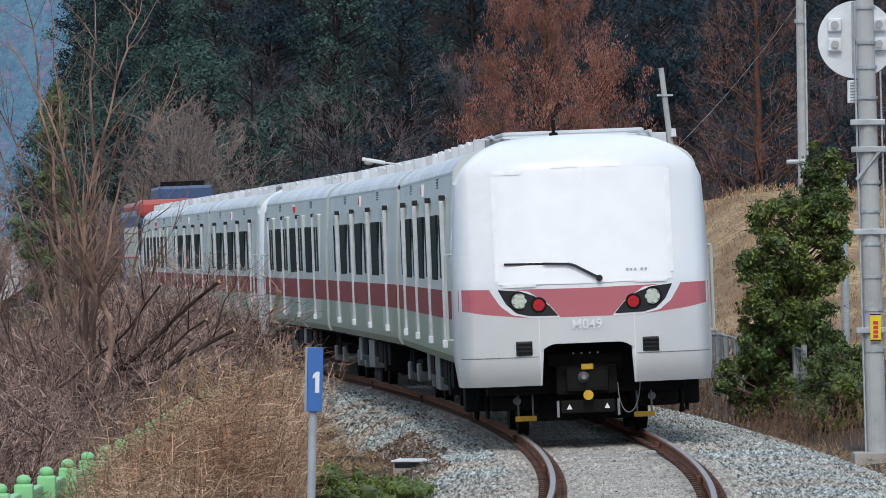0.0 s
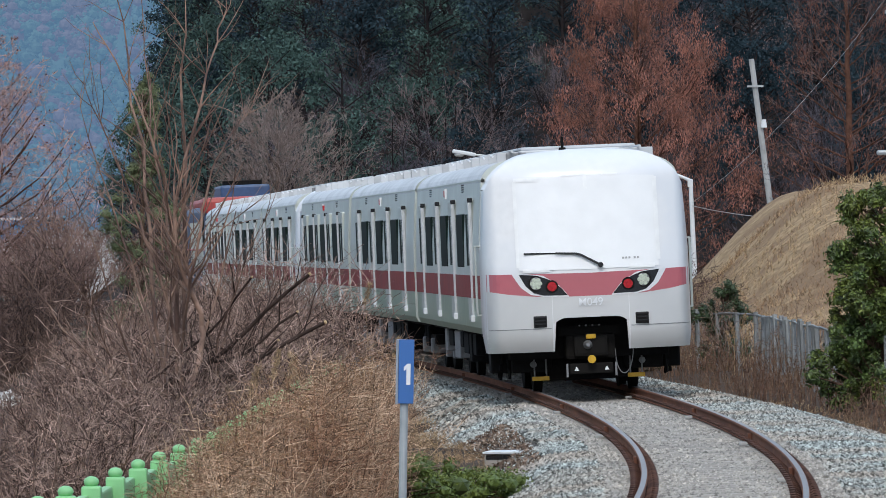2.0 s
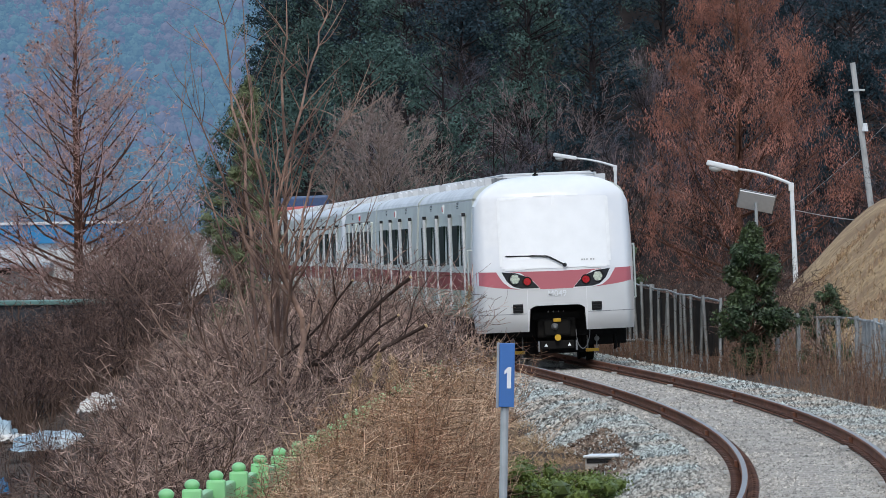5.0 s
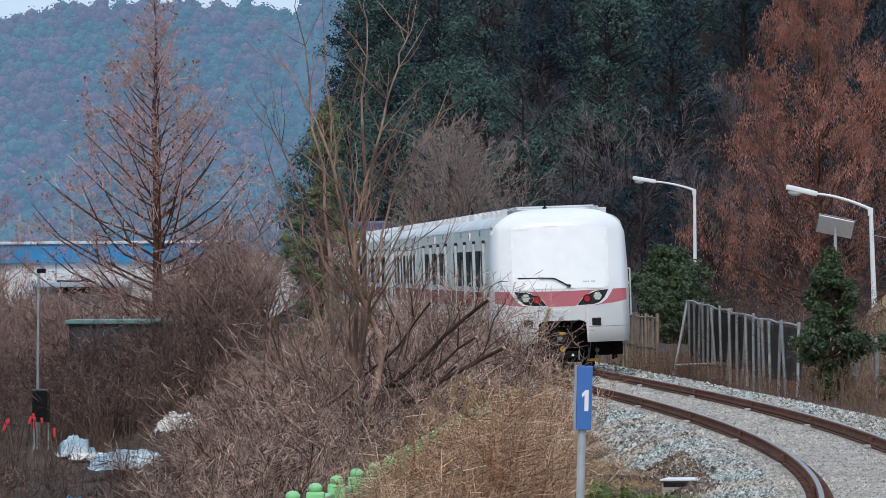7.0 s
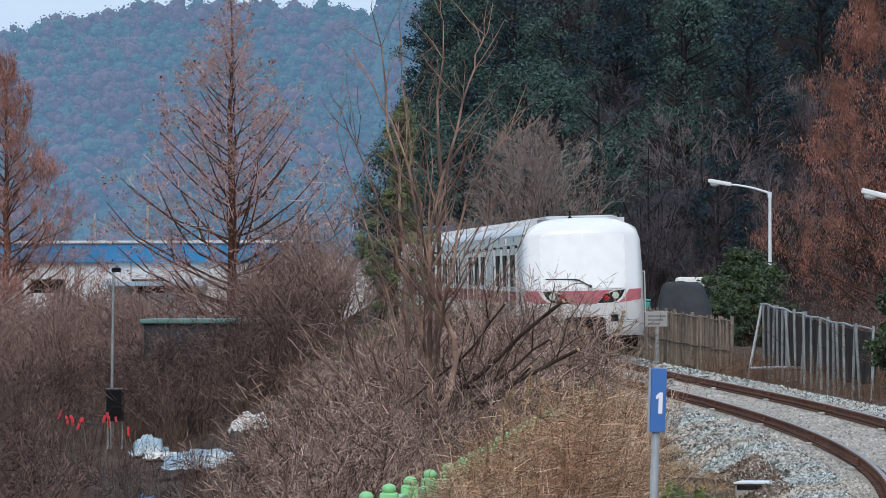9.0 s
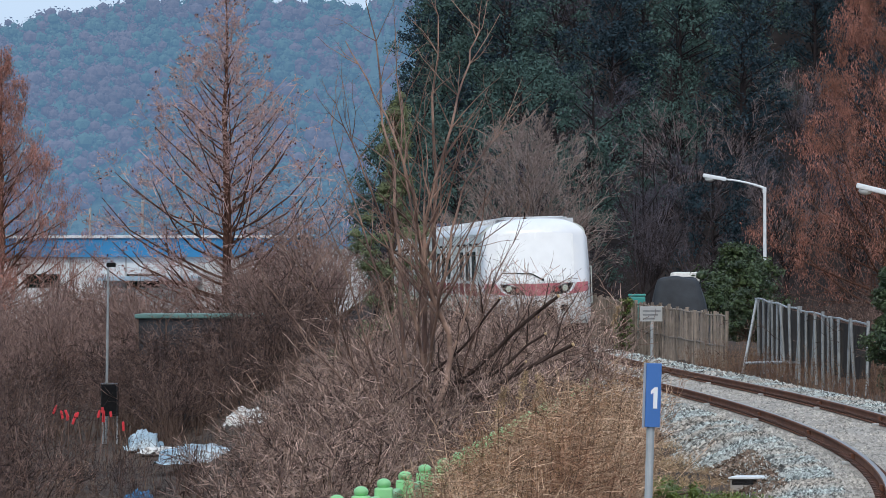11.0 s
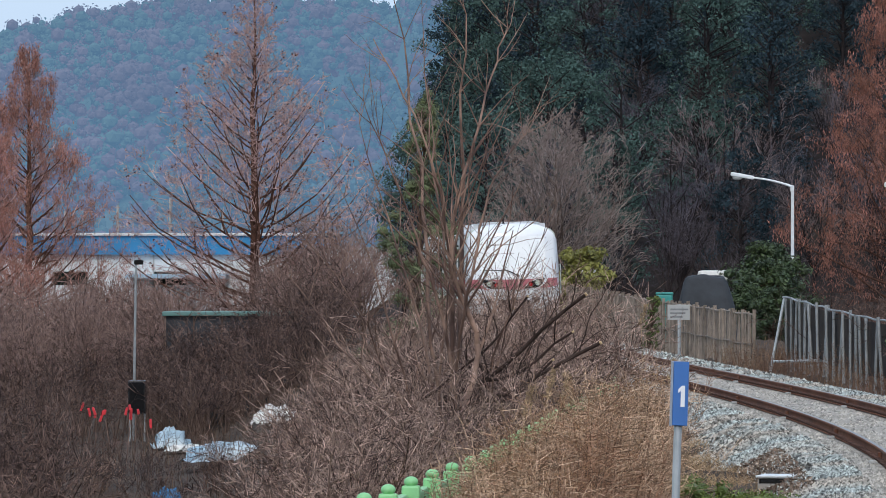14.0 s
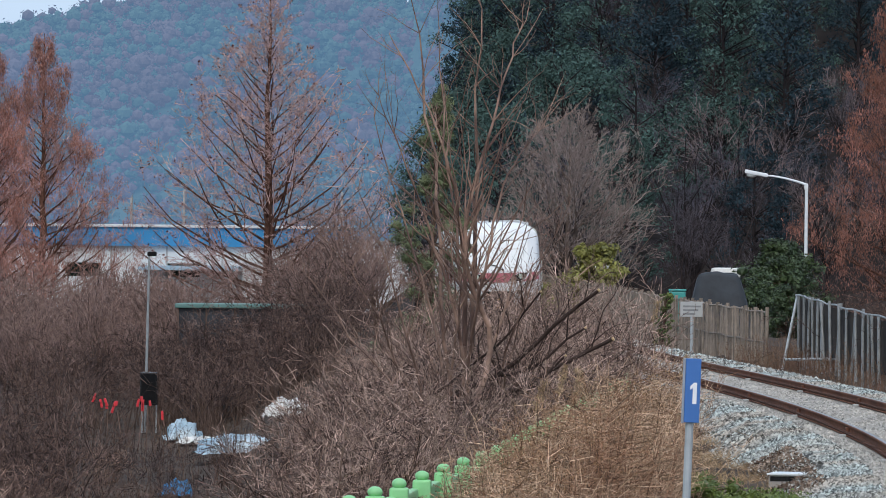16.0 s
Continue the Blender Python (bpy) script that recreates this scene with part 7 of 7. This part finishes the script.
f = [(j * n + i, j * n + (i + 1) % n, (j + 1) * n + (i + 1) % n, (j + 1) * n + i) for j in range(m) for i in range(n)]
part("cover", raw_mesh("cover", np.array(v), np.array(f), M["dark_sheet"]), None, ck, smooth=True)
bn = at(-258, -58, 242)
tb = thing("waste_bin", Matrix.Translation((bn.x, 242, gz(bn.x, 242))), "teal plastic bin beside the covered stack", "bin")
part("body", boxed(-0.28, 0.28, -0.3, 0.3, 0, bn.z - gz(bn.x, 242) + 0.1, bevel=0.05), M["teal"], tb)
part("lid", boxed(-0.3, 0.3, -0.32, 0.32, bn.z - gz(bn.x, 242) + 0.1, bn.z - gz(bn.x, 242) + 0.18, bevel=0.03), M["teal"], tb)

# plastic greenhouses beyond
for a0, a1, b, d in ((-345, -285, -8, 420), (-150, -95, -10, 440)):
    q0, q1 = at(a0, b, d), at(a1, b, d)
    g = gz(q0.x, d - 5)
    ghs = thing("greenhouse", Matrix.Translation((q0.x, 330, gz(q0.x, 330))), "low greenhouse with a dull white plastic cover", "greenhouse", "greenhouses")
    sc = 330 / d
    hh = EYE.z + b * 330 / FOCAL - gz(q0.x, 330)
    part("cover", boxed(0, (q1.x - q0.x) * sc, 0, 6, hh - 0.5, hh, bevel=0.2), M["sheet_white"], ghs)
    part("side", boxed(0.05, (q1.x - q0.x) * sc - 0.05, 0.1, 5.9, -0.2, hh - 0.5), M["dark_sheet"], ghs)


def plume(a, b, d, seed):
    rr = random.Random(seed)
    tip = at(a, b, d)
    g = gz(tip.x, d)
    h = tip.z - g
    t = thing("dry_reed", Matrix.Translation((tip.x, d, g)), "dry reed stalk with a pale feathery plume", "reed", "dry reeds")
    part("stalk", rodded((rr.uniform(-0.1, 0.1), 0, -0.05), (0, 0, h - 0.2), 0.006, 0.004, n=5), M["straw"], t)
    rg = np.random.default_rng(seed)
    c = np.stack([rg.normal(0, 0.022, 160), rg.normal(0, 0.022, 160), h - 0.3 * rg.random(160)], 1)
    c[:, 0] += (c[:, 2] - h + 0.3) * 0.25 * rr.choice((-1, 1))
    part("plume", leaf_mesh("plume", c, 0.07, rg, M["straw"], 0.15, -1.5), None, t)


for k, (a, b, d) in enumerate(((-466, -185, 74), (-440, -205, 76), (-300, -70, 104), (-420, -190, 72), (-505, -215, 70), (-250, -165, 100), (352, -150, 132), (365, -135, 133), (372, -160, 131), (345, -165, 134))):
    plume(a, b, d, 300 + k)


# ---- what moves ----
def front_at(t):
    """Distance of the train's nose along the line."""
    return chain(85.7) + 10.25 * t + 0.040 * t * t


def motions():
    for i, (car, turned) in enumerate(TRAIN):
        rows = []
        centre = (LEN + 0.3) * i + LEN / 2
        for k in range(0, 33):
            t = k * 0.5
            s = front_at(t) + centre
            a, _ = line_at(s - 6.9)
            b, _ = line_at(s + 6.9)
            d = b - a
            yaw = math.atan2(-d.x, d.y)
            m = Matrix.Translation((a + b) / 2) @ Matrix.Rotation(yaw, 4, "Z") @ Matrix.Rotation(-CANT, 4, "Y")
            if turned:
                m = Matrix.Translation((a + b) / 2) @ Matrix.Rotation(yaw, 4, "Z") @ Matrix.Rotation(-CANT, 4, "Y") @ Matrix.Rotation(math.pi, 4, "Z")
            rows.append((t, m))
        walk(car, rows)


motions()
